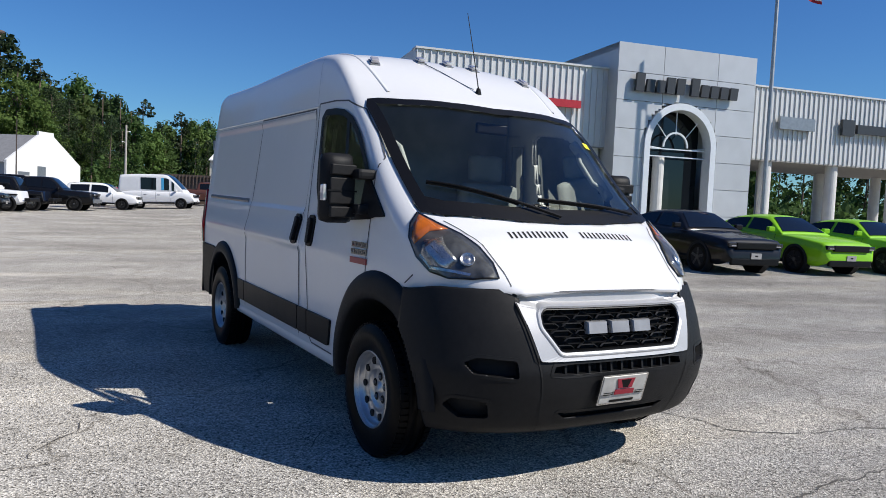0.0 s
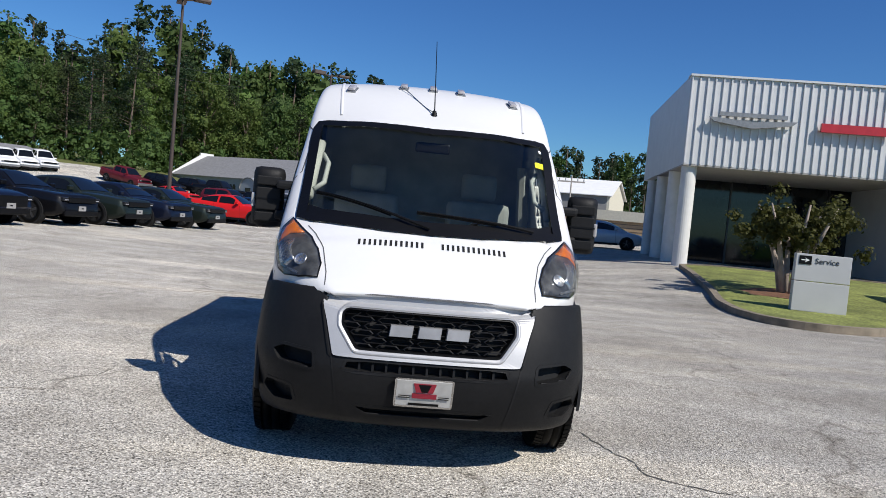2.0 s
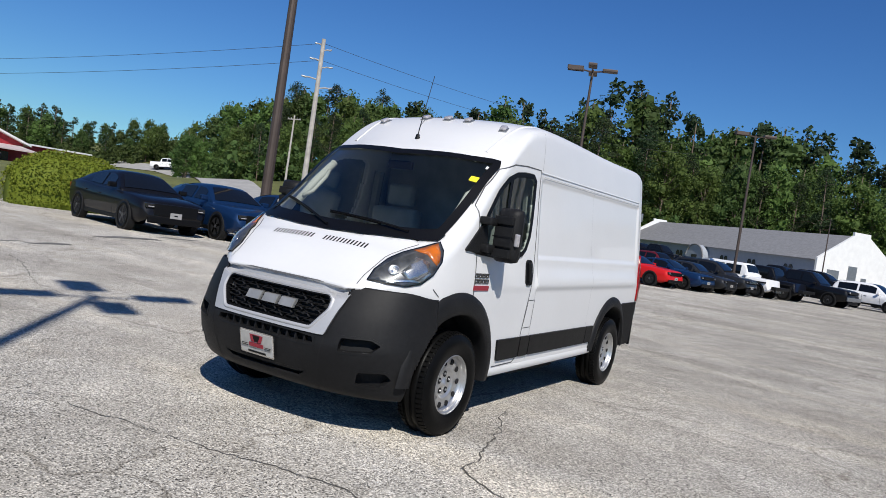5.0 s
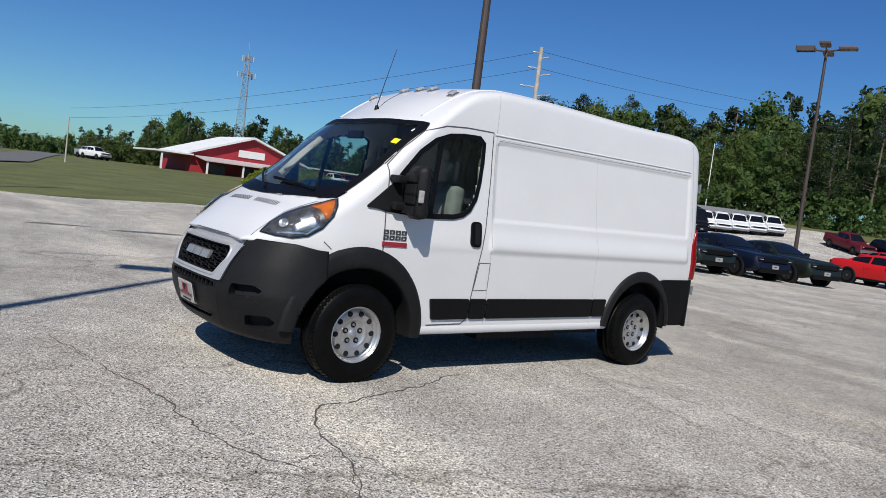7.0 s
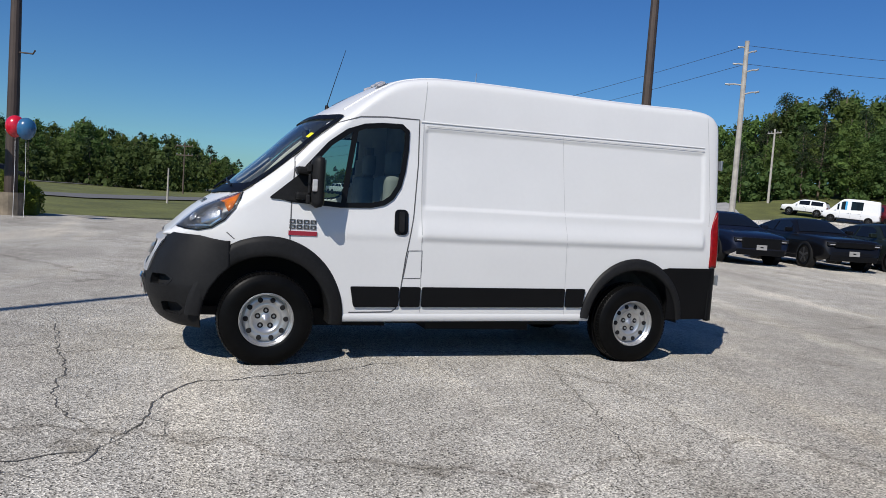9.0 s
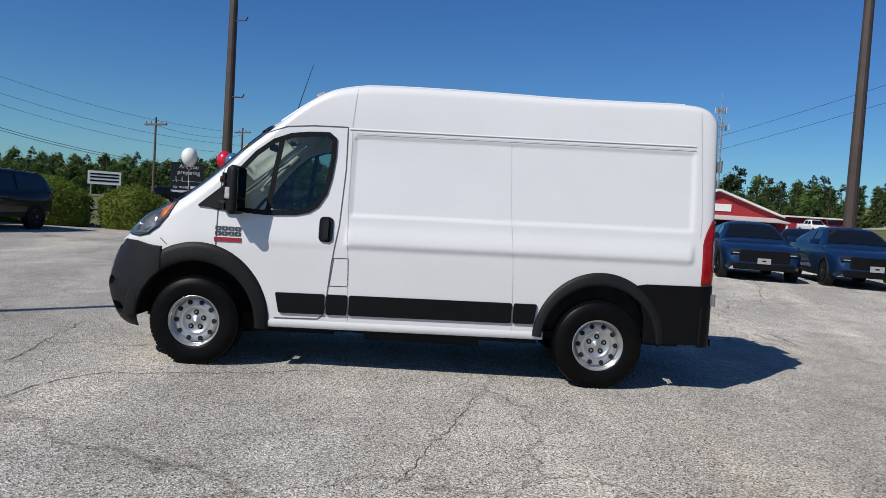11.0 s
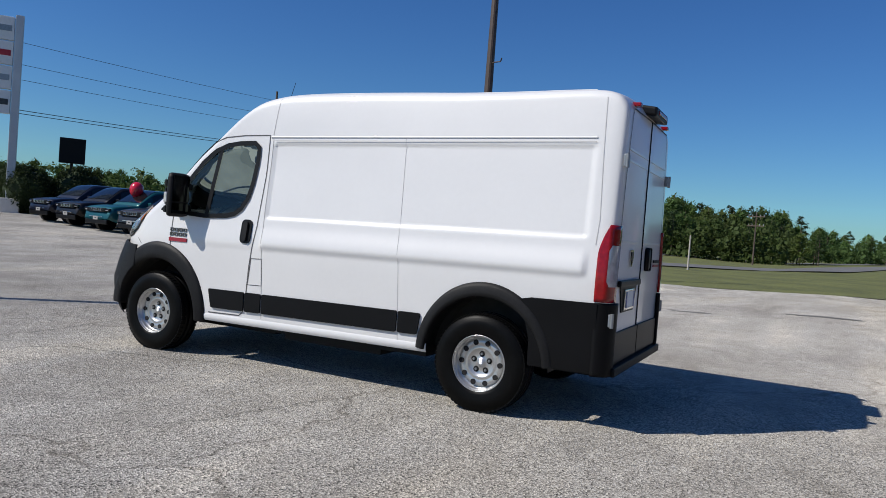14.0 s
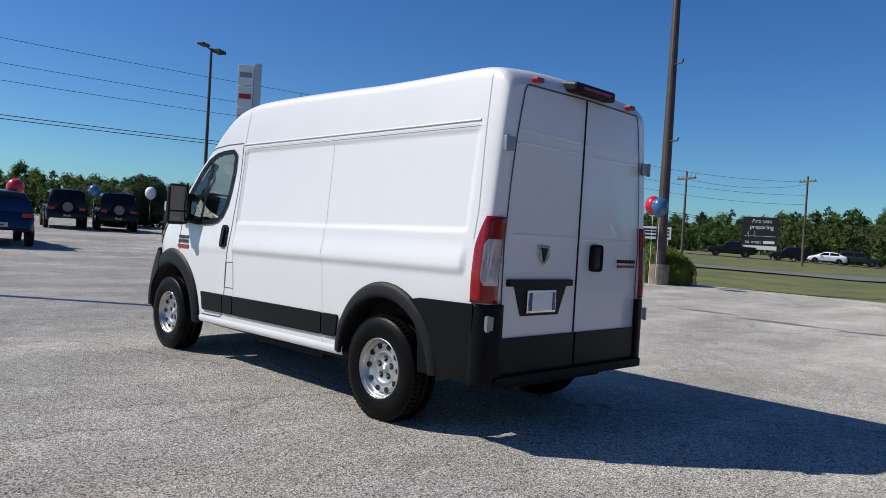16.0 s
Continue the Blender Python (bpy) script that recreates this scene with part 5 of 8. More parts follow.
for sx in (0.44, -0.44):
    ib = bmesh.new()
    box(ib, sx - 0.26, sx + 0.26, 0.55, 1.05, 0.85, 1.02, 0.05)
    seat = part("cab_seat", ib, M_INTERIOR, van, "dark fabric cab seat", smooth=True)
    ib = bmesh.new()
    box(ib, sx - 0.25, sx + 0.25, 0.98, 1.12, 0.95, 1.58, 0.05)
    part("backrest", ib, M_INTERIOR, seat, smooth=True)
    ib = bmesh.new()
    box(ib, sx - 0.14, sx + 0.14, 1.05, 1.14, 1.60, 1.80, 0.035)
    part("headrest", ib, M_INTERIOR, seat, smooth=True)
ib = bmesh.new()
tube(ib, [Vector((0.44, 0.36, 1.27)) + 0.19 * Vector((math.cos(a), math.sin(a) * 0.5, math.sin(a) * 0.85)) for a in [2 * math.pi * k / 24 for k in range(25)]], 0.015, 6)
cyl(ib, (0.44, 0.2, 1.2), (0.44, 0.36, 1.27), 0.05)
box(ib, 0.27, 0.61, 0.345, 0.37, 1.255, 1.285)
part("steering_wheel", ib, M_TRIM, van, "black steering wheel")
for s in (1, -1):
    ib = bmesh.new()
    tube(ib, [(s * 0.80, 0.10, 1.50), (s * 0.79, 0.28, 1.70), (s * 0.775, 0.47, 1.88)], 0.035, 8)
    part("pillar_lining", ib, M_LINING, van, "pale pillar lining", smooth=True)
    ib = bmesh.new()
    tube(ib, [(s * 0.77, 0.12, 1.55), (s * 0.71, 0.17, 1.60), (s * 0.70, 0.30, 1.74), (s * 0.745, 0.38, 1.80)], 0.017, 6)
    part("grab_handle", ib, M_LINING, van, smooth=True)
    ib = bmesh.new()
    tube(ib, [(s * 0.80, 1.18, 1.9), (s * 0.83, 1.19, 1.4), (s * 0.85, 1.2, 0.8)], 0.05, 8)
    part("door_pillar", ib, M_INTERIOR, van)
ib = bmesh.new()
box(ib, -0.12, 0.12, 0.36, 0.39, 1.88, 1.95, 0.012)
part("rear_view_unit", ib, M_TRIM, van)
for pts, m_, nm in (([(0.71, 0.27, 1.84), (0.71, 0.31, 1.88), (0.775, 0.325, 1.88), (0.78, 0.28, 1.84)], M_YELLOW, "yellow_sticker"), ([(0.755, 0.40, 1.975), (0.755, 0.425, 2.0), (0.79, 0.425, 1.99), (0.79, 0.40, 1.965)], M_PAPER, "white_sticker")):
    part(nm, conform(pts, ws_dir, 0.0085, 0, 0.1), m_, ws, "small sticker on the glass")


# ---- parked cars ----
def paint(name, color, metal=0.0):
    return mat(name, color, 0.5, metal, var=0.03, scale=3, coat=0.5, rand=0.06, spec=0.12)


P_BLACK = paint("black_paint", (0.004, 0.004, 0.005))
P_BLUE = paint("blue_paint", (0.006, 0.025, 0.078), 0.35)
P_NAVY = paint("navy_paint", (0.006, 0.009, 0.022), 0.2)
P_GREEN = paint("dark_green_paint", (0.014, 0.020, 0.016), 0.3)
P_RED = paint("red_paint", (0.55, 0.012, 0.012))
P_LIME = paint("lime_paint", (0.22, 0.50, 0.012))
P_WHITE = paint("white_car_paint", (0.72, 0.72, 0.72))
P_SILVER = paint("silver_paint", (0.42, 0.44, 0.46), 0.6)
P_GREY = paint("grey_paint", (0.022, 0.023, 0.025), 0.3)
P_TEAL = paint("teal_paint", (0.006, 0.07, 0.085), 0.3)
P_MAROON = paint("maroon_paint", (0.12, 0.012, 0.018), 0.2)
P_BRONZE = paint("bronze_paint", (0.13, 0.055, 0.04), 0.4)
M_ALLOY = mat("dark_alloy", (0.13, 0.13, 0.135), 0.35, 0.6, var=0.1)
M_ALLOY_BRIGHT = mat("bright_alloy", (0.45, 0.45, 0.46), 0.35, 0.6, var=0.1)

SPECS = {
    # length, width, deck heights and roof line along the car, from tail to nose
    "sedan": dict(L=5.05, W=1.90, r=0.36, base=(1.58, -1.48), deck=[(-2.52, 0.62), (-2.45, 0.98), (-2.2, 1.06), (-1.5, 1.08), (-0.4, 1.02), (0.75, 0.99), (1.5, 0.95), (2.1, 0.88), (2.4, 0.79), (2.48, 0.70), (2.52, 0.55)],
                  roof=[(-2.05, 1.04), (-1.3, 1.34), (-0.7, 1.46), (0.0, 1.48), (0.35, 1.42), (1.12, 0.98)], belt=1.0, wr=0.60),
    "coupe": dict(L=5.0, W=1.92, r=0.365, base=(1.55, -1.40), deck=[(-2.5, 0.66), (-2.44, 1.02), (-2.1, 1.08), (-1.4, 1.08), (-0.4, 1.00), (0.6, 0.99), (1.4, 0.97), (2.2, 0.90), (2.42, 0.82), (2.5, 0.5)],
                  roof=[(-1.75, 1.05), (-1.1, 1.34), (-0.55, 1.43), (0.0, 1.44), (0.25, 1.39), (0.95, 0.98)], belt=1.0, wr=0.58),
    "compact": dict(L=4.55, W=1.75, r=0.32, base=(1.38, -1.30), deck=[(-2.27, 0.6), (-2.2, 0.95), (-1.9, 1.04), (-1.2, 1.02), (0.9, 0.96), (1.6, 0.86), (2.1, 0.72), (2.27, 0.45)],
                    roof=[(-1.95, 1.02), (-1.1, 1.36), (-0.4, 1.44), (0.1, 1.43), (0.5, 1.32), (1.35, 0.93)], belt=0.95, wr=0.58),
    "suv": dict(L=4.75, W=1.92, r=0.37, base=(1.40, -1.42), deck=[(-2.37, 0.6), (-2.33, 1.08), (-2.0, 1.12), (-0.4, 1.10), (0.8, 1.08), (1.6, 1.04), (2.15, 0.96), (2.32, 0.85), (2.37, 0.5)],
                roof=[(-2.3, 1.10), (-2.1, 1.60), (-1.6, 1.70), (-0.6, 1.74), (0.1, 1.72), (0.4, 1.64), (1.15, 1.09)], belt=1.08, wr=0.66),
    "offroader": dict(L=4.35, W=1.88, r=0.41, base=(1.28, -1.22), deck=[(-2.1, 0.65), (-2.08, 1.10), (-1.9, 1.12), (0.6, 1.12), (0.75, 1.13), (1.7, 1.08), (1.86, 1.02), (1.9, 0.62)],
                      roof=[(-2.09, 1.12), (-2.02, 1.80), (-1.8, 1.86), (0.2, 1.86), (0.34, 1.80), (0.68, 1.14)], belt=1.12, wr=0.74),
    "pickup": dict(L=5.85, W=2.02, r=0.41, base=(1.85, -1.75), deck=[(-2.92, 0.72), (-2.9, 1.30), (-2.7, 1.32), (-1.0, 1.30), (0.9, 1.22), (1.9, 1.18), (2.6, 1.12), (2.85, 1.02), (2.92, 0.6)],
                   roof=[(-1.15, 1.28), (-1.05, 1.80), (-0.7, 1.93), (0.2, 1.94), (0.5, 1.88), (1.25, 1.20)], belt=1.2, wr=0.68),
    "cargo": dict(L=5.4, W=2.0, r=0.36, base=(1.75, -1.70), deck=[(-2.7, 0.5), (-2.68, 1.2), (0.9, 1.2), (1.7, 1.2), (2.2, 1.12), (2.55, 0.95), (2.7, 0.5)],
                  roof=[(-2.69, 1.2), (-2.66, 2.2), (-2.5, 2.45), (0.6, 2.46), (0.95, 2.30), (2.0, 1.18)], belt=1.2, wr=0.86),
}


def loft(rows, cap=True):
    n = len(rows[0])
    verts = [v for r in rows for v in r]
    faces = [(i * n + k, i * n + k + 1, (i + 1) * n + k + 1, (i + 1) * n + k) for i in range(len(rows) - 1) for k in range(n - 1)]
    if cap:
        faces.append(tuple(range(n))[::-1])
        faces.append(tuple(range((len(rows) - 1) * n, len(rows) * n)))
    return raw(verts, faces)


M_CARPLATE = mat("dealer_plate", (0.36, 0.35, 0.34), 0.45, 0.2, var=0.1, scale=20)
M_FILM = mat("blue_door_film", (0.07, 0.36, 0.62), 0.35, var=0.06)
M_CARLAMP = mat("smoked_lamp", (0.02, 0.021, 0.023), 0.1, var=0.1, coat=0.6)


def make_car(kind, coat, label, category, rims=M_ALLOY, windows=M_CARGLASS):
    """A parked car; its nose points along +y."""
    S = SPECS[kind]
    L, W = S["L"], S["W"] / 2
    car = thing({"sedan": "sedan", "coupe": "coupe", "compact": "saloon_car", "suv": "suv", "offroader": "off_road_car", "pickup": "pickup_truck", "cargo": "delivery_van"}[kind], pose(0, 0, 0), label, category)
    deck = hermite([p[0] for p in S["deck"]], [p[1] for p in S["deck"]])
    box_like = kind in ("offroader", "pickup", "cargo")
    def profile(y):
        e = abs(y) / (L / 2)
        w = W * (1 - (0.05 if box_like else 0.10) * max(0, (e - 0.55) / 0.45) ** 2.2 - (0.06 if box_like else 0.12) * max(0, (e - 0.93) / 0.07) ** 2)
        zt = deck(y)
        zb = (0.24 if kind in ("sedan", "coupe", "compact") else 0.36) + 0.16 * max(0, (e - 0.8) / 0.2) ** 2
        zb = min(zb, zt - 0.05)
        return [(w * 0.86, zb), (w * 0.955, zb + 0.05), (w * 0.972, zb + (zt - zb) * 0.22), (w * 0.985, zb + (zt - zb) * 0.40), (w, zb + (zt - zb) * 0.60), (w * 0.99, zb + (zt - zb) * 0.72), (w * 0.955, zt - 0.07), (w * 0.925, zt - 0.03), (w * 0.88, zt - 0.008), (w * 0.6, zt + 0.014), (w * 0.3, zt + 0.02), (0, zt + 0.022)]

    rows = []
    for i in range(49):
        half = profile(-L / 2 + L * i / 48)
        y = -L / 2 + L * i / 48
        rows.append([(x, y, z) for x, z in half] + [(-x, y, z) for x, z in half[-2::-1]])
    part("body", loft(rows), coat, car, smooth=True)
    # cabin
    roof = hermite([p[0] for p in S["roof"]], [p[1] for p in S["roof"]])
    y0, y1 = S["roof"][0][0], S["roof"][-1][0]
    ny = 26
    grid = []
    for i in range(ny + 1):
        y = y0 + (y1 - y0) * i / ny
        zr = max(roof(y), deck(y) + 0.01)
        f = min(1.0, max(0.0, (zr - S["belt"]) / (max(p[1] for p in S["roof"]) - S["belt"])))
        wb, wt = W * 0.90, W * 0.90 - (W * 0.90 - S["wr"]) * f
        zl = deck(y) - 0.03
        half = [(wb, zl), (wb + (wt - wb) * 0.12, zl + (zr - zl) * 0.12), (wb + (wt - wb) * 0.8, zl + (zr - zl) * 0.80), (wt - 0.01, zr - 0.05 * f), (wt - 0.09, zr - 0.012 * f), (wt * 0.5, zr + 0.012), (0, zr + 0.018)]
        grid.append([Vector((x, y, z)) for x, z in half] + [Vector((-x, y, z)) for x, z in half[-2::-1]])
    part("cabin", loft([[tuple(v) for v in r] for r in grid]), coat, car, smooth=True)

    def pane(name, i0, i1, k0, k1, off, glaze=None):
        rows = []
        for i in range(i0, i1 + 1):
            rows.append([tuple(grid[i][k] + off) for k in range(k0, k1 + 1)])
        return part(name, loft(rows, False), glaze or windows, car, smooth=True)

    top = max(p[1] for p in S["roof"])
    yr = [p[0] for p in S["roof"] if p[1] > top - 0.10]
    ir, iF = int(round((min(yr) - y0) / (y1 - y0) * ny)), int(round((max(yr) - y0) / (y1 - y0) * ny))
    pane("windscreen", iF, ny - 1, 4, 8, Vector((0, 0.012, 0.012)))
    if kind != "cargo":
        pane("rear_window", 1, max(2, ir), 4, 8, Vector((0, -0.012, 0.012)))
    a = max(2, ir - 2) if kind != "cargo" else int(ny * 0.70)
    b = ny - 5 if kind != "cargo" else ny - 4
    mid = (a + b) // 2
    for k0, k1, s in ((1, 2, 1), (10, 11, -1)):
        for i0, i1 in ((a, mid), (mid + 1, b)):
            if i1 > i0:
                pane("side_window", i0, i1, k0, k1, Vector((s * 0.012, 0, 0.004)))
        if kind == "cargo":
            pane("rear_side_window", 9, 15, k0, k1, Vector((s * 0.014, 0, 0)))
            pane("door_film", 17, a, k0, k1, Vector((s * 0.014, 0, 0)), M_FILM)
    # door gaps, handles, sill
    doors = (0.82, -0.28, -1.22) if kind in ("sedan", "suv", "compact") else ((0.78, -0.62) if kind in ("coupe", "offroader") else (1.0, 0.0, -0.95))
    for s in (1, -1):
        for yd in doors:
            gb = bmesh.new()
            pr = [(s * (x + 0.004), yd - 0.06 * (z - 0.6), z) for x, z in profile(yd)[1:8]]
            va = [gb.verts.new((x, y - 0.006, z)) for x, y, z in pr]
            vb = [gb.verts.new((x, y + 0.006, z)) for x, y, z in pr]
            for k in range(len(pr) - 1):
                gb.faces.new((va[k], va[k + 1], vb[k + 1], vb[k]))
            part("door_gap", gb, M_DARK, car)
        for yd in doors[1:] if kind != "coupe" else doors[1:2]:
            x, z = profile(yd + 0.2)[5]
            gb = bmesh.new()
            box(gb, min(s * (x - 0.02), s * (x + 0.025)), max(s * (x - 0.02), s * (x + 0.025)), yd + 0.10, yd + 0.30, z - 0.0, z + 0.028, 0.008)
            part("door_handle", gb, M_TRIM if coat.name in ("white_car_paint",) else coat, car)
        gb = bmesh.new()
        x, z = profile(0)[1]
        box(gb, min(s * (x - 0.05), s * (x + 0.012)), max(s * (x - 0.05), s * (x + 0.012)), S["base"][1] + 0.45, S["base"][0] - 0.45, z - 0.06, z + 0.05, 0.012)
        part("sill", gb, M_TRIM, car)
    # wheels in dark arches
    r = S["r"]
    for yw in S["base"]:
        for s in (1, -1):
            ab = bmesh.new()
            cyl(ab, (s * (W * 0.80), yw, r), (s * (W + 0.002), yw, r), r + 0.055, r + 0.045, 28)
            part("wheel_arch", ab, M_DARK, car)
            t = part("tyre", lathe([(-0.02, r * 0.62), (0.10, r * 0.66), (0.115, r * 0.85), (0.10, r * 0.97), (0.08, r), (-0.1, r)], 28), M_RUBBER, car, smooth=True)
            t.matrix_basis = pose(s * (W - 0.098), yw, r, 0, 0, 0 if s > 0 else 180)
            rb = bmesh.new()
            for q in range(5):
                m = Matrix.Rotation(2 * math.pi * q / 5, 4, "X")
                box(rb, 0.075, 0.10, -0.035, 0.035, 0.03, r * 0.64, 0, m)
            cyl(rb, (0.06, 0, 0), (0.105, 0, 0), 0.06, 0.05, 12)
            part("rim", rb, rims, t)
            rb = bmesh.new()
            cyl(rb, (0.02, 0, 0), (0.07, 0, 0), r * 0.66, r * 0.66, 24)
            part("brake_disc", rb, M_DARK, t)
    # lamps, grille, plate, mirrors
    zn = deck(L / 2 - 0.25)
    hz = zn - 0.12
    gb = bmesh.new()
    box(gb, -W * 0.62, W * 0.62, L / 2 - 0.06, L / 2 + 0.012, hz - (0.24 if kind == "sedan" else 0.10), hz + 0.06, 0.02)
    part("grille", gb, M_TRIM, car)
    if kind == "suv":
        for k in range(7):
            gb = bmesh.new()
            xk = (-0.36 + 0.12 * k)
            ring = [(xk - 0.045, hz - 0.07), (xk + 0.045, hz - 0.07), (xk + 0.045, hz + 0.045), (xk - 0.045, hz + 0.045)]
            tube(gb, [(x, L / 2 + 0.014, z) for x, z in ring + ring[:1]], 0.010, 5)
            part("grille_ring", gb, M_CHROME, car)
        gb = bmesh.new()
        box(gb, -W * 0.45, W * 0.45, L / 2 - 0.02, L / 2 + 0.012, hz - 0.30, hz - 0.265, 0.008)
        part("chrome_strip", gb, M_CHROME, car)
    if kind == "offroader":
        gb = bmesh.new()
        box(gb, -W * 0.98, W * 0.98, L / 2 - 0.05, L / 2 + 0.24, 0.55, 0.74, 0.03)
        part("front_bumper", gb, M_PLASTIC, car)
        for k in range(7):
            gb = bmesh.new()
            box(gb, -0.33 + 0.11 * k - 0.02, -0.33 + 0.11 * k + 0.02, L / 2 + 0.008, L / 2 + 0.02, hz - 0.09, hz + 0.06)
            part("grille_slot", gb, coat, car)
        for s in (1, -1):
            for yw in S["base"]:
                fb = bmesh.new()
                box(fb, min(s * W * 0.8, s * (W + 0.07)), max(s * W * 0.8, s * (W + 0.07)), yw - 0.52, yw + 0.52, 0.86, 0.94, 0.03)
                part("fender", fb, M_PLASTIC, car)
        gb = bmesh.new()
        cyl(gb, (0, -L / 2 - 0.2, 1.08), (0, -L / 2 + 0.05, 1.08), 0.38, 0.38, 28)
        sp = part("spare_wheel", gb, M_RUBBER, car)
        gb = bmesh.new()
        cyl(gb, (0, -L / 2 - 0.215, 1.08), (0, -L / 2 - 0.1, 1.08), 0.23, 0.23, 20)
        part("spare_rim", gb, M_ALLOY, sp)
    else:
        gb = bmesh.new()
        box(gb, -W * 0.75, W * 0.75, L / 2 - 0.08, L / 2 + 0.004, 0.28, 0.46, 0.03)
        part("lower_intake", gb, M_TRIM, car)
    if kind == "pickup":
        gb = bmesh.new()
        box(gb, -W * 0.80, W * 0.80, -L / 2 + 0.08, -1.2, 1.15, 1.365)
        part("bed", gb, M_DARK, car)
        gb = bmesh.new()
        box(gb, -W * 0.97, W * 0.97, L / 2 - 0.04, L / 2 + 0.07, 0.48, 0.72, 0.03)
        part("front_bumper", gb, M_GREYMETAL, car)
    for s in (1, -1):
        lb = bmesh.new()
        box(lb, min(s * W * 0.58, s * W * 0.84), max(s * W * 0.58, s * W * 0.84), L / 2 - 0.12, L / 2 + (-0.01 if not box_like else 0.012), hz - 0.06, hz + 0.05, 0.015)
        hl = part("headlamp", lb, M_CARLAMP, car)
        lb = bmesh.new()
        yl = L / 2 + (-0.008 if not box_like else 0.014)
        if box_like:
            cyl(lb, (s * W * 0.71, yl - 0.03, hz), (s * W * 0.71, yl + 0.005, hz), 0.065, 0.06, 16)
        else:
            box(lb, min(s * W * 0.62, s * W * 0.78), max(s * W * 0.62, s * W * 0.78), yl - 0.02, yl + 0.004, hz - 0.040, hz - 0.018, 0.006)
        part("lamp_eye", lb, M_CLEAR, hl)
        lb = bmesh.new()
        zt = deck(-L / 2 + 0.12)
        box(lb, min(s * W * 0.55, s * W * 0.86), max(s * W * 0.55, s * W * 0.86), -L / 2 - 0.006, -L / 2 + 0.08, zt - 0.22, zt - 0.08, 0.01)
        part("tail_lamp", lb, M_RED, car)
        lb = bmesh.new()
        ym = y1 - 0.42 * (y1 - max(yr))
        box(lb, min(s * W * 0.92, s * (W + 0.14)), max(s * W * 0.92, s * (W + 0.14)), ym - 0.06, ym + 0.06, S["belt"] + 0.02, S["belt"] + 0.16, 0.03)
        part("mirror", lb, coat, car)
    for y_a, y_b, z_a in ((L / 2 + 0.004, L / 2 + 0.02, 0.44), (-L / 2 - 0.014, -L / 2, 0.62)):
        pb = bmesh.new()
        box(pb, -0.155, 0.155, y_a, y_b, z_a, z_a + 0.14)
        plate = part("plate", pb, M_CARPLATE, car)
        for x_a, z_b in ((0.045, 0.075),):
            pb = bmesh.new()
            box(pb, -x_a, x_a, y_a - 0.003, y_b + 0.003, z_a + z_b - 0.02, z_a + z_b + 0.015)
            part("plate_bar", pb, M_TRIM, plate)
    return car


MODELS = {}


def park(kind, coat, x, y, az, label, category="car", group="", rims=None):
    """Set a car with the middle of its nose at x, y, pointing to az degrees from +y towards +x."""
    key = (kind, coat.name, (rims or M_ALLOY).name)
    a = radians(az)
    h = Vector((math.sin(a), math.cos(a)))
    c = Vector((x, y)) - h * SPECS[kind]["L"] / 2
    zf, zb = height(c.x + h.x * 1.5, c.y + h.y * 1.5), height(c.x - h.x * 1.5, c.y - h.y * 1.5)
    m = pose(c.x, c.y, (zf + zb) / 2 + 0.004, math.degrees(math.atan2(zf - zb, 3.0)), 0, -az)
    if key not in MODELS:
        MODELS[key] = make_car(kind, coat, label, category, rims or M_ALLOY)
        ob = MODELS[key]
        ob.matrix_basis = m
    else:
        ob = copy_thing(MODELS[key], m)
    return tagged(ob, label, category, group)


ROW = "row of parked cars by the lot edge"
for kind, coat, x, y, az, label in (
    ("sedan", P_BLACK, -12.1, 8.0, 102, "black sedan with dark wheels parked at the row's end"),
    ("sedan", P_BLUE, -11.1, 10.15, 103, "deep blue sedan parked beside a black one"),
    ("sedan", P_BLUE, -10.3, 12.5, 103, "deep blue sedan with a white front plate"),
    ("sedan", P_NAVY, -9.75, 14.9, 104, "navy black sedan parked in the row"),
    ("coupe", P_BLACK, -9.06, 17.62, 105, "black muscle coupe with reddish dark wheels"),
    ("coupe", P_GREEN, -8.26, 20.2, 105, "dark green muscle coupe with yellow splitter guards"),
    ("coupe", P_NAVY, -7.54, 22.7, 105, "navy muscle coupe parked between green ones"),
    ("coupe", P_GREEN, -6.83, 25.2, 105, "metallic green muscle coupe parked in the row"),
    ("coupe", P_RED, -5.6, 33.6, 103, "bright red muscle coupe parked in the row"),
    ("coupe", P_BLUE, -4.4, 35.6, 104, "blue muscle coupe parked beside a red one"),
    ("sedan", P_GREY, -3.6, 37.6, 104, "dark grey sedan parked in the row"),
    ("suv", P_GREY, -2.9, 39.9, 104, "dark grey sport utility parked in the row"),
):
    park(kind, coat, x, y, az, label, "car", ROW)
FAR = "cars in front of the grey hall"
for kind, coat, x, y, az, label in (
    ("offroader", P_WHITE, -1.8, 42.2, 106, "white off-road car with black fenders"),
    ("offroader", P_BLACK, -0.6, 44.6, 106, "black off-road car with black top"),
    ("pickup", P_BLACK, 1.9, 46.6, 108, "black crew-cab pickup parked on the lot"),
    ("suv", P_WHITE, 5.0, 51.0, 110, "white sport utility parked on the lot"),
    ("compact", P_RED, 6.6, 58.2, 110, "red saloon parked behind a white car"),
    ("cargo", P_WHITE, 9.27, 53.0, 114, "white cargo van with blue door film, parked"),
    ("pickup", P_BRONZE, 14.6, 58.6, 114, "bronze pickup parked by the brown building"),
    ("suv", P_BLACK, 16.3, 56.8, 114, "black sport utility parked by the brown building"),
    ("compact", P_SILVER, 13.4, 32.6, 112, "silver saloon parked in the building's shade"),
):
    park(kind, coat, x, y, az, label, "car", FAR)
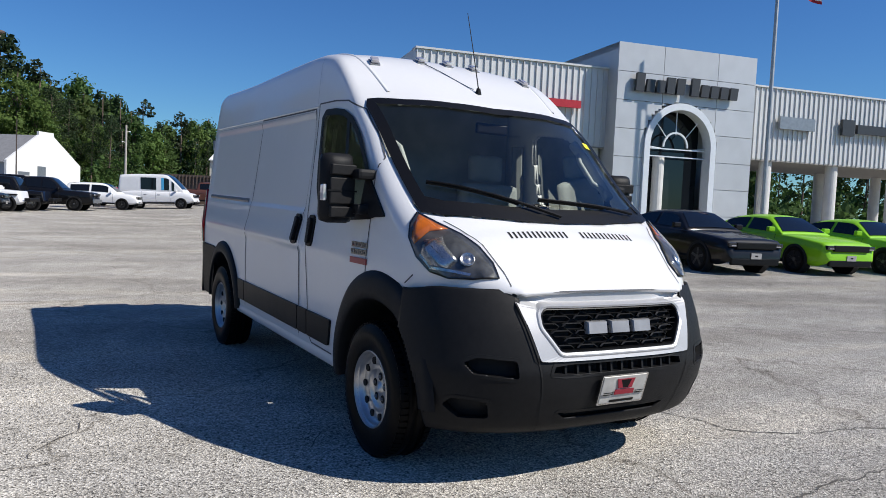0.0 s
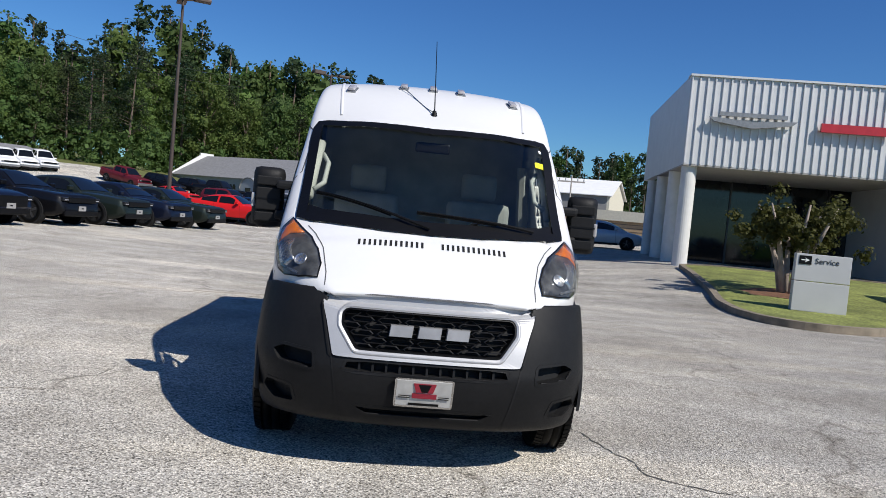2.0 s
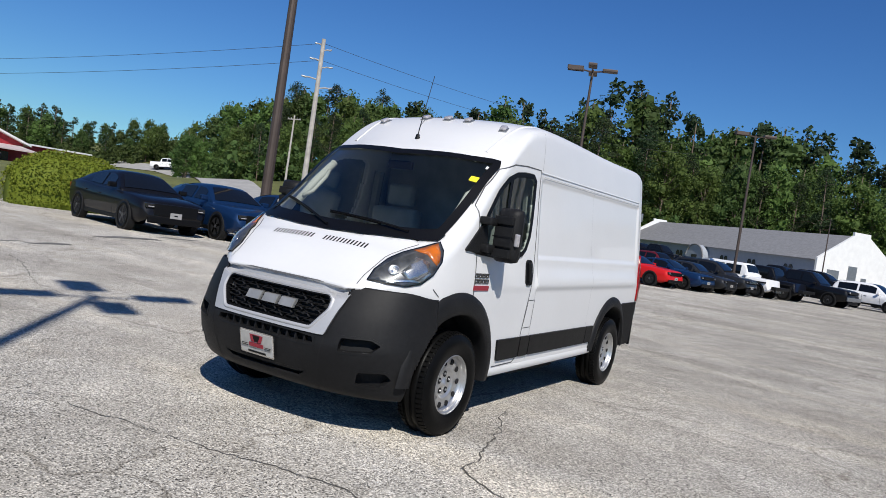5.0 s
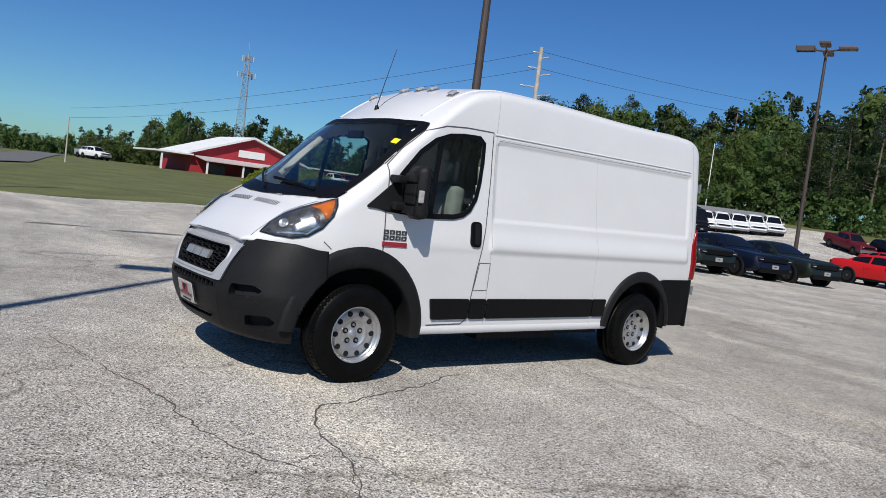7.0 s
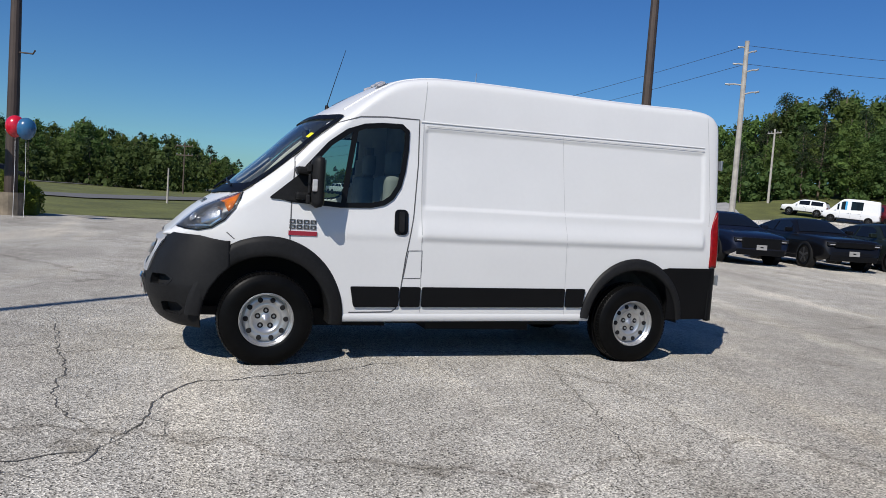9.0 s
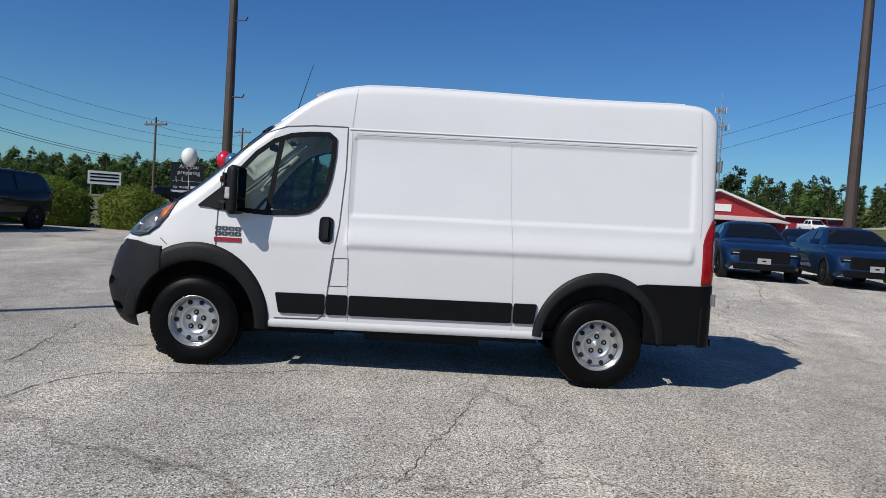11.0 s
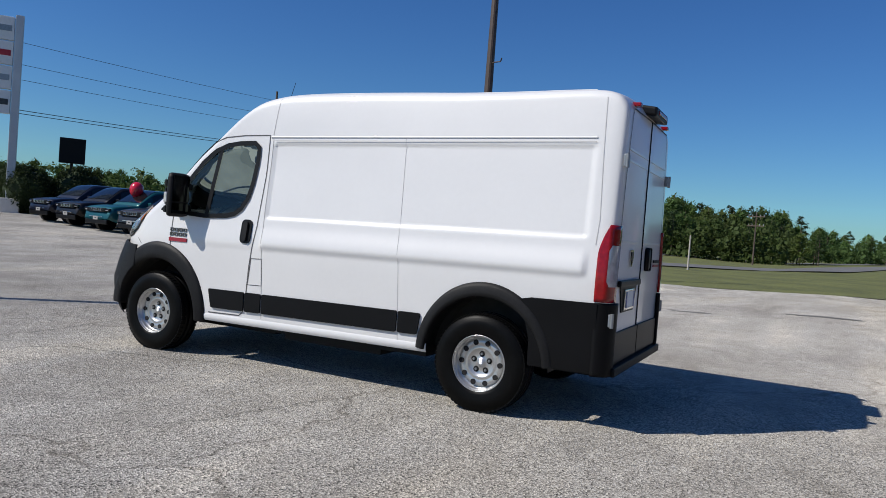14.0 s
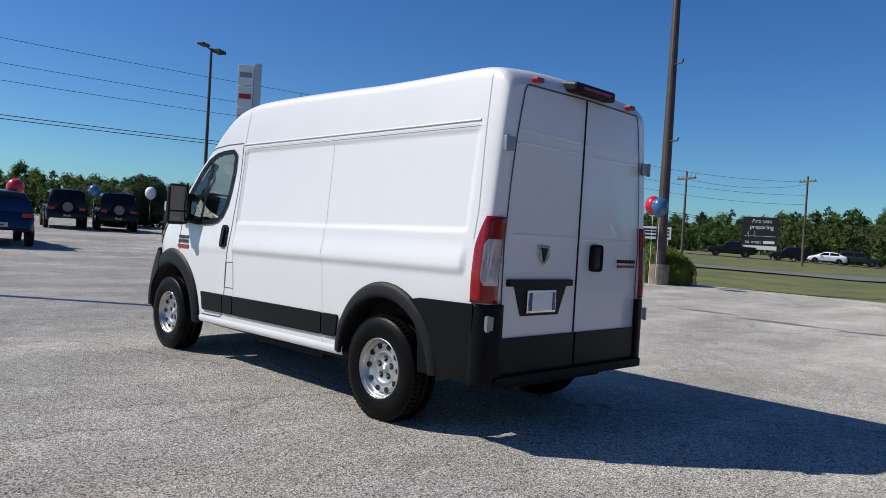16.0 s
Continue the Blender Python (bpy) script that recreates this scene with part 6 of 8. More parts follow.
for kind, coat, x, y, az, label in (
    ("coupe", P_BLACK, 12.9, 7.9, 191, "black muscle coupe with a white front plate"),
    ("coupe", P_LIME, 16.2, 7.5, 191, "lime green muscle coupe parked by the showroom"),
    ("coupe", P_LIME, 19.4, 6.9, 191, "lime green muscle coupe with dark stripes"),
    ("coupe", P_GREY, 15.6, 25.8, 195, "dark grey coupe shown under the showroom canopy"),
    ("suv", P_MAROON, 20.5, 25.2, 195, "dark red car shown under the showroom canopy"),
):
    park(kind, coat, x, y, az, label, "car", "cars by the showroom")
SOUTH = "sport utilities along the hedge"
for i, (coat, kind, label) in enumerate(((P_BLACK, "suv", "black sport utility parked beside the hedge"), (P_GREY, "suv", "dark sport utility with a chrome grille"), (P_GREY, "suv", "dark grey sport utility parked beside another"),
                                         (P_TEAL, "suv", "teal sport utility parked in the row"), (P_BLACK, "suv", "black sport utility parked in the row"), (P_NAVY, "suv", "navy black sport utility at the row's end"))):
    park(kind, coat, -11.8 - 0.55 * i, -11.6 - 2.5 * i, 97, label, "car", SOUTH)
for kind, coat, x, y, az, label in (
    ("suv", P_BLUE, -2.6, -22.8, 188, "bright blue sport utility seen from behind"),
    ("offroader", P_BLACK, -8.8, -35.0, 193, "black off-road car with a spare wheel behind"),
    ("offroader", P_BLACK, -11.1, -34.0, 196, "black off-road car with a dark soft top"),
    ("suv", P_GREY, -13.8, -31.0, 205, "dark grey sport utility seen from behind"),
):
    park(kind, coat, x, y, az, label, "car", "cars at the south end")
# white trucks on the upper lot
for i in range(5):
    park("pickup", P_WHITE, -42.5 + 1.55 * i, 74.0 + 1.0 * i, 140, "white fleet pickup parked on the upper lot", "truck", "white pickups on the upper lot", M_ALLOY_BRIGHT)
for kind, coat, x, y, az, label in (
    ("cargo", P_WHITE, -53.5, 63.5, -127, "white panel van on the upper lot"),
    ("suv", P_MAROON, -11.0, 56.5, 118, "dark red sport utility on the upper lot"),
    ("suv", P_BLACK, -8.0, 58.5, 118, "black sport utility on the upper lot"),
    ("coupe", P_RED, -4.5, 60.0, 110, "red sports coupe before the grey hall"),
    ("suv", P_SILVER, -7.0, 66.0, 110, "silver sport utility before the grey hall"),
    ("pickup", P_BLACK, -2.0, 66.5, 110, "black pickup before the grey hall"),
    ("suv", P_BLACK, 0.5, 72.0, 110, "black sport utility before the grey hall"),
    ("pickup", P_GREY, -29.5, 49.0, 112, "dark pickup parked behind blue sedans"),
    ("pickup", P_MAROON, -47.5, 67.5, 118, "dark red pickup on the upper lot"),
    ("suv", P_WHITE, -43.8, 69.8, 125, "white sport utility beside a dark van"),
    ("cargo", P_BLACK, -42.0, 72.2, 125, "black van before the cream office"),
    ("suv", P_WHITE, -58.5, 63.0, -120, "white car behind the pale pole"),
    ("pickup", P_WHITE, -99.0, 78.8, 60, "white pickup on the side road"),
    ("pickup", P_WHITE, -118, 27.0, 70, "white pickup parked beyond the grass"),
    ("pickup", P_SILVER, -124, 27.5, 70, "silver pickup parked beyond the grass"),
    ("pickup", P_MAROON, -92.0, 56.5, 90, "dark red pickup parked beside the barn"),
    ("pickup", P_WHITE, -88.5, 52.5, 90, "white pickup parked beside the barn"),
    ("compact", P_BLACK, -18.2, 14.6, 115, "small black car parked behind the sedans"),
    ("suv", P_BLACK, -89.5, 43.0, 90, "black car under the barn's porch"),
    ("pickup", P_BLACK, -88.5, -37.0, 153, "black pickup on the road beyond the verge"),
    ("suv", P_BLACK, -92.3, -30.4, 153, "black car on the far lane of the road"),
    ("suv", P_GREY, -97.5, -19.0, -20, "dark car on the road beyond the verge"),
    ("compact", P_WHITE, -94.0, -26.5, 155, "white car on the road beyond the verge"),
    ("pickup", P_MAROON, -25.8, 76.5, 118, "dark red pickup before the wood"),
    ("suv", P_BLACK, -22.3, 77.4, 118, "black sport utility before the wood"),
    ("suv", P_BLACK, -18.9, 78.2, 118, "black sport utility beside another"),
    ("pickup", P_BLACK, -15.6, 76.0, 115, "black pickup before the grey hall"),
    ("coupe", P_RED, -17.3, 64.0, 115, "red coupe parked behind the row"),
):
    park(kind, coat, x, y, az, label, "car", "", M_ALLOY)


# ---- buildings ----
M_RIBMETAL = mat("pale_ribbed_metal", (0.60, 0.60, 0.59), 0.45, 0.15, var=0.05, scale=1.5, fine=0.03, fine_scale=20)
M_PANEL = mat("silver_panel", (0.50, 0.51, 0.52), 0.4, 0.25, var=0.05, scale=1.2, fine=0.03, fine_scale=30, rand=0.04)
M_STUCCO = mat("white_column", (0.62, 0.61, 0.58), 0.7, var=0.06, scale=3)
M_SHOWGLASS = mat("showroom_glass", (0.012, 0.014, 0.016), 0.06, var=0.1, scale=1.0)
M_SOFFIT = mat("soffit", (0.32, 0.31, 0.29), 0.8, var=0.08)
M_LETTER = mat("dark_letter", (0.05, 0.052, 0.055), 0.4, 0.3, var=0.05)
M_ARCH = mat("arch_trim", (0.66, 0.69, 0.72), 0.4, 0.1, var=0.04)
M_ROOFGREY = mat("grey_shingle", (0.20, 0.20, 0.205), 0.85, var=0.12, scale=2, fine=0.15, fine_scale=14)
M_WALLGREY = mat("blue_grey_wall", (0.30, 0.325, 0.36), 0.8, var=0.05, scale=2)
M_WHITEWALL = mat("white_wall", (0.72, 0.72, 0.70), 0.75, var=0.05, scale=1.4, fine=0.03)
M_TANBRICK = mat("tan_block", (0.42, 0.29, 0.17), 0.85, var=0.12, scale=2, fine=0.1, fine_scale=12)
M_BROWN = mat("brown_metal", (0.13, 0.095, 0.07), 0.7, var=0.12, scale=1)
M_REDBARN = mat("red_siding", (0.33, 0.022, 0.03), 0.65, var=0.12, scale=1.5, fine=0.06)
M_CREAM = mat("cream_wall", (0.62, 0.58, 0.46), 0.75, var=0.06)
M_POLE = mat("brown_steel_pole", (0.075, 0.055, 0.045), 0.55, 0.3, var=0.15, scale=2)
M_WOODPOLE = mat("weathered_wood", (0.40, 0.37, 0.33), 0.9, var=0.2, scale=3, bump=0.4, bump_scale=20)
M_DARKWOOD = mat("creosote_wood", (0.10, 0.075, 0.06), 0.9, var=0.25, scale=3)
M_GALV = mat("galvanised", (0.40, 0.41, 0.42), 0.5, 0.6, var=0.1)
M_WIRE = mat("wire", (0.03, 0.03, 0.03), 0.6)


def frame_at(o, d):
    """Local axes of a facade: x along it, y into the building, z up."""
    d = Vector((d[0], d[1], 0)).normalized()
    n = Vector((-d.y, d.x, 0))
    return Matrix(((d.x, n.x, 0, o[0]), (d.y, n.y, 0, o[1]), (0, 0, 1, o[2]), (0, 0, 0, 1)))


# showroom: left wing, portal, right canopy
base_z = 0.5
show = thing("showroom_building", frame_at((10.04, 20.59, base_z), (0.976, -0.217)) @ Matrix.Diagonal((0.86, 0.86, 0.884, 1)), "silver and white car showroom with a tall arched portal", "building", "", "structure")
TOP, LOW = 7.55, 4.02


def fascia(x0, x1, y0, y1, name="fascia"):
    b = bmesh.new()
    box(b, x0, x1, y0, y1, LOW, TOP)
    return part(name, b, M_RIBMETAL, show, "pale ribbed metal fascia")


rib_mesh = None
for x0, x1 in ((0.0, 9.4), (17.0, 34.0)):
    f = fascia(x0, x1, 0.0, 0.5)
    nrib = int((x1 - x0) / 0.305)
    for i in range(nrib + 1):
        if rib_mesh is None:
            b = bmesh.new()
            box(b, -0.028, 0.028, -0.06, 0.0, LOW + 0.02, TOP - 0.06, 0.012)
            r = part("rib", b, M_RIBMETAL, f)
            rib_mesh = r.data
        else:
            r = new("rib", rib_mesh)
            r.parent = f
        r.matrix_basis = pose(x0 + 0.04 + i * (x1 - x0 - 0.08) / nrib, 0, 0)
    b = bmesh.new()
    box(b, x0 - 0.04, x1, -0.10, 0.55, TOP - 0.05, TOP + 0.03)
    part("coping", b, M_RIBMETAL, f)
    b = bmesh.new()
    box(b, x0, x1, 0.0, 7.0, LOW - 0.06, LOW - 0.01)
    part("soffit", b, M_SOFFIT, show)
fascia(0.0, 0.4, 0.5, 12.0, "side_fascia")
b = bmesh.new()
box(b, 0.4, 34.0, 0.5, 12.0, TOP - 0.5, TOP - 0.3)
part("roof", b, M_SOFFIT, show)
for x in (0.35, 8.9):
    b = bmesh.new()
    cyl(b, (x, 0.45, -0.2), (x, 0.45, LOW - 0.05), 0.31, 0.31, 24)
    part("column", b, M_STUCCO, show, "round white column")
for i in range(3):
    b = bmesh.new()
    cyl(b, (0.35, 3.6 + 3.5 * i, -0.2), (0.35, 3.6 + 3.5 * i, LOW - 0.05), 0.31, 0.31, 20)
    part("column", b, M_STUCCO, show, "round white column")
for x in (18.9, 23.2, 27.5, 32.0):
    for y in (0.45, 5.6):
        b = bmesh.new()
        cyl(b, (x, y, -0.2), (x, y, LOW - 0.05), 0.31, 0.31, 20)
        part("column", b, M_STUCCO, show, "round white column")
b = bmesh.new()
box(b, 1.2, 16.9, 7.0, 7.3, -0.2, LOW)
box(b, 1.2, 1.5, 7.3, 11.7, -0.2, LOW)
box(b, 1.2, 16.9, 11.4, 11.7, -0.2, LOW)
part("glass_wall", b, M_SHOWGLASS, show, "dark showroom glass wall")
for i in range(7):
    b = bmesh.new()
    box(b, 1.3 + 2.3 * i, 1.38 + 2.3 * i, 6.93, 7.0, -0.2, LOW)
    part("mullion", b, M_LETTER, show)
# portal
PX0, PX1, PZ, PO = 9.25, 16.85, 8.62, -0.9
acx, arad, aspr = 12.75, 1.66, 4.2


def slab_panel(x0, x1, z0, z1):
    """A portal panel with the arch cut out of it."""
    b = bmesh.new()
    poly = [(x0, z0), (x1, z0), (x1, z1), (x0, z1)]
    hole = lambda x, z: abs(x - acx) < arad + 0.36 and (z < aspr or (x - acx) ** 2 + (z - aspr) ** 2 < (arad + 0.36) ** 2)
    n = 14
    for i in range(n):
        for j in range(n):
            xa, xb = x0 + (x1 - x0) * i / n, x0 + (x1 - x0) * (i + 1) / n
            za, zb = z0 + (z1 - z0) * j / n, z0 + (z1 - z0) * (j + 1) / n
            if not hole((xa + xb) / 2, (za + zb) / 2):
                b.faces.new([b.verts.new((x, PO, z)) for x, z in ((xa, za), (xb, za), (xb, zb), (xa, zb))])
    bmesh.ops.remove_doubles(b, verts=b.verts, dist=1e-4)
    if b.faces:
        ext = bmesh.ops.extrude_face_region(b, geom=b.faces[:])
        bmesh.ops.translate(b, verts=[e for e in ext["geom"] if isinstance(e, bmesh.types.BMVert)], vec=(0, 0.08, 0))
    return b


cols = [PX0, PX0 + 2.42, PX0 + 5.40, PX1]
rowsz = [-0.2, 1.1, 2.35, 3.6, 4.85, 6.1, 7.35, PZ]
for i in range(3):
    for j in range(7):
        b = slab_panel(cols[i] + 0.012, cols[i + 1] - 0.012, rowsz[j] + 0.012, rowsz[j + 1] - 0.012)
        if b.faces:
            part("panel", b, M_PANEL, show)
        else:
            b.free()
b = bmesh.new()
box(b, PX0 + 0.02, PX0 + 0.3, PO + 0.09, 7.0, -0.2, PZ - 0.02)
box(b, PX1 - 0.3, PX1 - 0.02, PO + 0.09, 7.0, -0.2, PZ - 0.02)
box(b, PX0 + 0.02, PX1 - 0.02, PO + 0.09, 7.0, PZ - 0.3, PZ - 0.02)
box(b, PX0 + 0.3, acx - arad - 0.3, PO + 0.09, PO + 0.3, -0.2, PZ - 0.3)
box(b, acx + arad + 0.3, PX1 - 0.3, PO + 0.09, PO + 0.3, -0.2, PZ - 0.3)
box(b, acx - arad - 0.3, acx + arad + 0.3, PO + 0.09, PO + 0.3, aspr + arad + 0.3, PZ - 0.3)
part("portal_core", b, M_PANEL, show)


def arch_ring(r0, r1, y0, y1, legs=True):
    b = bmesh.new()
    pts = ([(-1, -0.2)] if legs else []) + [(math.cos(math.pi - math.pi * k / 28), math.sin(math.pi - math.pi * k / 28)) for k in range(29)] + ([(1, -0.2)] if legs else [])
    rows = []
    for i, (c, s) in enumerate(pts):
        leg = legs and i in (0, len(pts) - 1)
        row = []
        for r in (r0, r1):
            x = acx + c * r
            z = -0.2 if leg else aspr + s * r
            row += [b.verts.new((x, y0, z)), b.verts.new((x, y1, z))]
        rows.append(row)
    for p, q in zip(rows, rows[1:]):
        for u, v in ((0, 1), (1, 3), (3, 2), (2, 0)):
            b.faces.new((p[u], p[v], q[v], q[u]))
    return b


part("arch_trim", arch_ring(arad, arad + 0.30, PO - 0.12, PO + 0.5), M_ARCH, show, "polished arch surround", smooth=False)
b = bmesh.new()
box(b, acx - arad, acx + arad, PO + 0.9, PO + 1.0, -0.2, aspr + arad)
part("portal_glass", b, M_SHOWGLASS, show, "dark arched entrance glass")
part("fan_light", arch_ring(0.62, 0.70, PO + 0.3, PO + 0.38, False), M_ARCH, show)
for k in range(5):
    a = math.pi * k / 4
    b = bmesh.new()
    cyl(b, (acx + 0.66 * math.cos(a), PO + 0.34, aspr - 0.1 + 0.66 * math.sin(a)), (acx + arad * math.cos(a), PO + 0.34, aspr + arad * math.sin(a)), 0.024)
    part("fan_bar", b, M_ARCH, show)
for z in (aspr - 0.1, aspr - 0.45):
    b = bmesh.new()
    box(b, acx - arad, acx + arad, PO + 0.3, PO + 0.38, z - 0.025, z + 0.025)
    part("transom_bar", b, M_ARCH, show)
b = bmesh.new()
cyl(b, (acx - 0.6, PO + 0.75, -0.2), (acx - 0.6, PO + 0.75, aspr - 0.4), 0.28, 0.28, 16)
part("entrance_column", b, M_STUCCO, show)
# sign shapes: plain bars in place of names
def sign_bar(name, x0, x1, z0, z1, material, y=0.0, slant=0.0):
    b = bmesh.new()
    prism(b, [(x0, y - 0.30, z0), (x1, y - 0.30, z0), (x1 + slant, y - 0.30, z1), (x0 + slant, y - 0.30, z1)], (0, 1, 0), 0.16)
    return part(name, b, material, show)


for x0, hs in ((10.05, (0.78, 0.55, 0.55, 0.72, 0.72)), (13.0, (0.78, 0.55, 0.55, 0.55, 0.55))):
    for k, hh in enumerate(hs):
        sign_bar("name_bar", x0 + 0.54 * k, x0 + 0.54 * k + 0.42, 6.50, 6.50 + hh, M_LETTER, PO, 0.06)
b = bmesh.new()
prism(b, [(1.0, -0.3, 5.75), (2.5, -0.3, 5.55), (4.0, -0.3, 5.75), (4.2, -0.3, 5.92), (2.5, -0.3, 5.82), (0.8, -0.3, 5.92)], (0, 1, 0), 0.14)
part("wing_emblem", b, M_EMBLEM, show, "silver winged emblem")
sign_bar("emblem_bar", 1.2, 3.8, 5.98, 6.14, M_EMBLEM)
M_SIGNRED = mat("sign_red", (0.42, 0.02, 0.03), 0.4)
sign_bar("red_bar", 5.1, 7.8, 5.62, 5.95, M_SIGNRED)
sign_bar("grey_bar", 19.0, 21.2, 5.55, 6.15, M_GREYMETAL)
sign_bar("dark_shield", 23.0, 23.8, 5.5, 6.3, M_LETTER)
sign_bar("dark_bar", 24.0, 26.6, 5.65, 6.1, M_LETTER)

# grey hall with white gable ends
def hall(o, d, length, depth, eave, ridge, name, wall, roof, gable, label, stepped=True):
    h = thing(name, frame_at((o[0], o[1], height(o[0] + d[0] * length, o[1] + d[1] * length) - 0.1), d) @ Matrix.Diagonal((0.85, 0.85, 0.85, 1)), label, "building", "", "structure")
    b = bmesh.new()
    box(b, 0.3, length - 0.3, 0.0, 0.3, 0, eave)
    box(b, 0.3, length - 0.3, depth - 0.3, depth, 0, eave)
    part("wall", b, wall, h)
    for x0, x1 in ((0.0, 0.3), (length - 0.3, length)):
        b = bmesh.new()
        pts = [(x0, -0.15, 0), (x0, depth + 0.15, 0), (x0, depth + 0.15, eave + 0.25), (x0, depth / 2 + 1.4, ridge + 0.1), (x0, depth / 2 + 1.4, ridge + 0.55), (x0, depth / 2 - 1.4, ridge + 0.55), (x0, depth / 2 - 1.4, ridge + 0.1), (x0, -0.15, eave + 0.25)]
        if not stepped:
            pts = [(x0, 0, 0), (x0, depth, 0), (x0, depth, eave - 0.2), (x0, depth / 2, ridge - 0.12), (x0, 0, eave - 0.2)]
        prism(b, pts, (1, 0, 0), x1 - x0)
        part("gable_wall", b, gable, h, "stepped white gable wall" if stepped else "plain gable wall")
    b = bmesh.new()
    prism(b, [(0.3, -0.35, eave - 0.1), (0.3, depth / 2, ridge), (0.3, depth + 0.35, eave - 0.1), (0.3, depth + 0.35, eave), (0.3, depth / 2, ridge + 0.15), (0.3, -0.35, eave)], (1, 0, 0), length - 0.6)
    if not stepped:
        bmesh.ops.transform(b, matrix=Matrix.Translation((-0.4, 0, 0)) @ Matrix.Diagonal(((length + 0.4) / (length - 0.6), 1, 1, 1)), verts=b.verts[:])
    part("roof", b, roof, h)
    return h


ch = hall((-31.0, 104.6), (0.78, -0.62), 42.0, 13.5, 3.6, 7.2, "grey_hall", M_WALLGREY, M_ROOFGREY, M_WHITEWALL, "long grey hall with white stepped gables and arched windows")
M_WINDARK = mat("window_dark", (0.03, 0.035, 0.04), 0.15, var=0.2)
for x in (4.5, 10.5, 15.5, 25.5, 31.0, 37.5):
    for k in (-0.42, 0.42):
        w = part("window", prism(bmesh.new(), [(x + k - 0.33, -0.06, 0.9), (x + k + 0.33, -0.06, 0.9), (x + k + 0.33, -0.06, 2.3), (x + k + 0.17, -0.06, 2.6), (x + k - 0.17, -0.06, 2.6), (x + k - 0.33, -0.06, 2.3)], (0, 1, 0), 0.05), M_WINDARK, ch)
        b = bmesh.new()
        box(b, x + k - 0.42, x + k + 0.42, -0.10, -0.01, 0.80, 0.88)
        part("window_sill", b, M_WHITEWALL, w)
b = bmesh.new()
pr = [(20.5 - 1.9 * math.cos(math.pi * k / 16), -1.2, 2.0 + 1.75 * math.sin(math.pi * k / 16)) for k in range(17)]
prism(b, [(18.6, -1.2, 0)] + pr + [(22.4, -1.2, 0)], (0, 1, 0), 1.2)
pc = part("porch", b, M_WALLGREY, ch, "arched entrance porch")
b = bmesh.new()
box(b, 19.9, 21.1, -1.26, -1.2, 0.2, 2.2)
part("porch_door", b, M_WINDARK, pc)
b = bmesh.new()
tube(b, [Vector(p) + Vector((0, -0.03, 0)) for p in pr], 0.12, 6)
part("porch_trim", b, M_ROOFGREY, pc)
gx = 42.0
for y, z0, z1, w, nm in ((2.2, 0.8, 2.6, 0.5, "gable_window"), (3.2, 0.8, 2.6, 0.5, "gable_window"), (5.9, 0.1, 3.4, 0.75, "gable_door"), (8.0, 1.0, 2.1, 0.45, "gable_window")):
    b = bmesh.new()
    box(b, gx - 0.01, gx + 0.05, y - w, y + w, z0, z1)
    part(nm, b, M_GREYMETAL, ch)

# grey metal workshop, brown block and tan block
def block(name, o, d, L, D, H, wall, label, roof=None):
    h = thing(name, frame_at((o[0], o[1], height(o[0], o[1]) - 0.15), d) @ Matrix.Diagonal((0.86, 0.86, 0.86, 1)), label, "building", "", "structure")
    b = bmesh.new()
    box(b, 0, L, 0, D, 0, H)
    part("wall", b, wall, h)
    b = bmesh.new()
    box(b, -0.15, L + 0.15, -0.15, D + 0.15, H + 0.004, H + 0.25)
    part("roof_edge", b, roof or wall, h)
    return h


hall((14.8, 73.9), (0.90, -0.436), 10.5, 13.0, 5.3, 7.4, "metal_workshop", mat("workshop_grey", (0.26, 0.255, 0.24), 0.7, var=0.08), M_WHITEWALL, M_CREAM, "grey metal workshop with a pale roof", False)
br = block("brown_block", (8.54, 64.6), (0.858, -0.513), 6.6, 8.0, 3.0, M_BROWN, "low brown metal building", M_BROWN)
for i in range(18):
    b = bmesh.new()
    box(b, 0.1 + 0.36 * i, 0.2 + 0.36 * i, -0.20, -0.152, 2.2, 3.2)
    part("rib", b, M_BROWN, br)
tb = block("tan_block", (13.42, 61.68), (0.858, -0.513), 6.3, 7.0, 3.0, M_TANBRICK, "tan block building with white doors", M_BROWN)
for x in (2.2, 3.8, 5.2):
    b = bmesh.new()
    box(b, x, x + 0.72, -0.06, -0.005, 0.1, 2.4)
    part("door", b, M_WHITEWALL if x < 5 else M_DARK, tb)
tc_ = block("tan_store", (18.15, 58.85), (0.858, -0.513), 12.0, 8.0, 2.9, M_TANBRICK, "tan store with a pale roof band", M_CREAM)
b = bmesh.new()
box(b, -0.2, 12.2, -0.22, -0.16, 2.3, 3.3)
part("roof_band", b, M_CREAM, tc_)
for i in range(6):
    b = bmesh.new()
    box(b, 0, 12, -0.02, -0.006, 0.22 + 0.35 * i, 0.28 + 0.35 * i)
    part("course", b, M_BROWN, tc_)

# low cream building on the upper lot
lb_ = block("cream_office", (-49.0, 72.5), (0.595, 0.804), 17.0, 7.0, 1.9, M_CREAM, "long low cream office with a grey roof", M_ROOFGREY)
lb_.matrix_basis = Matrix.Translation((0, 0, 0.3)) @ lb_.matrix_basis
for x in (2.0, 4.5, 9.5, 12.0, 15.0):
    b = bmesh.new()
    box(b, x, x + 0.8, -0.05, -0.004, 0.5 if x != 12 else 0.1, 1.5)
    part("window" if x != 12 else "door", b, M_WINDARK, lb_)
b = bmesh.new()
prism(b, [(-0.5, -0.6, 2.1), (17.5, -0.6, 2.1), (17.5, 4.0, 2.9), (-0.5, 4.0, 2.9)], (0, 0, 1), 0.15)
part("roof_slope", b, M_ROOFGREY, lb_)

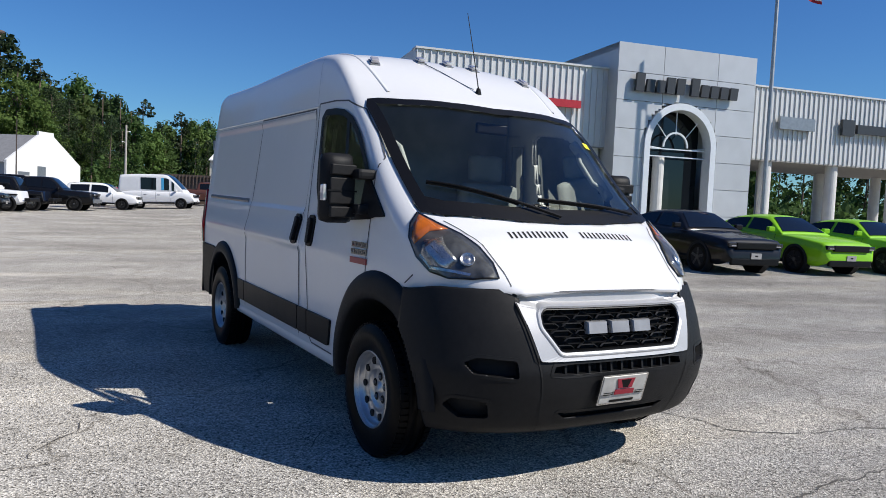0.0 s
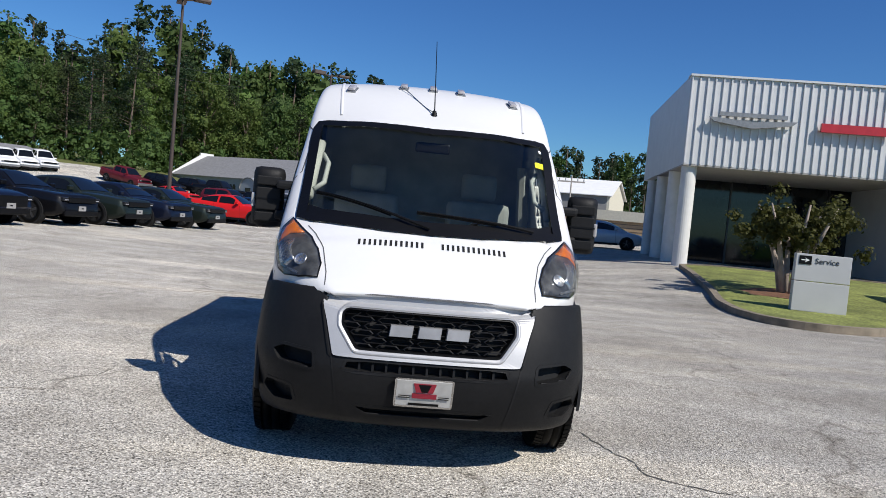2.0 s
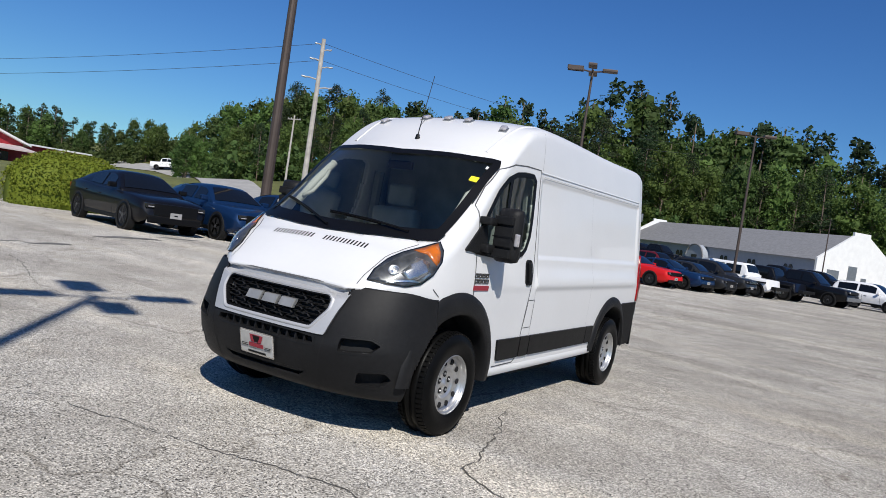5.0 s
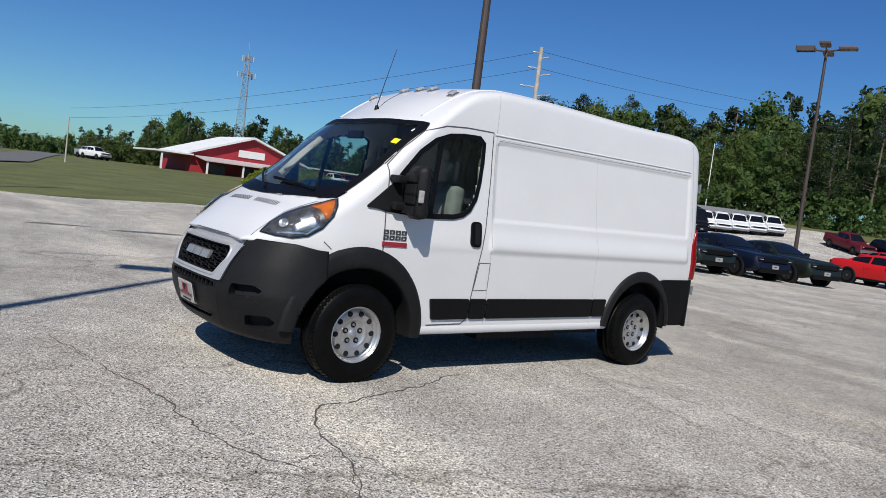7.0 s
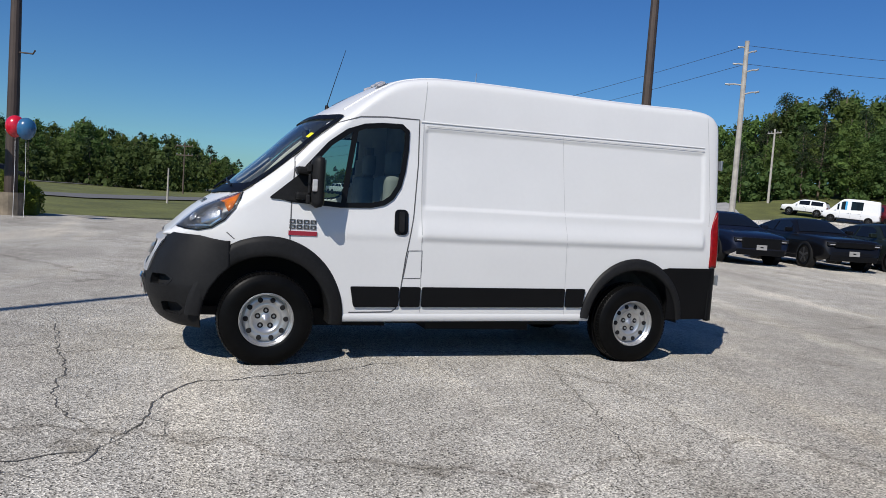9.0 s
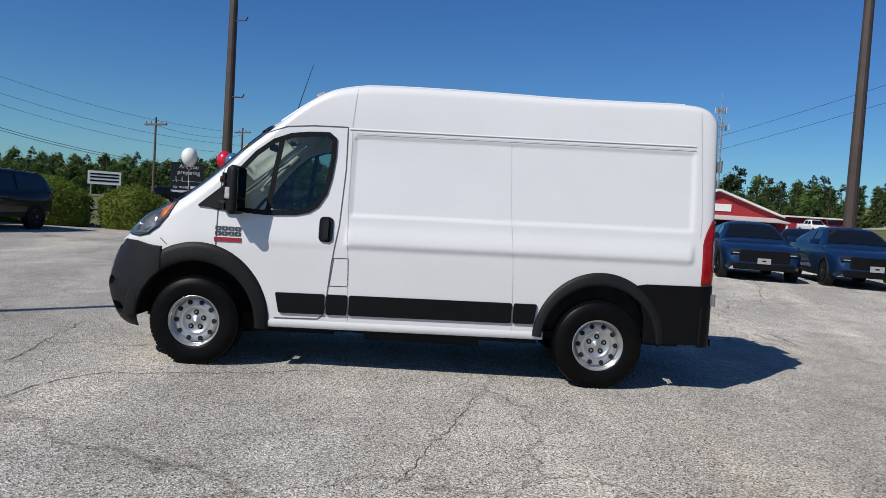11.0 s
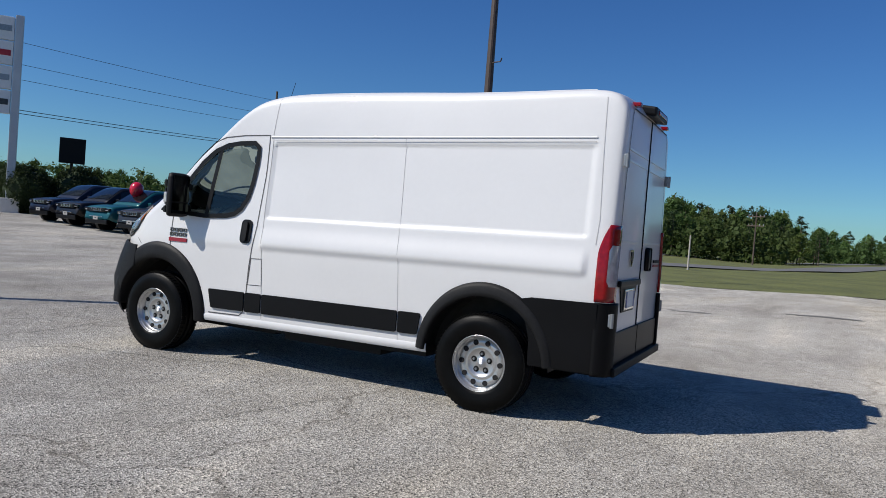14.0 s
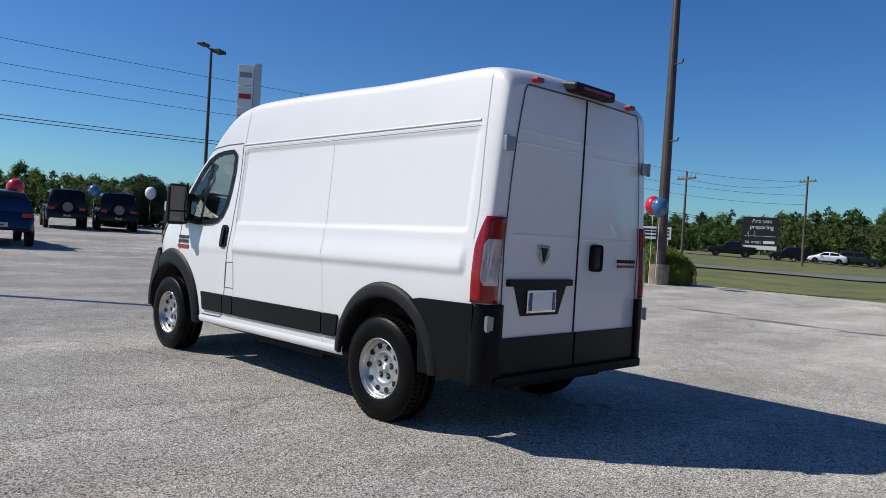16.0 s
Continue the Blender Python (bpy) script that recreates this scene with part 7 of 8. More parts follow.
# red barn store
bz = 1.1
barn = thing("red_barn", frame_at((-94.3, 31.9, bz), (0.0, 1.0)) @ Matrix.Diagonal((1.77, 1.77, 1.65, 1)), "red sided store with white eaves and a low wing", "building", "", "structure")
b = bmesh.new()
prism(b, [(0, 0.0, -0.3), (9.6, 0.0, -0.3), (9.6, 0.0, 1.6), (4.8, 0.0, 3.4), (0, 0.0, 1.6)], (0, 1, 0), 7.0)
part("wall", b, M_REDBARN, barn)
for xa, za, xb, zb in ((-0.4, 1.46, 4.8, 3.42), (10.0, 1.46, 4.8, 3.42)):
    b = bmesh.new()
    prism(b, [(xa, -0.4, za), (xb, -0.4, zb), (xb, -0.4, zb + 0.16), (xa, -0.4, za + 0.16)], (0, 1, 0), 7.6)
    part("roof", b, M_WHITEWALL, barn, "white edged roof")
b = bmesh.new()
box(b, 9.6, 15.1, 0.6, 9.0, -0.6, 1.62)
part("low_wing", b, M_REDBARN, barn)
b = bmesh.new()
box(b, 9.5, 15.3, 0.3, 9.2, 1.624, 1.75)
part("wing_eave", b, M_WHITEWALL, barn)
b = bmesh.new()
box(b, -2.9, 0.0, -0.5, 5.0, 1.35, 1.47)
part("porch_roof", b, M_WHITEWALL, barn)
b = bmesh.new()
prism(b, [(0.2, -2.6, 1.0), (9.4, -2.6, 1.0), (9.4, -0.02, 1.35), (0.2, -0.02, 1.35)], (0, 0, 1), 0.08)
part("awning", b, mat("pale_awning", (0.5, 0.42, 0.40), 0.7), barn, "pale metal awning")
for x in (0.4, 3.2, 6.2, 9.2, -2.3):
    b = bmesh.new()
    box(b, x - 0.06, x + 0.06, -2.5 if x > 0 else -0.4, -2.38 if x > 0 else -0.28, -0.3, 1.02 if x > 0 else 1.35)
    part("post", b, M_WHITEWALL, barn)
for x in (1.5, 4.4, 7.4):
    b = bmesh.new()
    box(b, x, x + 1.2, (-0.05 if x < 9 else 1.95), (-0.004 if x < 9 else 1.996), -0.2, 0.85)
    part("shop_window", b, M_WINDARK, barn)
b = bmesh.new()
box(b, 3.7, 5.9, -0.06, -0.005, 1.75, 2.35)
part("sign_board", b, M_WHITEWALL, barn)

# island with kerb, sign and small tree
isl = [(9.9, 19.8), (9.0, 16.6), (8.0, 13.2), (7.05, 10.6), (6.75, 9.2), (6.85, 8.2), (7.5, 7.6), (8.5, 7.5), (9.4, 7.9), (10.5, 9.6), (12.8, 12.4), (15.6, 15.4), (17.3, 17.2), (10.8, 19.6)]
isl2 = rounded([Vector((x, y, 0)) for x, y in isl], 0.5, 4)
iz = lambda x, y: height(x, y)
b = bmesh.new()
outer = [b.verts.new((p.x, p.y, iz(p.x, p.y) - 0.02)) for p in isl2]
outer2 = [b.verts.new((p.x, p.y, iz(p.x, p.y) + 0.14)) for p in isl2]
c = sum(isl2, Vector()) / len(isl2)
sh2 = [Vector((*q, 0)) for q in shrink([(p.x, p.y) for p in isl2], 0.16)]
inner = [b.verts.new((p.x, p.y, iz(p.x, p.y) + 0.14)) for p in sh2]
inner2 = [b.verts.new((p.x, p.y, iz(p.x, p.y) + 0.05)) for p in sh2]
n = len(isl2)
for i in range(n):
    for u, v in ((outer, outer2), (outer2, inner), (inner, inner2)):
        b.faces.new((u[i - 1], u[i], v[i], v[i - 1]))
tagged(part("kerb", b, M_KERB), "worn stained concrete kerb round a grass island", "kerb", "", "structure")
b = bmesh.new()
b.faces.new([b.verts.new((p.x, p.y, iz(p.x, p.y) + 0.10)) for p in sh2])
M_ISLAND = mat("island_grass", (0.17, 0.19, 0.045), 0.95, var=0.35, scale=1.2, bump=0.9, bump_scale=45, fine=0.4, fine_scale=14)
tagged(part("island_lawn", b, M_ISLAND), "patchy green and tan island grass", "lawn", "", "structure")
b = bmesh.new()
pts = [(9.8 + 1.15 * math.cos(2 * math.pi * k / 16) * (1 + 0.12 * math.sin(3 * k)), 12.6 + 0.95 * math.sin(2 * math.pi * k / 16)) for k in range(16)]
cv = b.verts.new((9.8, 12.6, 0.36))
rv = [b.verts.new((x, y, iz(x, y) + 0.105)) for x, y in pts]
for i in range(16):
    b.faces.new((rv[i - 1], rv[i], cv))
tagged(part("mulch_bed", b, M_MULCH, smooth=True), "low mound of reddish pine mulch", "mulch", "", "structure")


def text_mesh(words, size, name):
    cu = bpy.data.curves.new(name, "FONT")
    cu.body, cu.size, cu.extrude = words, size, size * 0.02
    cu.align_x, cu.align_y = "CENTER", "CENTER"
    tmp = new(name, cu)
    bpy.context.view_layer.update()
    me = bpy.data.meshes.new_from_object(tmp.evaluated_get(bpy.context.evaluated_depsgraph_get()))
    bpy.data.objects.remove(tmp)
    return me


def text_part(words, size, material, parent, m, name="lettering"):
    me = text_mesh(words, size, name)
    me.materials.clear()
    me.materials.append(material)
    ob = new(name, me)
    ob.parent = parent
    ob.matrix_basis = m
    return ob


M_SIGN = mat("sign_grey", (0.48, 0.48, 0.47), 0.5, 0.1, var=0.04, scale=2)
sg = thing("service_sign", frame_at((8.35, 9.95, 0.16), (0.95, -0.31)), "grey monument sign reading Service with an arrow", "sign")
b = bmesh.new()
box(b, 0, 1.07, 0, 0.22, 0.0, 0.62, 0.01)
part("lower_panel", b, M_SIGN, sg)
b = bmesh.new()
box(b, 0, 1.07, 0, 0.22, 0.635, 1.20, 0.01)
part("upper_panel", b, M_SIGN, sg)
b = bmesh.new()
box(b, 0.06, 0.30, -0.012, -0.002, 0.98, 1.16)
ap = part("arrow_plate", b, M_TRIM, sg)
b = bmesh.new()
prism(b, [(0.17, -0.016, 1.12), (0.26, -0.016, 1.07), (0.17, -0.016, 1.02), (0.20, -0.016, 1.07)], (0, 1, 0), 0.003)
prism(b, [(0.10, -0.016, 1.06), (0.20, -0.016, 1.06), (0.20, -0.016, 1.08), (0.10, -0.016, 1.08)], (0, 1, 0), 0.003)
part("arrow", b, M_PAPER, ap)
text_part("Service", 0.16, M_LETTER, sg, Matrix.Translation((0.60, -0.006, 1.06)) @ Matrix.Rotation(radians(90), 4, "X"))

# ---- poles, lamps, wires ----
def lamp_pole(x, y, top, heads, label, heading=0.0, r=0.09, arms=True):
    z = height(x, y)
    p = thing("lamp_post", pose(x, y, z, 0, 0, heading), label, "lamp post", "lamp posts on the lot")
    b = bmesh.new()
    cyl(b, (0, 0, 0.5), (0, 0, top - z), r, r * 0.62, 12)
    part("pole", b, M_POLE, p)
    b = bmesh.new()
    cyl(b, (0, 0, -0.1), (0, 0, 0.55), 0.28, 0.27, 16)
    part("base", b, M_KERB, p)
    for k in range(heads):
        a = 2 * math.pi * k / heads
        c, s = math.cos(a), math.sin(a)
        hb = bmesh.new()
        tube(hb, [(0, 0, top - z - 0.1), (c * 0.55, s * 0.55, top - z - 0.02)], 0.035, 6)
        arm = part("arm", hb, M_POLE, p)
        hb = bmesh.new()
        box(hb, 0.45, 1.15, -0.2, 0.2, -0.05, 0.08, 0.03, Matrix.Translation((0, 0, top - z)) @ Matrix.Rotation(a, 4, "Z"))
        part("lamp_head", hb, M_POLE, arm, "flat dark lamp head")
    return p


lamp_pole(-9.65, 28.3, 9.75, 4, "tall brown lamp post with four heads", 20)
lamp_pole(-4.15, 40.8, 9.3, 2, "tall brown lamp post with two heads", 30)
lamp_pole(-14.95, -31.1, 10.75, 2, "dark lamp post with two heads", 32, 0.11)
lamp_pole(3.82, -8.06, 11.9, 4, "tall lamp post that shades the lot", -20, 0.11)
lamp_pole(-2.3, 79.7, 8.0, 0, "slim dark post by the grey hall", 0, 0.07)
# tall plain posts with side brackets
for x, y, top, lab in ((-19.22, -5.6, 12.6, "tall brown steel post with side brackets"), (-16.1, 15.0, 15.0, "tall brown steel post behind blue sedans")):
    p = thing("steel_post", pose(x, y, height(x, y)), lab, "post")
    b = bmesh.new()
    cyl(b, (0, 0, -0.1), (0, 0, top), 0.20, 0.11, 14)
    part("pole", b, M_POLE, p)
    if y < 0:
        for z, s in ((5.0, 1), (7.65, 1), (10.2, -1)):
            b = bmesh.new()
            tube(b, [(0, 0, z), (0.35 * s, 0.55 * s, z - 0.05), (0.42 * s, 0.62 * s, z + 0.05)], 0.025, 6)
            part("bracket", b, M_POLE, p)
        b = bmesh.new()
        cyl(b, (0, 0, -0.1), (0, 0, 0.7), 0.35, 0.35, 16)
        part("base", b, M_KERB, p)
# flag pole and flag
fp = thing("flag_pole", pose(21.9, 14.4, height(21.9, 14.4)), "pale flag pole with a striped flag", "flag pole")
b = bmesh.new()
cyl(b, (0, 0, 0), (0, 0, 11.6), 0.09, 0.06, 12)
part("pole", b, M_GALV, fp)
M_FLAGRED, M_FLAGBLUE = mat("flag_red", (0.40, 0.02, 0.03), 0.8), mat("flag_blue", (0.02, 0.03, 0.15), 0.8)
for k in range(7):
    rows = []
    for i in range(13):
        x = i * 0.14
        w = 0.10 * math.sin(i * 0.8)
        zz = 10.55 - 0.11 * k - 0.05 * i
        rows.append([(x * 0.8 + 0.08, w - x * 0.5, zz), (x * 0.8 + 0.08, w - x * 0.5, zz - 0.11)])
    part("flag_stripe", loft(rows, False), M_FLAGRED if k % 2 == 0 else M_PAPER, fp)


def utility_pole(x, y, top, label, arms=1, wood=M_WOODPOLE, heading=0.0, lean=0.0, r=0.16, stubs=()):
    p = thing("utility_pole", pose(x, y, height(x, y), lean, 0, heading), label, "utility pole", "utility poles")
    b = bmesh.new()
    cyl(b, (0, 0, -0.2), (0, 0, top), r, r * 0.65, 10)
    part("pole", b, wood, p)
    for z, reach in stubs:
        b = bmesh.new()
        tube(b, [(0, 0, z - 0.1), (reach * 0.7, 0, z), (reach, 0, z)], 0.04, 6)
        a = part("bracket", b, wood, p)
        b = bmesh.new()
        cyl(b, (reach, 0, z - 0.02), (reach * 1.35, 0, z + 0.03), 0.06, 0.05, 8)
        part("insulator", b, M_GALV, a)
    for k in range(arms):
        z = top - 0.5 - 1.1 * k - (max(z for z, _ in stubs) - min(z for z, _ in stubs) + 1.6 if stubs else 0)
        b = bmesh.new()
        box(b, -1.1, 1.1, -0.06, 0.06, z - 0.06, z + 0.06)
        a = part("crossarm", b, wood, p)
        for s in (-1.0, -0.5, 0.5, 1.0):
            b = bmesh.new()
            cyl(b, (s, 0, z + 0.06), (s, 0, z + 0.24), 0.04, 0.05, 8)
            part("insulator", b, M_GALV, a)
    return p


utility_pole(-26.5, 28.3, 11.2, "pale utility pole with staggered insulator arms", 0, M_WOODPOLE, 30, 0.6, 0.18, ((10.9, -0.35), (10.6, 0.4), (10.0, -0.5), (9.6, 0.55), (8.9, -0.75), (8.4, 0.65)))
utility_pole(-66.0, 68.0, 9.0, "small wooden utility pole before the trees", 1)
utility_pole(-51.0, 86.5, 9.5, "slim pale pole on the upper lot", 0, M_WHITEWALL, 0, 0, 0.07)
utility_pole(-80.4, 13.9, 4.6, "slim utility pole beyond the grass", 0, M_WOODPOLE, 70, 0, 0.09)
utility_pole(-71.2, -19.0, 8.7, "slim dark utility pole by the road", 1, M_DARKWOOD, 60, 0, 0.13)
utility_pole(-46.0, -37.8, 11.8, "dark wooden utility pole with side insulators and a crossarm", 1, M_DARKWOOD, -50, 0, 0.15, ((10.4, 0.3), (9.2, -0.3), (8.2, 0.3)))
utility_pole(-44.6, -17.9, 6.5, "wooden utility pole against the trees", 1, M_DARKWOOD, 60, 0, 0.1)
utility_pole(-88.5, -0.3, 6.2, "wooden utility pole before dark trees", 2, M_DARKWOOD, 60, 0, 0.1)
utility_pole(-44.0, -1.4, 2.2, "short wooden post on the verge", 0, M_WOODPOLE, 0, 0, 0.07)
utility_pole(6.6, 72.0, 7.2, "slim wooden pole behind the white van", 0, M_WOODPOLE, 20, 0, 0.13, ((6.6, 0.3), (5.6, -0.3)))
utility_pole(14.9, 55.2, 5.2, "slim wooden pole before the tan building", 1, M_WOODPOLE, -20, 0, 0.09)


def wire(name, a, b_, sag, label, r=0.012):
    b = bmesh.new()
    a, b_ = Vector(a), Vector(b_)
    tube(b, [a.lerp(b_, t) - Vector((0, 0, sag * 4 * t * (1 - t))) for t in [k / 16 for k in range(17)]], r, 5)
    return tagged(part(name, b, M_WIRE), label, "wire", "overhead wires")


for z, r in ((9.4, 0.014), (8.1, 0.014), (7.2, 0.014), (5.4, 0.022), (5.2, 0.022)):
    wire("overhead_wire", (-46.0, -37.8, z + 2.2), (30, -36, z + 1.2), 0.9, "dark overhead wire across the sky", r)
    wire("overhead_wire", (-46.0, -37.8, z + 2.2), (-71.2, -19.0, z - 1.0), 1.2, "dark overhead wire along the road", r)
wire("overhead_wire", (-71.2, -19.0, 8.2), (-44.6, -17.9, 6.2), 0.5, "dark overhead wire along the road")
for z in (13.8, 12.8):
    wire("overhead_wire", (-26.5, 28.3, z - 2.8), (-80.4, 13.9, z - 7.6), 0.8, "thin overhead wire over the grass")
    wire("overhead_wire", (-26.5, 28.3, z - 2.8), (-17, 78, z + 0.5), 1.0, "thin overhead wire before the trees")

# lattice mast
mast = thing("radio_mast", pose(-132.8, 54.3, height(-132.8, 54.3) - 0.3) @ Matrix.Diagonal((1.85, 1.85, 1.72, 1)), "grey lattice radio mast with antennas", "mast")
HT = 13.6
for k in range(3):
    a = 2 * math.pi * k / 3
    b = bmesh.new()
    tube(b, [(0.75 * math.cos(a), 0.75 * math.sin(a), 0), (0.30 * math.cos(a), 0.30 * math.sin(a), HT - 1)], 0.04, 6)
    part("leg", b, M_GALV, mast)
b = bmesh.new()
for i in range(16):
    z0, z1 = i * (HT - 1) / 16, (i + 1) * (HT - 1) / 16
    r0, r1 = 0.75 - 0.45 * i / 16, 0.75 - 0.45 * (i + 1) / 16
    for k in range(3):
        a, c_ = 2 * math.pi * k / 3, 2 * math.pi * (k + 1) / 3
        tube(b, [(r0 * math.cos(a), r0 * math.sin(a), z0), (r1 * math.cos(c_), r1 * math.sin(c_), z1)], 0.022, 4)
        tube(b, [(r0 * math.cos(a), r0 * math.sin(a), z0), (r0 * math.cos(c_), r0 * math.sin(c_), z0)], 0.022, 4)
tagged(part("bracing", b, M_GALV, mast), kind="stuff")
for z in (11.3, 13.1):
    for k in range(6):
        a = 2 * math.pi * k / 6
        b = bmesh.new()
        rr = 0.9 if z < 12 else 0.55
        box(b, rr - 0.05, rr + 0.05, -0.08, 0.08, z - 0.3, z + 0.3, 0, Matrix.Rotation(a, 4, "Z"))
        tube(b, [(0, 0, z), (rr * math.cos(a), rr * math.sin(a), z)], 0.03, 4)
        part("antenna", b, M_GALV, mast)
b = bmesh.new()
cyl(b, (0, 0, HT - 1.2), (0, 0, HT + 1.4), 0.05, 0.03)
part("spike", b, M_GALV, mast)

# pylon sign with four plain boxes
M_BOARD = mat("sign_board_white", (0.75, 0.75, 0.73), 0.5, var=0.03)
py = thing("pylon_sign", pose(-18.6, -32.3, height(-18, -32), 0, 0, -38) @ Matrix.Diagonal((0.54, 0.8, 1, 1)), "tall silver pylon sign with four white boxes", "sign")
b = bmesh.new()
box(b, -0.36, 0.36, -0.22, 0.22, 0.0, 10.3, 0.06)
part("column", b, M_PANEL, py, "silver sign column")
b = bmesh.new()
box(b, -0.9, 0.9, -0.7, 0.7, -0.2, 0.75, 0.04)
part("plinth", b, M_STUCCO, py)
for k, m_ in enumerate((M_GREYMETAL, M_SIGNRED, M_GREYMETAL, M_LETTER)):
    z1 = 10.15 - 1.27 * k
    b = bmesh.new()
    box(b, 0.42, 2.1, -0.20, 0.20, z1 - 1.2, z1, 0.03)
    bx = part("sign_box", b, M_BOARD, py, "white lit sign box")
    for s in (-1, 1):
        b = bmesh.new()
        box(b, 0.6, 1.9, min(s * 0.20, s * 0.225), max(s * 0.20, s * 0.225), z1 - 0.75, z1 - 0.45)
        part("sign_bar", b, m_, bx)

# roadside boards
M_BLACKBOARD = mat("billboard_black", (0.012, 0.013, 0.016), 0.5, var=0.05)
bb = thing("billboard", frame_at((-91.1, -31.6, 0.5), (-0.37, 0.929)) @ Matrix.Diagonal((0.70, 0.70, 0.70, 1)) @ Matrix.Translation((-2.6, 0, 0)), "black billboard with white words and a pulse line", "billboard")
b = bmesh.new()
box(b, 0, 6.0, 0, 0.3, 1.6, 7.6, 0.03)
part("board", b, M_BLACKBOARD, bb)
b = bmesh.new()
box(b, 0.1, 5.9, -0.03, -0.004, 1.62, 2.35)
part("footer_strip", b, M_BOARD, bb)
for x in (0.9, 5.1):
    b = bmesh.new()
    box(b, x - 0.15, x + 0.15, 0.05, 0.28, -3.0, 1.6)
    part("leg", b, M_DARKWOOD, bb)
for words, z in (("Are you", 6.85), ("preparing", 5.75)):
    text_part(words, 1.05, M_BOARD, bb, Matrix.Translation((3.2, -0.02, z)) @ Matrix.Rotation(radians(90), 4, "X"))
text_part("to meet", 0.85, M_BOARD, bb, Matrix.Translation((1.9, -0.02, 3.0)) @ Matrix.Rotation(radians(90), 4, "X"))
b = bmesh.new()
box(b, 3.6, 5.5, -0.03, -0.005, 2.75, 3.25)
part("word_bar", b, M_BOARD, bb)
b = bmesh.new()
tube(b, [(0.4, -0.03, 4.1), (0.8, -0.03, 4.1), (0.95, -0.03, 5.0), (1.1, -0.03, 3.9), (1.3, -0.03, 4.1), (1.9, -0.03, 4.1), (2.05, -0.03, 5.0), (2.2, -0.03, 3.9), (2.4, -0.03, 4.1), (5.6, -0.03, 4.1)], 0.035, 4)
part("pulse_line", b, M_BOARD, bb)
wsn = thing("roadside_sign", frame_at((-56.1, -27.9, 0.57), (-0.45, 0.89)) @ Matrix.Diagonal((0.87, 0.87, 0.87, 1)), "white roadside sign with bars for its words", "sign")
b = bmesh.new()
box(b, 0, 3.0, 0, 0.12, 1.6, 2.9)
part("board", b, M_BOARD, wsn)
for z in (2.6, 2.3, 1.95):
    b = bmesh.new()
    box(b, 0.2, 2.8, -0.02, -0.003, z - 0.08, z + 0.08)
    part("word_bar", b, M_TRIM, wsn)
for x in (0.3, 2.7):
    b = bmesh.new()
    box(b, x - 0.06, x + 0.06, 0.02, 0.12, -2.6, 1.6)
    part("post", b, M_WOODPOLE, wsn)
ds = thing("dark_sign", pose(-25.6, -37.0, height(-25.2, -37.4) + 0.2, 0, 0, -35), "black square sign on a post", "sign")
b = bmesh.new()
box(b, -0.75, 0.75, -0.2, 0.2, 2.9, 4.5, 0.03)
part("box", b, M_TRIM, ds)
b = bmesh.new()
cyl(b, (0, 0, 0), (0, 0, 2.9), 0.09)
part("post", b, M_TRIM, ds)

# balloons on the cars
for x, y, z, col, lab in ((-18.3, -6.6, 2.75, (0.75, 0.75, 0.72), "white balloon on a thin string"), (-18.0, -5.3, 2.7, (0.55, 0.01, 0.03), "red balloon on a thin string"), (-17.9, -5.0, 2.65, (0.03, 0.12, 0.25), "blue balloon on a thin string"),
                          (-2.7, -19.8, 1.85, (0.55, 0.01, 0.03), "red balloon over a blue car"), (-8.9, -30.4, 1.95, (0.03, 0.12, 0.25), "blue balloon over a black car"), (-11.3, -29.5, 2.05, (0.75, 0.75, 0.72), "white balloon over the cars"),
                          (-15.8, -15.4, 1.72, (0.75, 0.75, 0.72), "white balloon over the dark cars"), (-20.0, -21.3, 2.0, (0.03, 0.10, 0.25), "blue balloon over the dark cars"), (-15.2, -19.0, 1.75, (0.55, 0.01, 0.03), "red balloon over a teal car")):
    z0 = height(x, y)
    bl = thing("balloon", pose(x, y, z0 + z), lab, "balloon", "balloons on the lot")
    b = bmesh.new()
    bmesh.ops.create_uvsphere(b, u_segments=20, v_segments=14, radius=0.27)
    for v in b.verts:
        v.co.z *= 1.12 if v.co.z > 0 else 1.3
    part("skin", b, mat("balloon_skin", col, 0.25, coat=0.5, var=0.04), bl, smooth=True)
    b = bmesh.new()
    tube(b, [(0, 0, -0.3), (0.03, 0.02, -1.0), (0, 0, -z)], 0.006, 4)
    part("string", b, M_PAPER, bl)


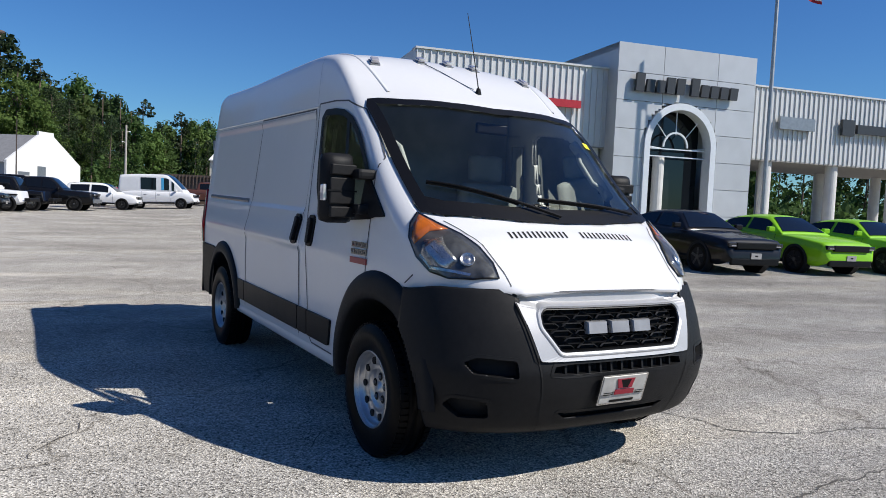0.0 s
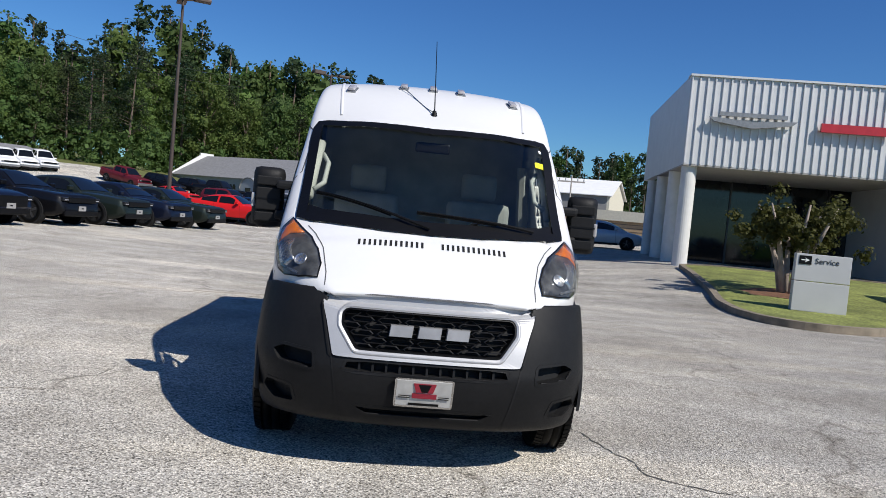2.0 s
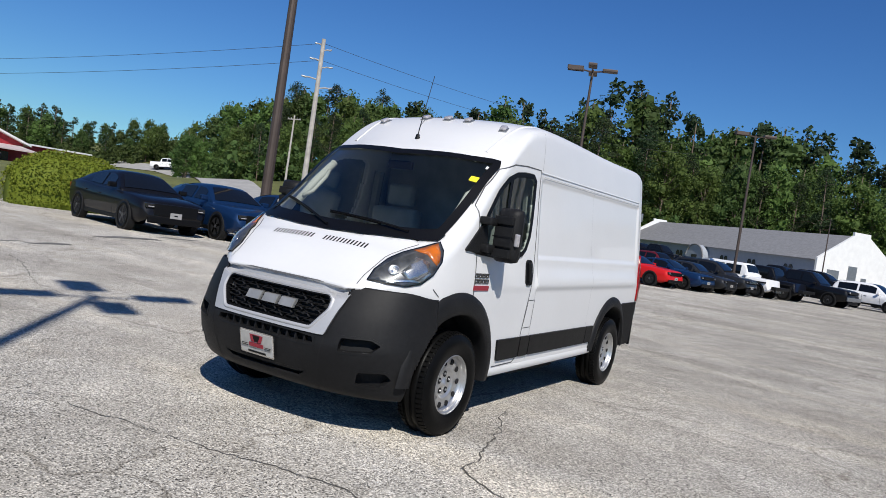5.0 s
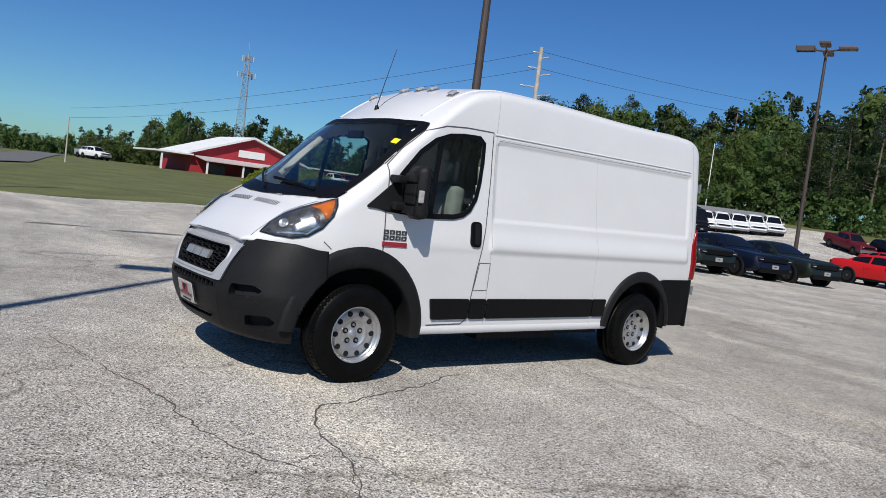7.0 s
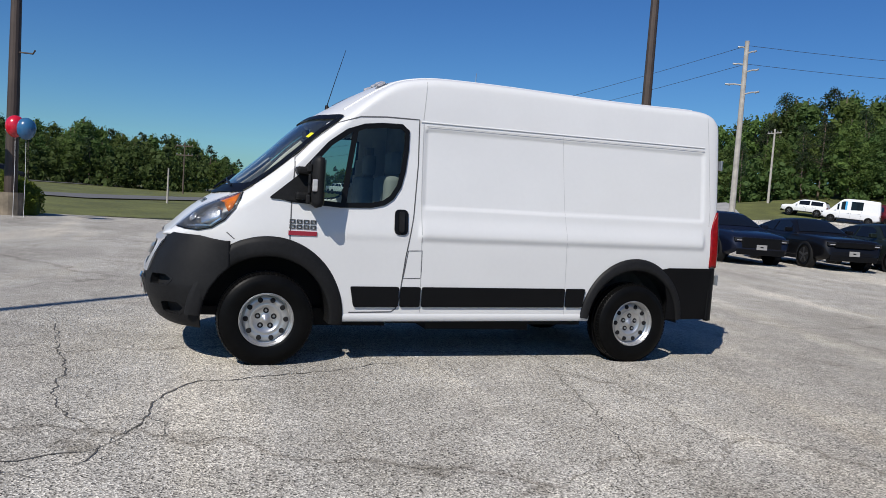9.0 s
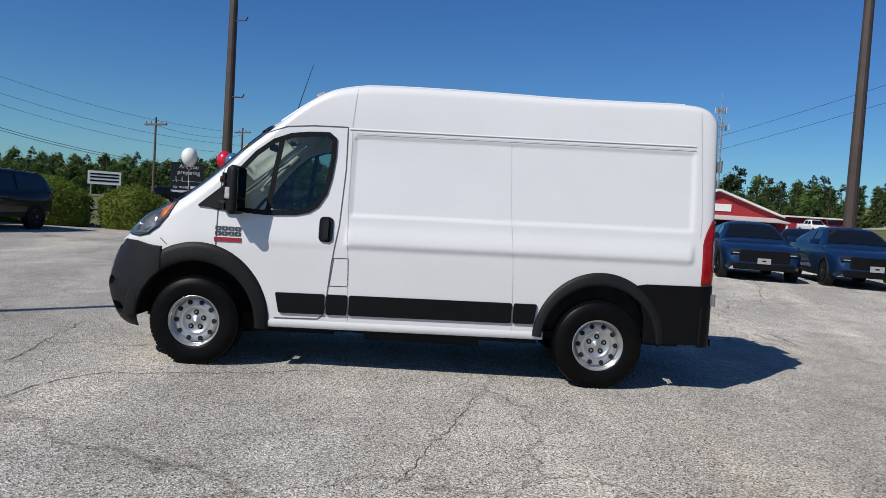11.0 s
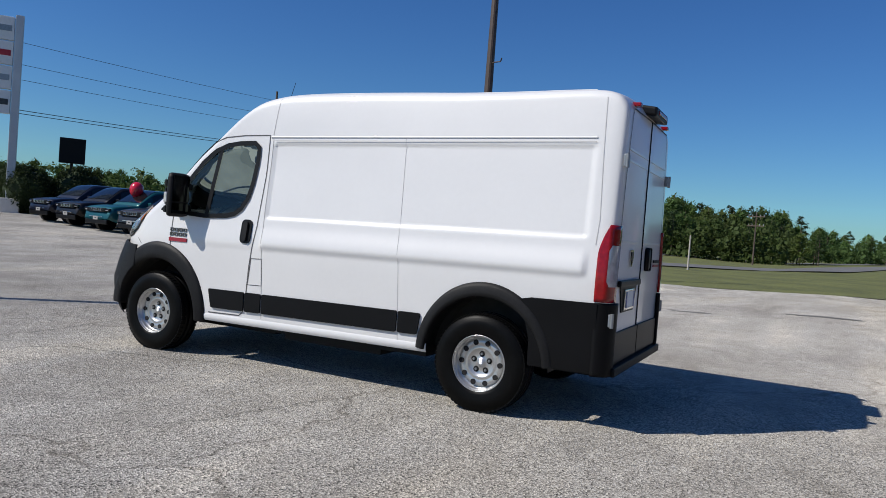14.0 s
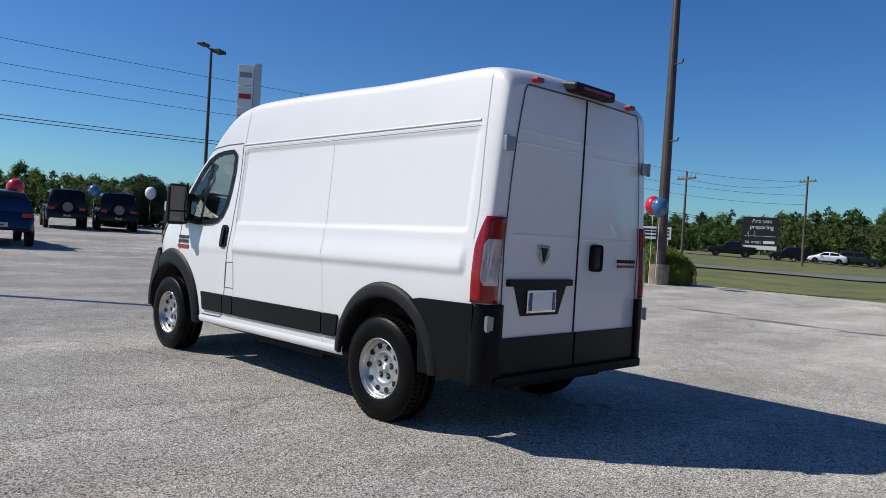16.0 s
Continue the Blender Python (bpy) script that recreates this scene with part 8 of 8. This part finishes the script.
# ---- trees, hedges ----
def leaf_material(name, color, rand=0.25):
    m = bpy.data.materials.new(name)
    m.use_nodes = True
    nt = m.node_tree
    b = nt.nodes["Principled BSDF"]
    b.inputs["Roughness"].default_value = 0.7
    b.inputs["Specular IOR Level"].default_value = 0.25
    oi = nt.nodes.new("ShaderNodeObjectInfo")
    gi = nt.nodes.new("ShaderNodeNewGeometry")
    mr = nt.nodes.new("ShaderNodeMapRange")
    mr.inputs["To Min"].default_value, mr.inputs["To Max"].default_value = 1 - rand, 1 + rand
    nt.links.new(oi.outputs["Random"], mr.inputs["Value"])
    m2 = nt.nodes.new("ShaderNodeMapRange")
    m2.inputs["To Min"].default_value, m2.inputs["To Max"].default_value = 0.78, 1.22
    nt.links.new(gi.outputs["Random Per Island"], m2.inputs["Value"])
    mu = nt.nodes.new("ShaderNodeMath")
    mu.operation = "MULTIPLY"
    nt.links.new(mr.outputs[0], mu.inputs[0])
    nt.links.new(m2.outputs[0], mu.inputs[1])
    hue = nt.nodes.new("ShaderNodeMapRange")
    hue.inputs["To Min"].default_value, hue.inputs["To Max"].default_value = 0.475, 0.515
    nt.links.new(oi.outputs["Random"], hue.inputs["Value"])
    hs = nt.nodes.new("ShaderNodeHueSaturation")
    hs.inputs["Color"].default_value = (*color, 1)
    nt.links.new(mu.outputs[0], hs.inputs["Value"])
    nt.links.new(hue.outputs[0], hs.inputs["Hue"])
    nt.links.new(hs.outputs[0], b.inputs["Base Color"])
    tr = nt.nodes.new("ShaderNodeBsdfTranslucent")
    nt.links.new(hs.outputs[0], tr.inputs[0])
    mx = nt.nodes.new("ShaderNodeMixShader")
    mx.inputs[0].default_value = 0.4
    nt.links.new(b.outputs[0], mx.inputs[1])
    nt.links.new(tr.outputs[0], mx.inputs[2])
    nt.links.new(mx.outputs[0], nt.nodes["Material Output"].inputs[0])
    return m


M_LEAF = leaf_material("broad_leaves", (0.072, 0.120, 0.033))
M_LEAF2 = leaf_material("fresh_leaves", (0.100, 0.155, 0.038))
M_PINE = leaf_material("pine_needles", (0.038, 0.062, 0.026))
M_HEDGE = leaf_material("hedge_leaves", (0.175, 0.24, 0.028), 0.06)
M_HEDGE2 = leaf_material("bush_leaves", (0.022, 0.040, 0.011), 0.1)
M_MIDHEDGE = leaf_material("shrub_leaves", (0.12, 0.175, 0.024), 0.08)
M_BARK = mat("bark", (0.14, 0.105, 0.08), 0.95, var=0.25, scale=4, bump=0.6, bump_scale=18)
M_PALEBARK = mat("pale_bark", (0.30, 0.25, 0.21), 0.85, var=0.2, scale=6, bump=0.3, bump_scale=25)


def leaf_cards(rng, centres, per, size, flat=0.0, wild=0.32, up=0.25, core=0.0, shell=(0.62, 0.5)):
    """Many small leaf faces in clumps; with core each clump has a heart of broader sprays that closes it."""
    verts, faces = [], []
    for c, r in centres:
        for _ in range(12 if core else 0):
            d = Vector((rng.gauss(0, 1), rng.gauss(0, 1), rng.gauss(0, 1) * (1 - flat))).normalized()
            p = c + d * r * core * rng.uniform(0.35, 1.0)
            n = (d + Vector((rng.gauss(0, 0.6), rng.gauss(0, 0.6), rng.gauss(0, 0.6)))).normalized()
            u = Matrix.Rotation(rng.random() * 6.28, 3, n) @ n.orthogonal().normalized()
            v = n.cross(u)
            k = len(verts)
            e = r * rng.uniform(0.26, 0.42)
            ring = [p + (u * math.cos(q) + v * math.sin(q)) * e * rng.uniform(0.6, 1.15) + n * e * rng.uniform(-0.25, 0.1) for q in (0.3, 1.35, 2.4, 3.4, 4.5, 5.6)]
            verts += [tuple(q) for q in ring]
            faces += [(k, k + 1, k + 2), (k, k + 2, k + 3), (k, k + 3, k + 4), (k, k + 4, k + 5)]
        for _ in range(per):
            d = Vector((rng.gauss(0, 1), rng.gauss(0, 1), rng.gauss(0, 1) * (1 - flat))).normalized()
            p = c + d * r * (shell[0] + shell[1] * rng.random())
            n = (d + Vector((rng.gauss(0, wild), rng.gauss(0, wild), rng.gauss(0, wild) + up))).normalized()
            u = n.orthogonal().normalized()
            u = Matrix.Rotation(rng.random() * 6.28, 3, n) @ u
            v = n.cross(u)
            s = size * (0.6 + 0.8 * rng.random())
            k = len(verts)
            verts += [tuple(p - u * s), tuple(p + v * s * 0.75 + n * s * 0.15), tuple(p + u * s), tuple(p - v * s * 0.75 + n * s * 0.15)]
            faces.append((k, k + 1, k + 2, k + 3))
    return raw(verts, faces)


def make_tree(seed, kind, h, fine=True):
    rng = random.Random(seed)
    t = thing("pine_tree" if kind == "pine" else "broadleaf_tree", pose(0, 0, 0), "tall dark pine with a bare lower trunk" if kind == "pine" else "full green broadleaf tree in the wood", "tree", "trees round the lot")
    tr = bmesh.new()
    r0 = h * 0.013
    lean = Vector((rng.gauss(0, 0.03), rng.gauss(0, 0.03), 0))
    pts = [Vector((0, 0, -0.5)) + (lean * h * k / 6) + Vector((0, 0, (h * 0.96 + 0.5) * k / 6)) for k in range(7)]
    tube(tr, pts, [r0 * (1.15 - 0.15 * k) for k in range(7)], 7)
    centres = []
    if kind == "pine":
        for i in range(62 if fine else 26):
            z = h * (0.30 + 0.69 * rng.random() ** 0.8)
            f = (z / h - 0.30) / 0.70
            reach = h * 0.17 * (1 - f) ** 0.55 * (0.4 + 0.65 * rng.random()) + 0.25
            a = rng.random() * 6.28
            e = Vector((math.cos(a) * reach, math.sin(a) * reach, z)) + lean * z
            if i % 2 == 0:
                tube(tr, [lean * z + Vector((0, 0, z - reach * 0.25)), e], [r0 * 0.25, r0 * 0.08], 4)
            centres.append((e, 0.036 * h * (0.7 + 0.6 * rng.random())))
            centres.append((e * 0.6 + Vector((lean.x * z, lean.y * z, z)) * 0.4 + Vector((0, 0, 0.2)), 0.036 * h))
        crown = leaf_cards(rng, centres, 26 if fine else 12, (0.0075 if fine else 0.0155) * h, 0.35, wild=0.9, core=0.0)
        m = M_PINE
    else:
        # large boughs round the crown, each covered with small leafy clumps
        boughs = []
        for i in range(23):
            f = (i + rng.random()) / 23
            z = h * (0.16 + 0.68 * f)
            a = i * 2.4 + rng.uniform(-0.5, 0.5)
            reach = h * 0.20 * math.sin(math.pi * min(1, 0.30 + 0.62 * f)) ** 0.7 * rng.uniform(0.55, 1.1)
            c = Vector((math.cos(a) * reach, math.sin(a) * reach, z)) + lean * z
            boughs.append((c, h * rng.uniform(0.07, 0.125)))
            tube(tr, [lean * z * 0.7 + Vector((0, 0, z * 0.72)), c], [r0 * 0.4, r0 * 0.1], 4)
        boughs.append((Vector((0, 0, h * 0.86)) + lean * h, h * 0.115))
        boughs.append((Vector((0, 0, h * 0.55)) + lean * h * 0.5, h * 0.16))
        crown = leaf_cards(rng, boughs, 215 if fine else 84, (0.0085 if fine else 0.0135) * h, 0.12, wild=0.8, core=0.66, shell=(0.64, 0.42))
        m = M_LEAF if seed % 2 else M_LEAF2
    part("trunk", tr, M_BARK, t, smooth=True)
    part("crown", crown, m, t)
    return t


TREES = {(k, fine): [make_tree(s, k, 10.0, fine) for s in seeds] for k, fine, seeds in (("pine", True, (11, 12, 13)), ("full", True, (21, 22, 23, 24)), ("pine", False, (15, 16)), ("full", False, (25, 26, 27)))}
for i, t in enumerate([t for k in TREES for t in TREES[k]]):
    a = radians(-45 + i * 3.2)
    t.matrix_basis = pose(3 + 126 * math.sin(a), 126 * math.cos(a), height(3 + 126 * math.sin(a), 126 * math.cos(a))) @ Matrix.Diagonal((1.5, 1.5, 1.5, 1))
rng = random.Random(5)


def plant(x, y, h, pine, fine=False):
    kind = "pine" if rng.random() < pine else "full"
    src = TREES[kind, fine][rng.randrange(len(TREES[kind, fine]))]
    s = h / 10.0
    t = copy_thing(src, Matrix.Identity(4))
    w = s * (0.9 + 0.3 * rng.random())
    t.matrix_basis = pose(x, y, height(x, y) - 0.2, 0, 0, rng.random() * 360) @ Matrix.Diagonal((w, w, s, 1))


# how high the woods stand over the eye, by bearing
WOOD_TOP = hermite([-178, -162, -157, -155, -130, -120, -114, -111, -106, -103, -100, -97, -93, -91, -89.8, -87, -84, -82.5, -81.2, -79, -76.5, -75, -72.4, -70.6, -68.6, -66, -61, -57.5, -56, -54.3, -52.6, -50.2, -46, -43, -39, -32, -29.7, -26.7, -23.4, -18, -15.5, -12.6, -6.4, -3, 0, 2.5, 5, 8, 17, 27, 75],
                   [3.2, 2.9, 2.4, 2.5, 2.2, 2.4, 2.5, 2.7, 3.0, 3.4, 3.1, 3.8, 3.2, 3.2, 2.6, 1.9, 1.7, 1.4, 0.6, 1.7, 2.3, 3.2, 4.0, 3.3, 4.3, 3.8, 3.7, 3.4, 4.2, 4.2, 2.6, 4.9, 7.1, 8.2, 8.7, 8.6, 8.5, 10.2, 9.2, 11.6, 10.9, 9.9, 9.7, 9.2, 8.4, 6.9, 6.1, 5.4, 5.6, 5.3, 5.0])


def belt(az0, az1, d0, d1, rows, step, pine, fine=False, cx=1.5, cy=-5.0):
    """A belt of trees between two bearings, the rear ones up to the wood's skyline."""
    for r in range(rows):
        az = az0 + step * 0.5 * (r % 2)
        while az <= az1:
            f = (az - az0) / (az1 - az0)
            d = d0 + (d1 - d0) * f + r * 6.5 + rng.uniform(-2, 2)
            b = az + rng.uniform(-0.3, 0.3) * step
            a = radians(b)
            x, y = cx + d * math.sin(a), cy + d * math.cos(a)
            h = d * math.tan(radians(WOOD_TOP(b))) + 1.75 - height(x, y)
            h *= rng.uniform(0.66, 0.88) if r < rows - 2 else rng.uniform(0.9, 1.12)
            plant(x, y, max(2.5, h), pine, fine and r < 2)
            az += step


belt(-50.5, -37, 112, 108, 4, 1.8, 0.1, True)
belt(-37, -18.5, 112, 110, 4, 1.7, 0.3, True)
belt(-18.5, 4, 128, 130, 4, 1.5, 0.5, True)
belt(4, 27, 140, 150, 3, 1.4, 0.7)
belt(27, 75, 85, 80, 2, 3.0, 0.2)
belt(-62, -51, 150, 145, 3, 1.3, 0.5, False, 6.0, -1.0)
belt(-77, -62, 150, 150, 3, 1.3, 0.3, False, 6.8, 1.0)
belt(-87.5, -77, 210, 190, 3, 1.1, 0.3, False, 6.5, 0.0)
belt(-101, -87.5, 112, 120, 4, 1.1, 0.25, False, 6.3, 2.0)
belt(-135, -101, 185, 170, 4, 1.1, 0.3, False, 5.5, 5.5)
belt(-178, -135, 105, 150, 3, 1.7, 0.2, False, 5.0, 6.0)


def thicket(az0, az1, d, h, label, seed, cx=2.5, cy=-3.0):
    """The unbroken undergrowth along the edge of a wood."""
    r2 = random.Random(seed)
    cards = []
    az = az0
    while az < az1:
        for k in range(3):
            dd = d(az) - 4.0 + k * 4.5 + r2.uniform(-1.5, 1.5)
            a = radians(az)
            x, y = cx + dd * math.sin(a), cy + dd * math.cos(a)
            top = h * r2.uniform(0.55, 1.1) * (0.8 + 0.2 * k)
            for j in range(4):
                cards.append((Vector((x + r2.gauss(0, 0.8), y + r2.gauss(0, 0.8), height(x, y) + top * (j + 0.5) / 4)), 1.1))
        az += math.degrees(1.7 / d(az))
    t = part("undergrowth", leaf_cards(r2, cards, 34, 0.15, 0.2, wild=1.0, core=0.8), M_LEAF)
    return tagged(t, label, "undergrowth", "", "stuff")


thicket(-50, -18.5, lambda a: 110, 7.0, "dense green undergrowth below the hillside wood", 31)
thicket(-18.5, 6, lambda a: 126, 7.0, "dense undergrowth below the northern wood", 32)
thicket(6, 27, lambda a: 140, 5.0, "dense undergrowth below the far pines", 33)
thicket(27, 75, lambda a: 80, 4.5, "green undergrowth behind the showroom canopy", 34)
thicket(-77, -51, lambda a: 147, 4.0, "undergrowth behind the red barn", 35)
thicket(-87, -77, lambda a: 185, 4.5, "low far undergrowth along the road", 39)
thicket(-105, -87, lambda a: 110, 6.0, "dark undergrowth beyond the road", 36)
thicket(-135, -101, lambda a: 172, 6.0, "low far undergrowth beyond the road", 37)
thicket(-178, -135, lambda a: 104, 5.0, "undergrowth beyond the south end", 38)


def hedge(name, pts, width, h, label, seed, lump=0.0, leaf=None):
    """A clipped hedge along a line: a dark core with leaves all over."""
    rng2 = random.Random(seed)
    t = thing(name, pose(0, 0, 0), label, "hedge")
    pts = dense2(pts, 0.2)
    cards = []
    rows = []
    for i, p in enumerate(pts):
        d = (pts[min(i + 1, len(pts) - 1)] - pts[max(0, i - 1)]).normalized()
        n = Vector((-d.y, d.x))
        e = min(1.0, (min(i, len(pts) - 1 - i) * 0.2 + 0.05) / 1.1) ** 0.5
        hh = h * (0.5 + 0.5 * e) * (1 + lump * math.sin(i * 0.47))
        w = width / 2 * (0.35 + 0.65 * e)
        z = height(p.x, p.y)
        prof = [(-w * 0.85, -0.1), (-w, hh * 0.35), (-w * 0.95, hh * 0.6), (-w * 0.78, hh * 0.82), (-w * 0.45, hh * 0.96), (0, hh), (w * 0.45, hh * 0.96), (w * 0.78, hh * 0.82), (w * 0.95, hh * 0.6), (w, hh * 0.35), (w * 0.85, -0.1)]
        row = [Vector((p.x + n.x * a * 0.93, p.y + n.y * a * 0.93, z + b * 0.96)) for a, b in prof]
        rows.append([tuple(v) for v in row])
        for a, b in prof:
            cards.append((Vector((p.x + n.x * a * 0.97, p.y + n.y * a * 0.97, z + b * 0.97)), 0.13))
        for k in range(len(prof) - 1):
            a, b = (prof[k][0] + prof[k + 1][0]) / 2, (prof[k][1] + prof[k + 1][1]) / 2
            cards.append((Vector((p.x + n.x * a * 0.97, p.y + n.y * a * 0.97, z + b * 0.97)), 0.14))
    part("core", loft(rows), leaf or M_HEDGE, t, smooth=True)
    part("leaves", leaf_cards(rng2, cards, 36, 0.034, 0, 0.9, 0.5), leaf or M_HEDGE, t)
    return t


# dark core colour stands in for the shade deep among the bush leaves
M_CORESHADE = mat("bush_core_shade", (0.02, 0.035, 0.010), 0.95, var=0.3, scale=5)
hedge("clipped_hedge", [(-20.0, 8.0), (-19.6, 9.6), (-19.05, 11.5)], 2.2, 1.8, "clipped green hedge behind the parked sedans", 3)
hedge("clipped_hedge", [(-18.4, -13.2), (-19.2, -10.4)], 2.2, 1.7, "rounded green hedge by the dark cars", 4, 0.03, M_MIDHEDGE)
hedge("clipped_hedge", [(-19.4, -10.0), (-20.1, -7.9)], 2.1, 1.6, "rounded green hedge beside another", 6, 0.03, M_MIDHEDGE)
hedge("clipped_hedge", [(-20.2, -7.6), (-20.0, -5.0)], 2.0, 1.35, "low green hedge beside the tall post", 7, 0.03, M_MIDHEDGE)


def bush(x, y, r, h, seed, label):
    rng2 = random.Random(seed)
    t = thing("round_bush", pose(x, y, height(x, y)), label, "bush", "round bushes")
    c = bmesh.new()
    bmesh.ops.create_icosphere(c, subdivisions=2, radius=1.0)
    for v in c.verts:
        v.co = Vector((v.co.x * r * 0.9, v.co.y * r * 0.9, h * 0.5 + v.co.z * h * 0.48))
    part("core", c, M_CORESHADE, t, smooth=True)
    cards = []
    for i in range(250):
        d = Vector((rng2.gauss(0, 1), rng2.gauss(0, 1), rng2.gauss(0, 1))).normalized()
        cards.append((Vector((d.x * r * 0.93, d.y * r * 0.93, h * 0.5 + d.z * h * 0.5)), 0.26))
    part("leaves", leaf_cards(rng2, cards, 40, 0.05, wild=0.9), M_HEDGE2, t)
    return t


bush(-14.6, -38.0, 1.7, 3.0, 1, "tall dark rounded bush by the lamp post")
bush(-19.5, -32.2, 1.35, 2.4, 2, "dark rounded bush behind the pylon sign")
bush(-21.5, -30.6, 1.4, 2.65, 3, "dark rounded bush beside another bush")
bush(-23.0, -39.0, 1.2, 2.6, 4, "lighter bush behind the others")
bush(-12.3, -36.6, 1.2, 1.9, 5, "low dark bush at the lot's south edge")

# crepe myrtle on the island
rng3 = random.Random(9)
cm_ = thing("small_tree", pose(9.8, 12.6, 0.28), "small multi-stem tree with smooth pale trunks", "tree")
tb = []
cards = []
for k in range(6):
    a = k * 1.05 + 0.3
    b = bmesh.new()
    p0 = Vector((0.16 * math.cos(a), 0.16 * math.sin(a), -0.15))
    p1 = Vector((0.32 * math.cos(a), 0.32 * math.sin(a), 0.7))
    p2 = Vector((0.62 * math.cos(a) + rng3.gauss(0, 0.05), 0.62 * math.sin(a), 1.5))
    tube(b, [p0, p1, p2, p2 + Vector((0.3 * math.cos(a), 0.3 * math.sin(a), 0.7))], [0.085, 0.07, 0.05, 0.02], 8)
    part("stem", b, M_PALEBARK, cm_, smooth=True)
    for j in range(13):
        cards.append((p2 + Vector((rng3.gauss(0, 0.38) + 0.2 * math.cos(a), rng3.gauss(0, 0.38) + 0.2 * math.sin(a), 0.20 + rng3.gauss(0, 0.24))), 0.22))
M_MYRTLE = leaf_material("myrtle_leaves", (0.07, 0.082, 0.02), 0.1)
part("crown", leaf_cards(rng3, cards, 56, 0.05, core=0.6), M_MYRTLE, cm_)
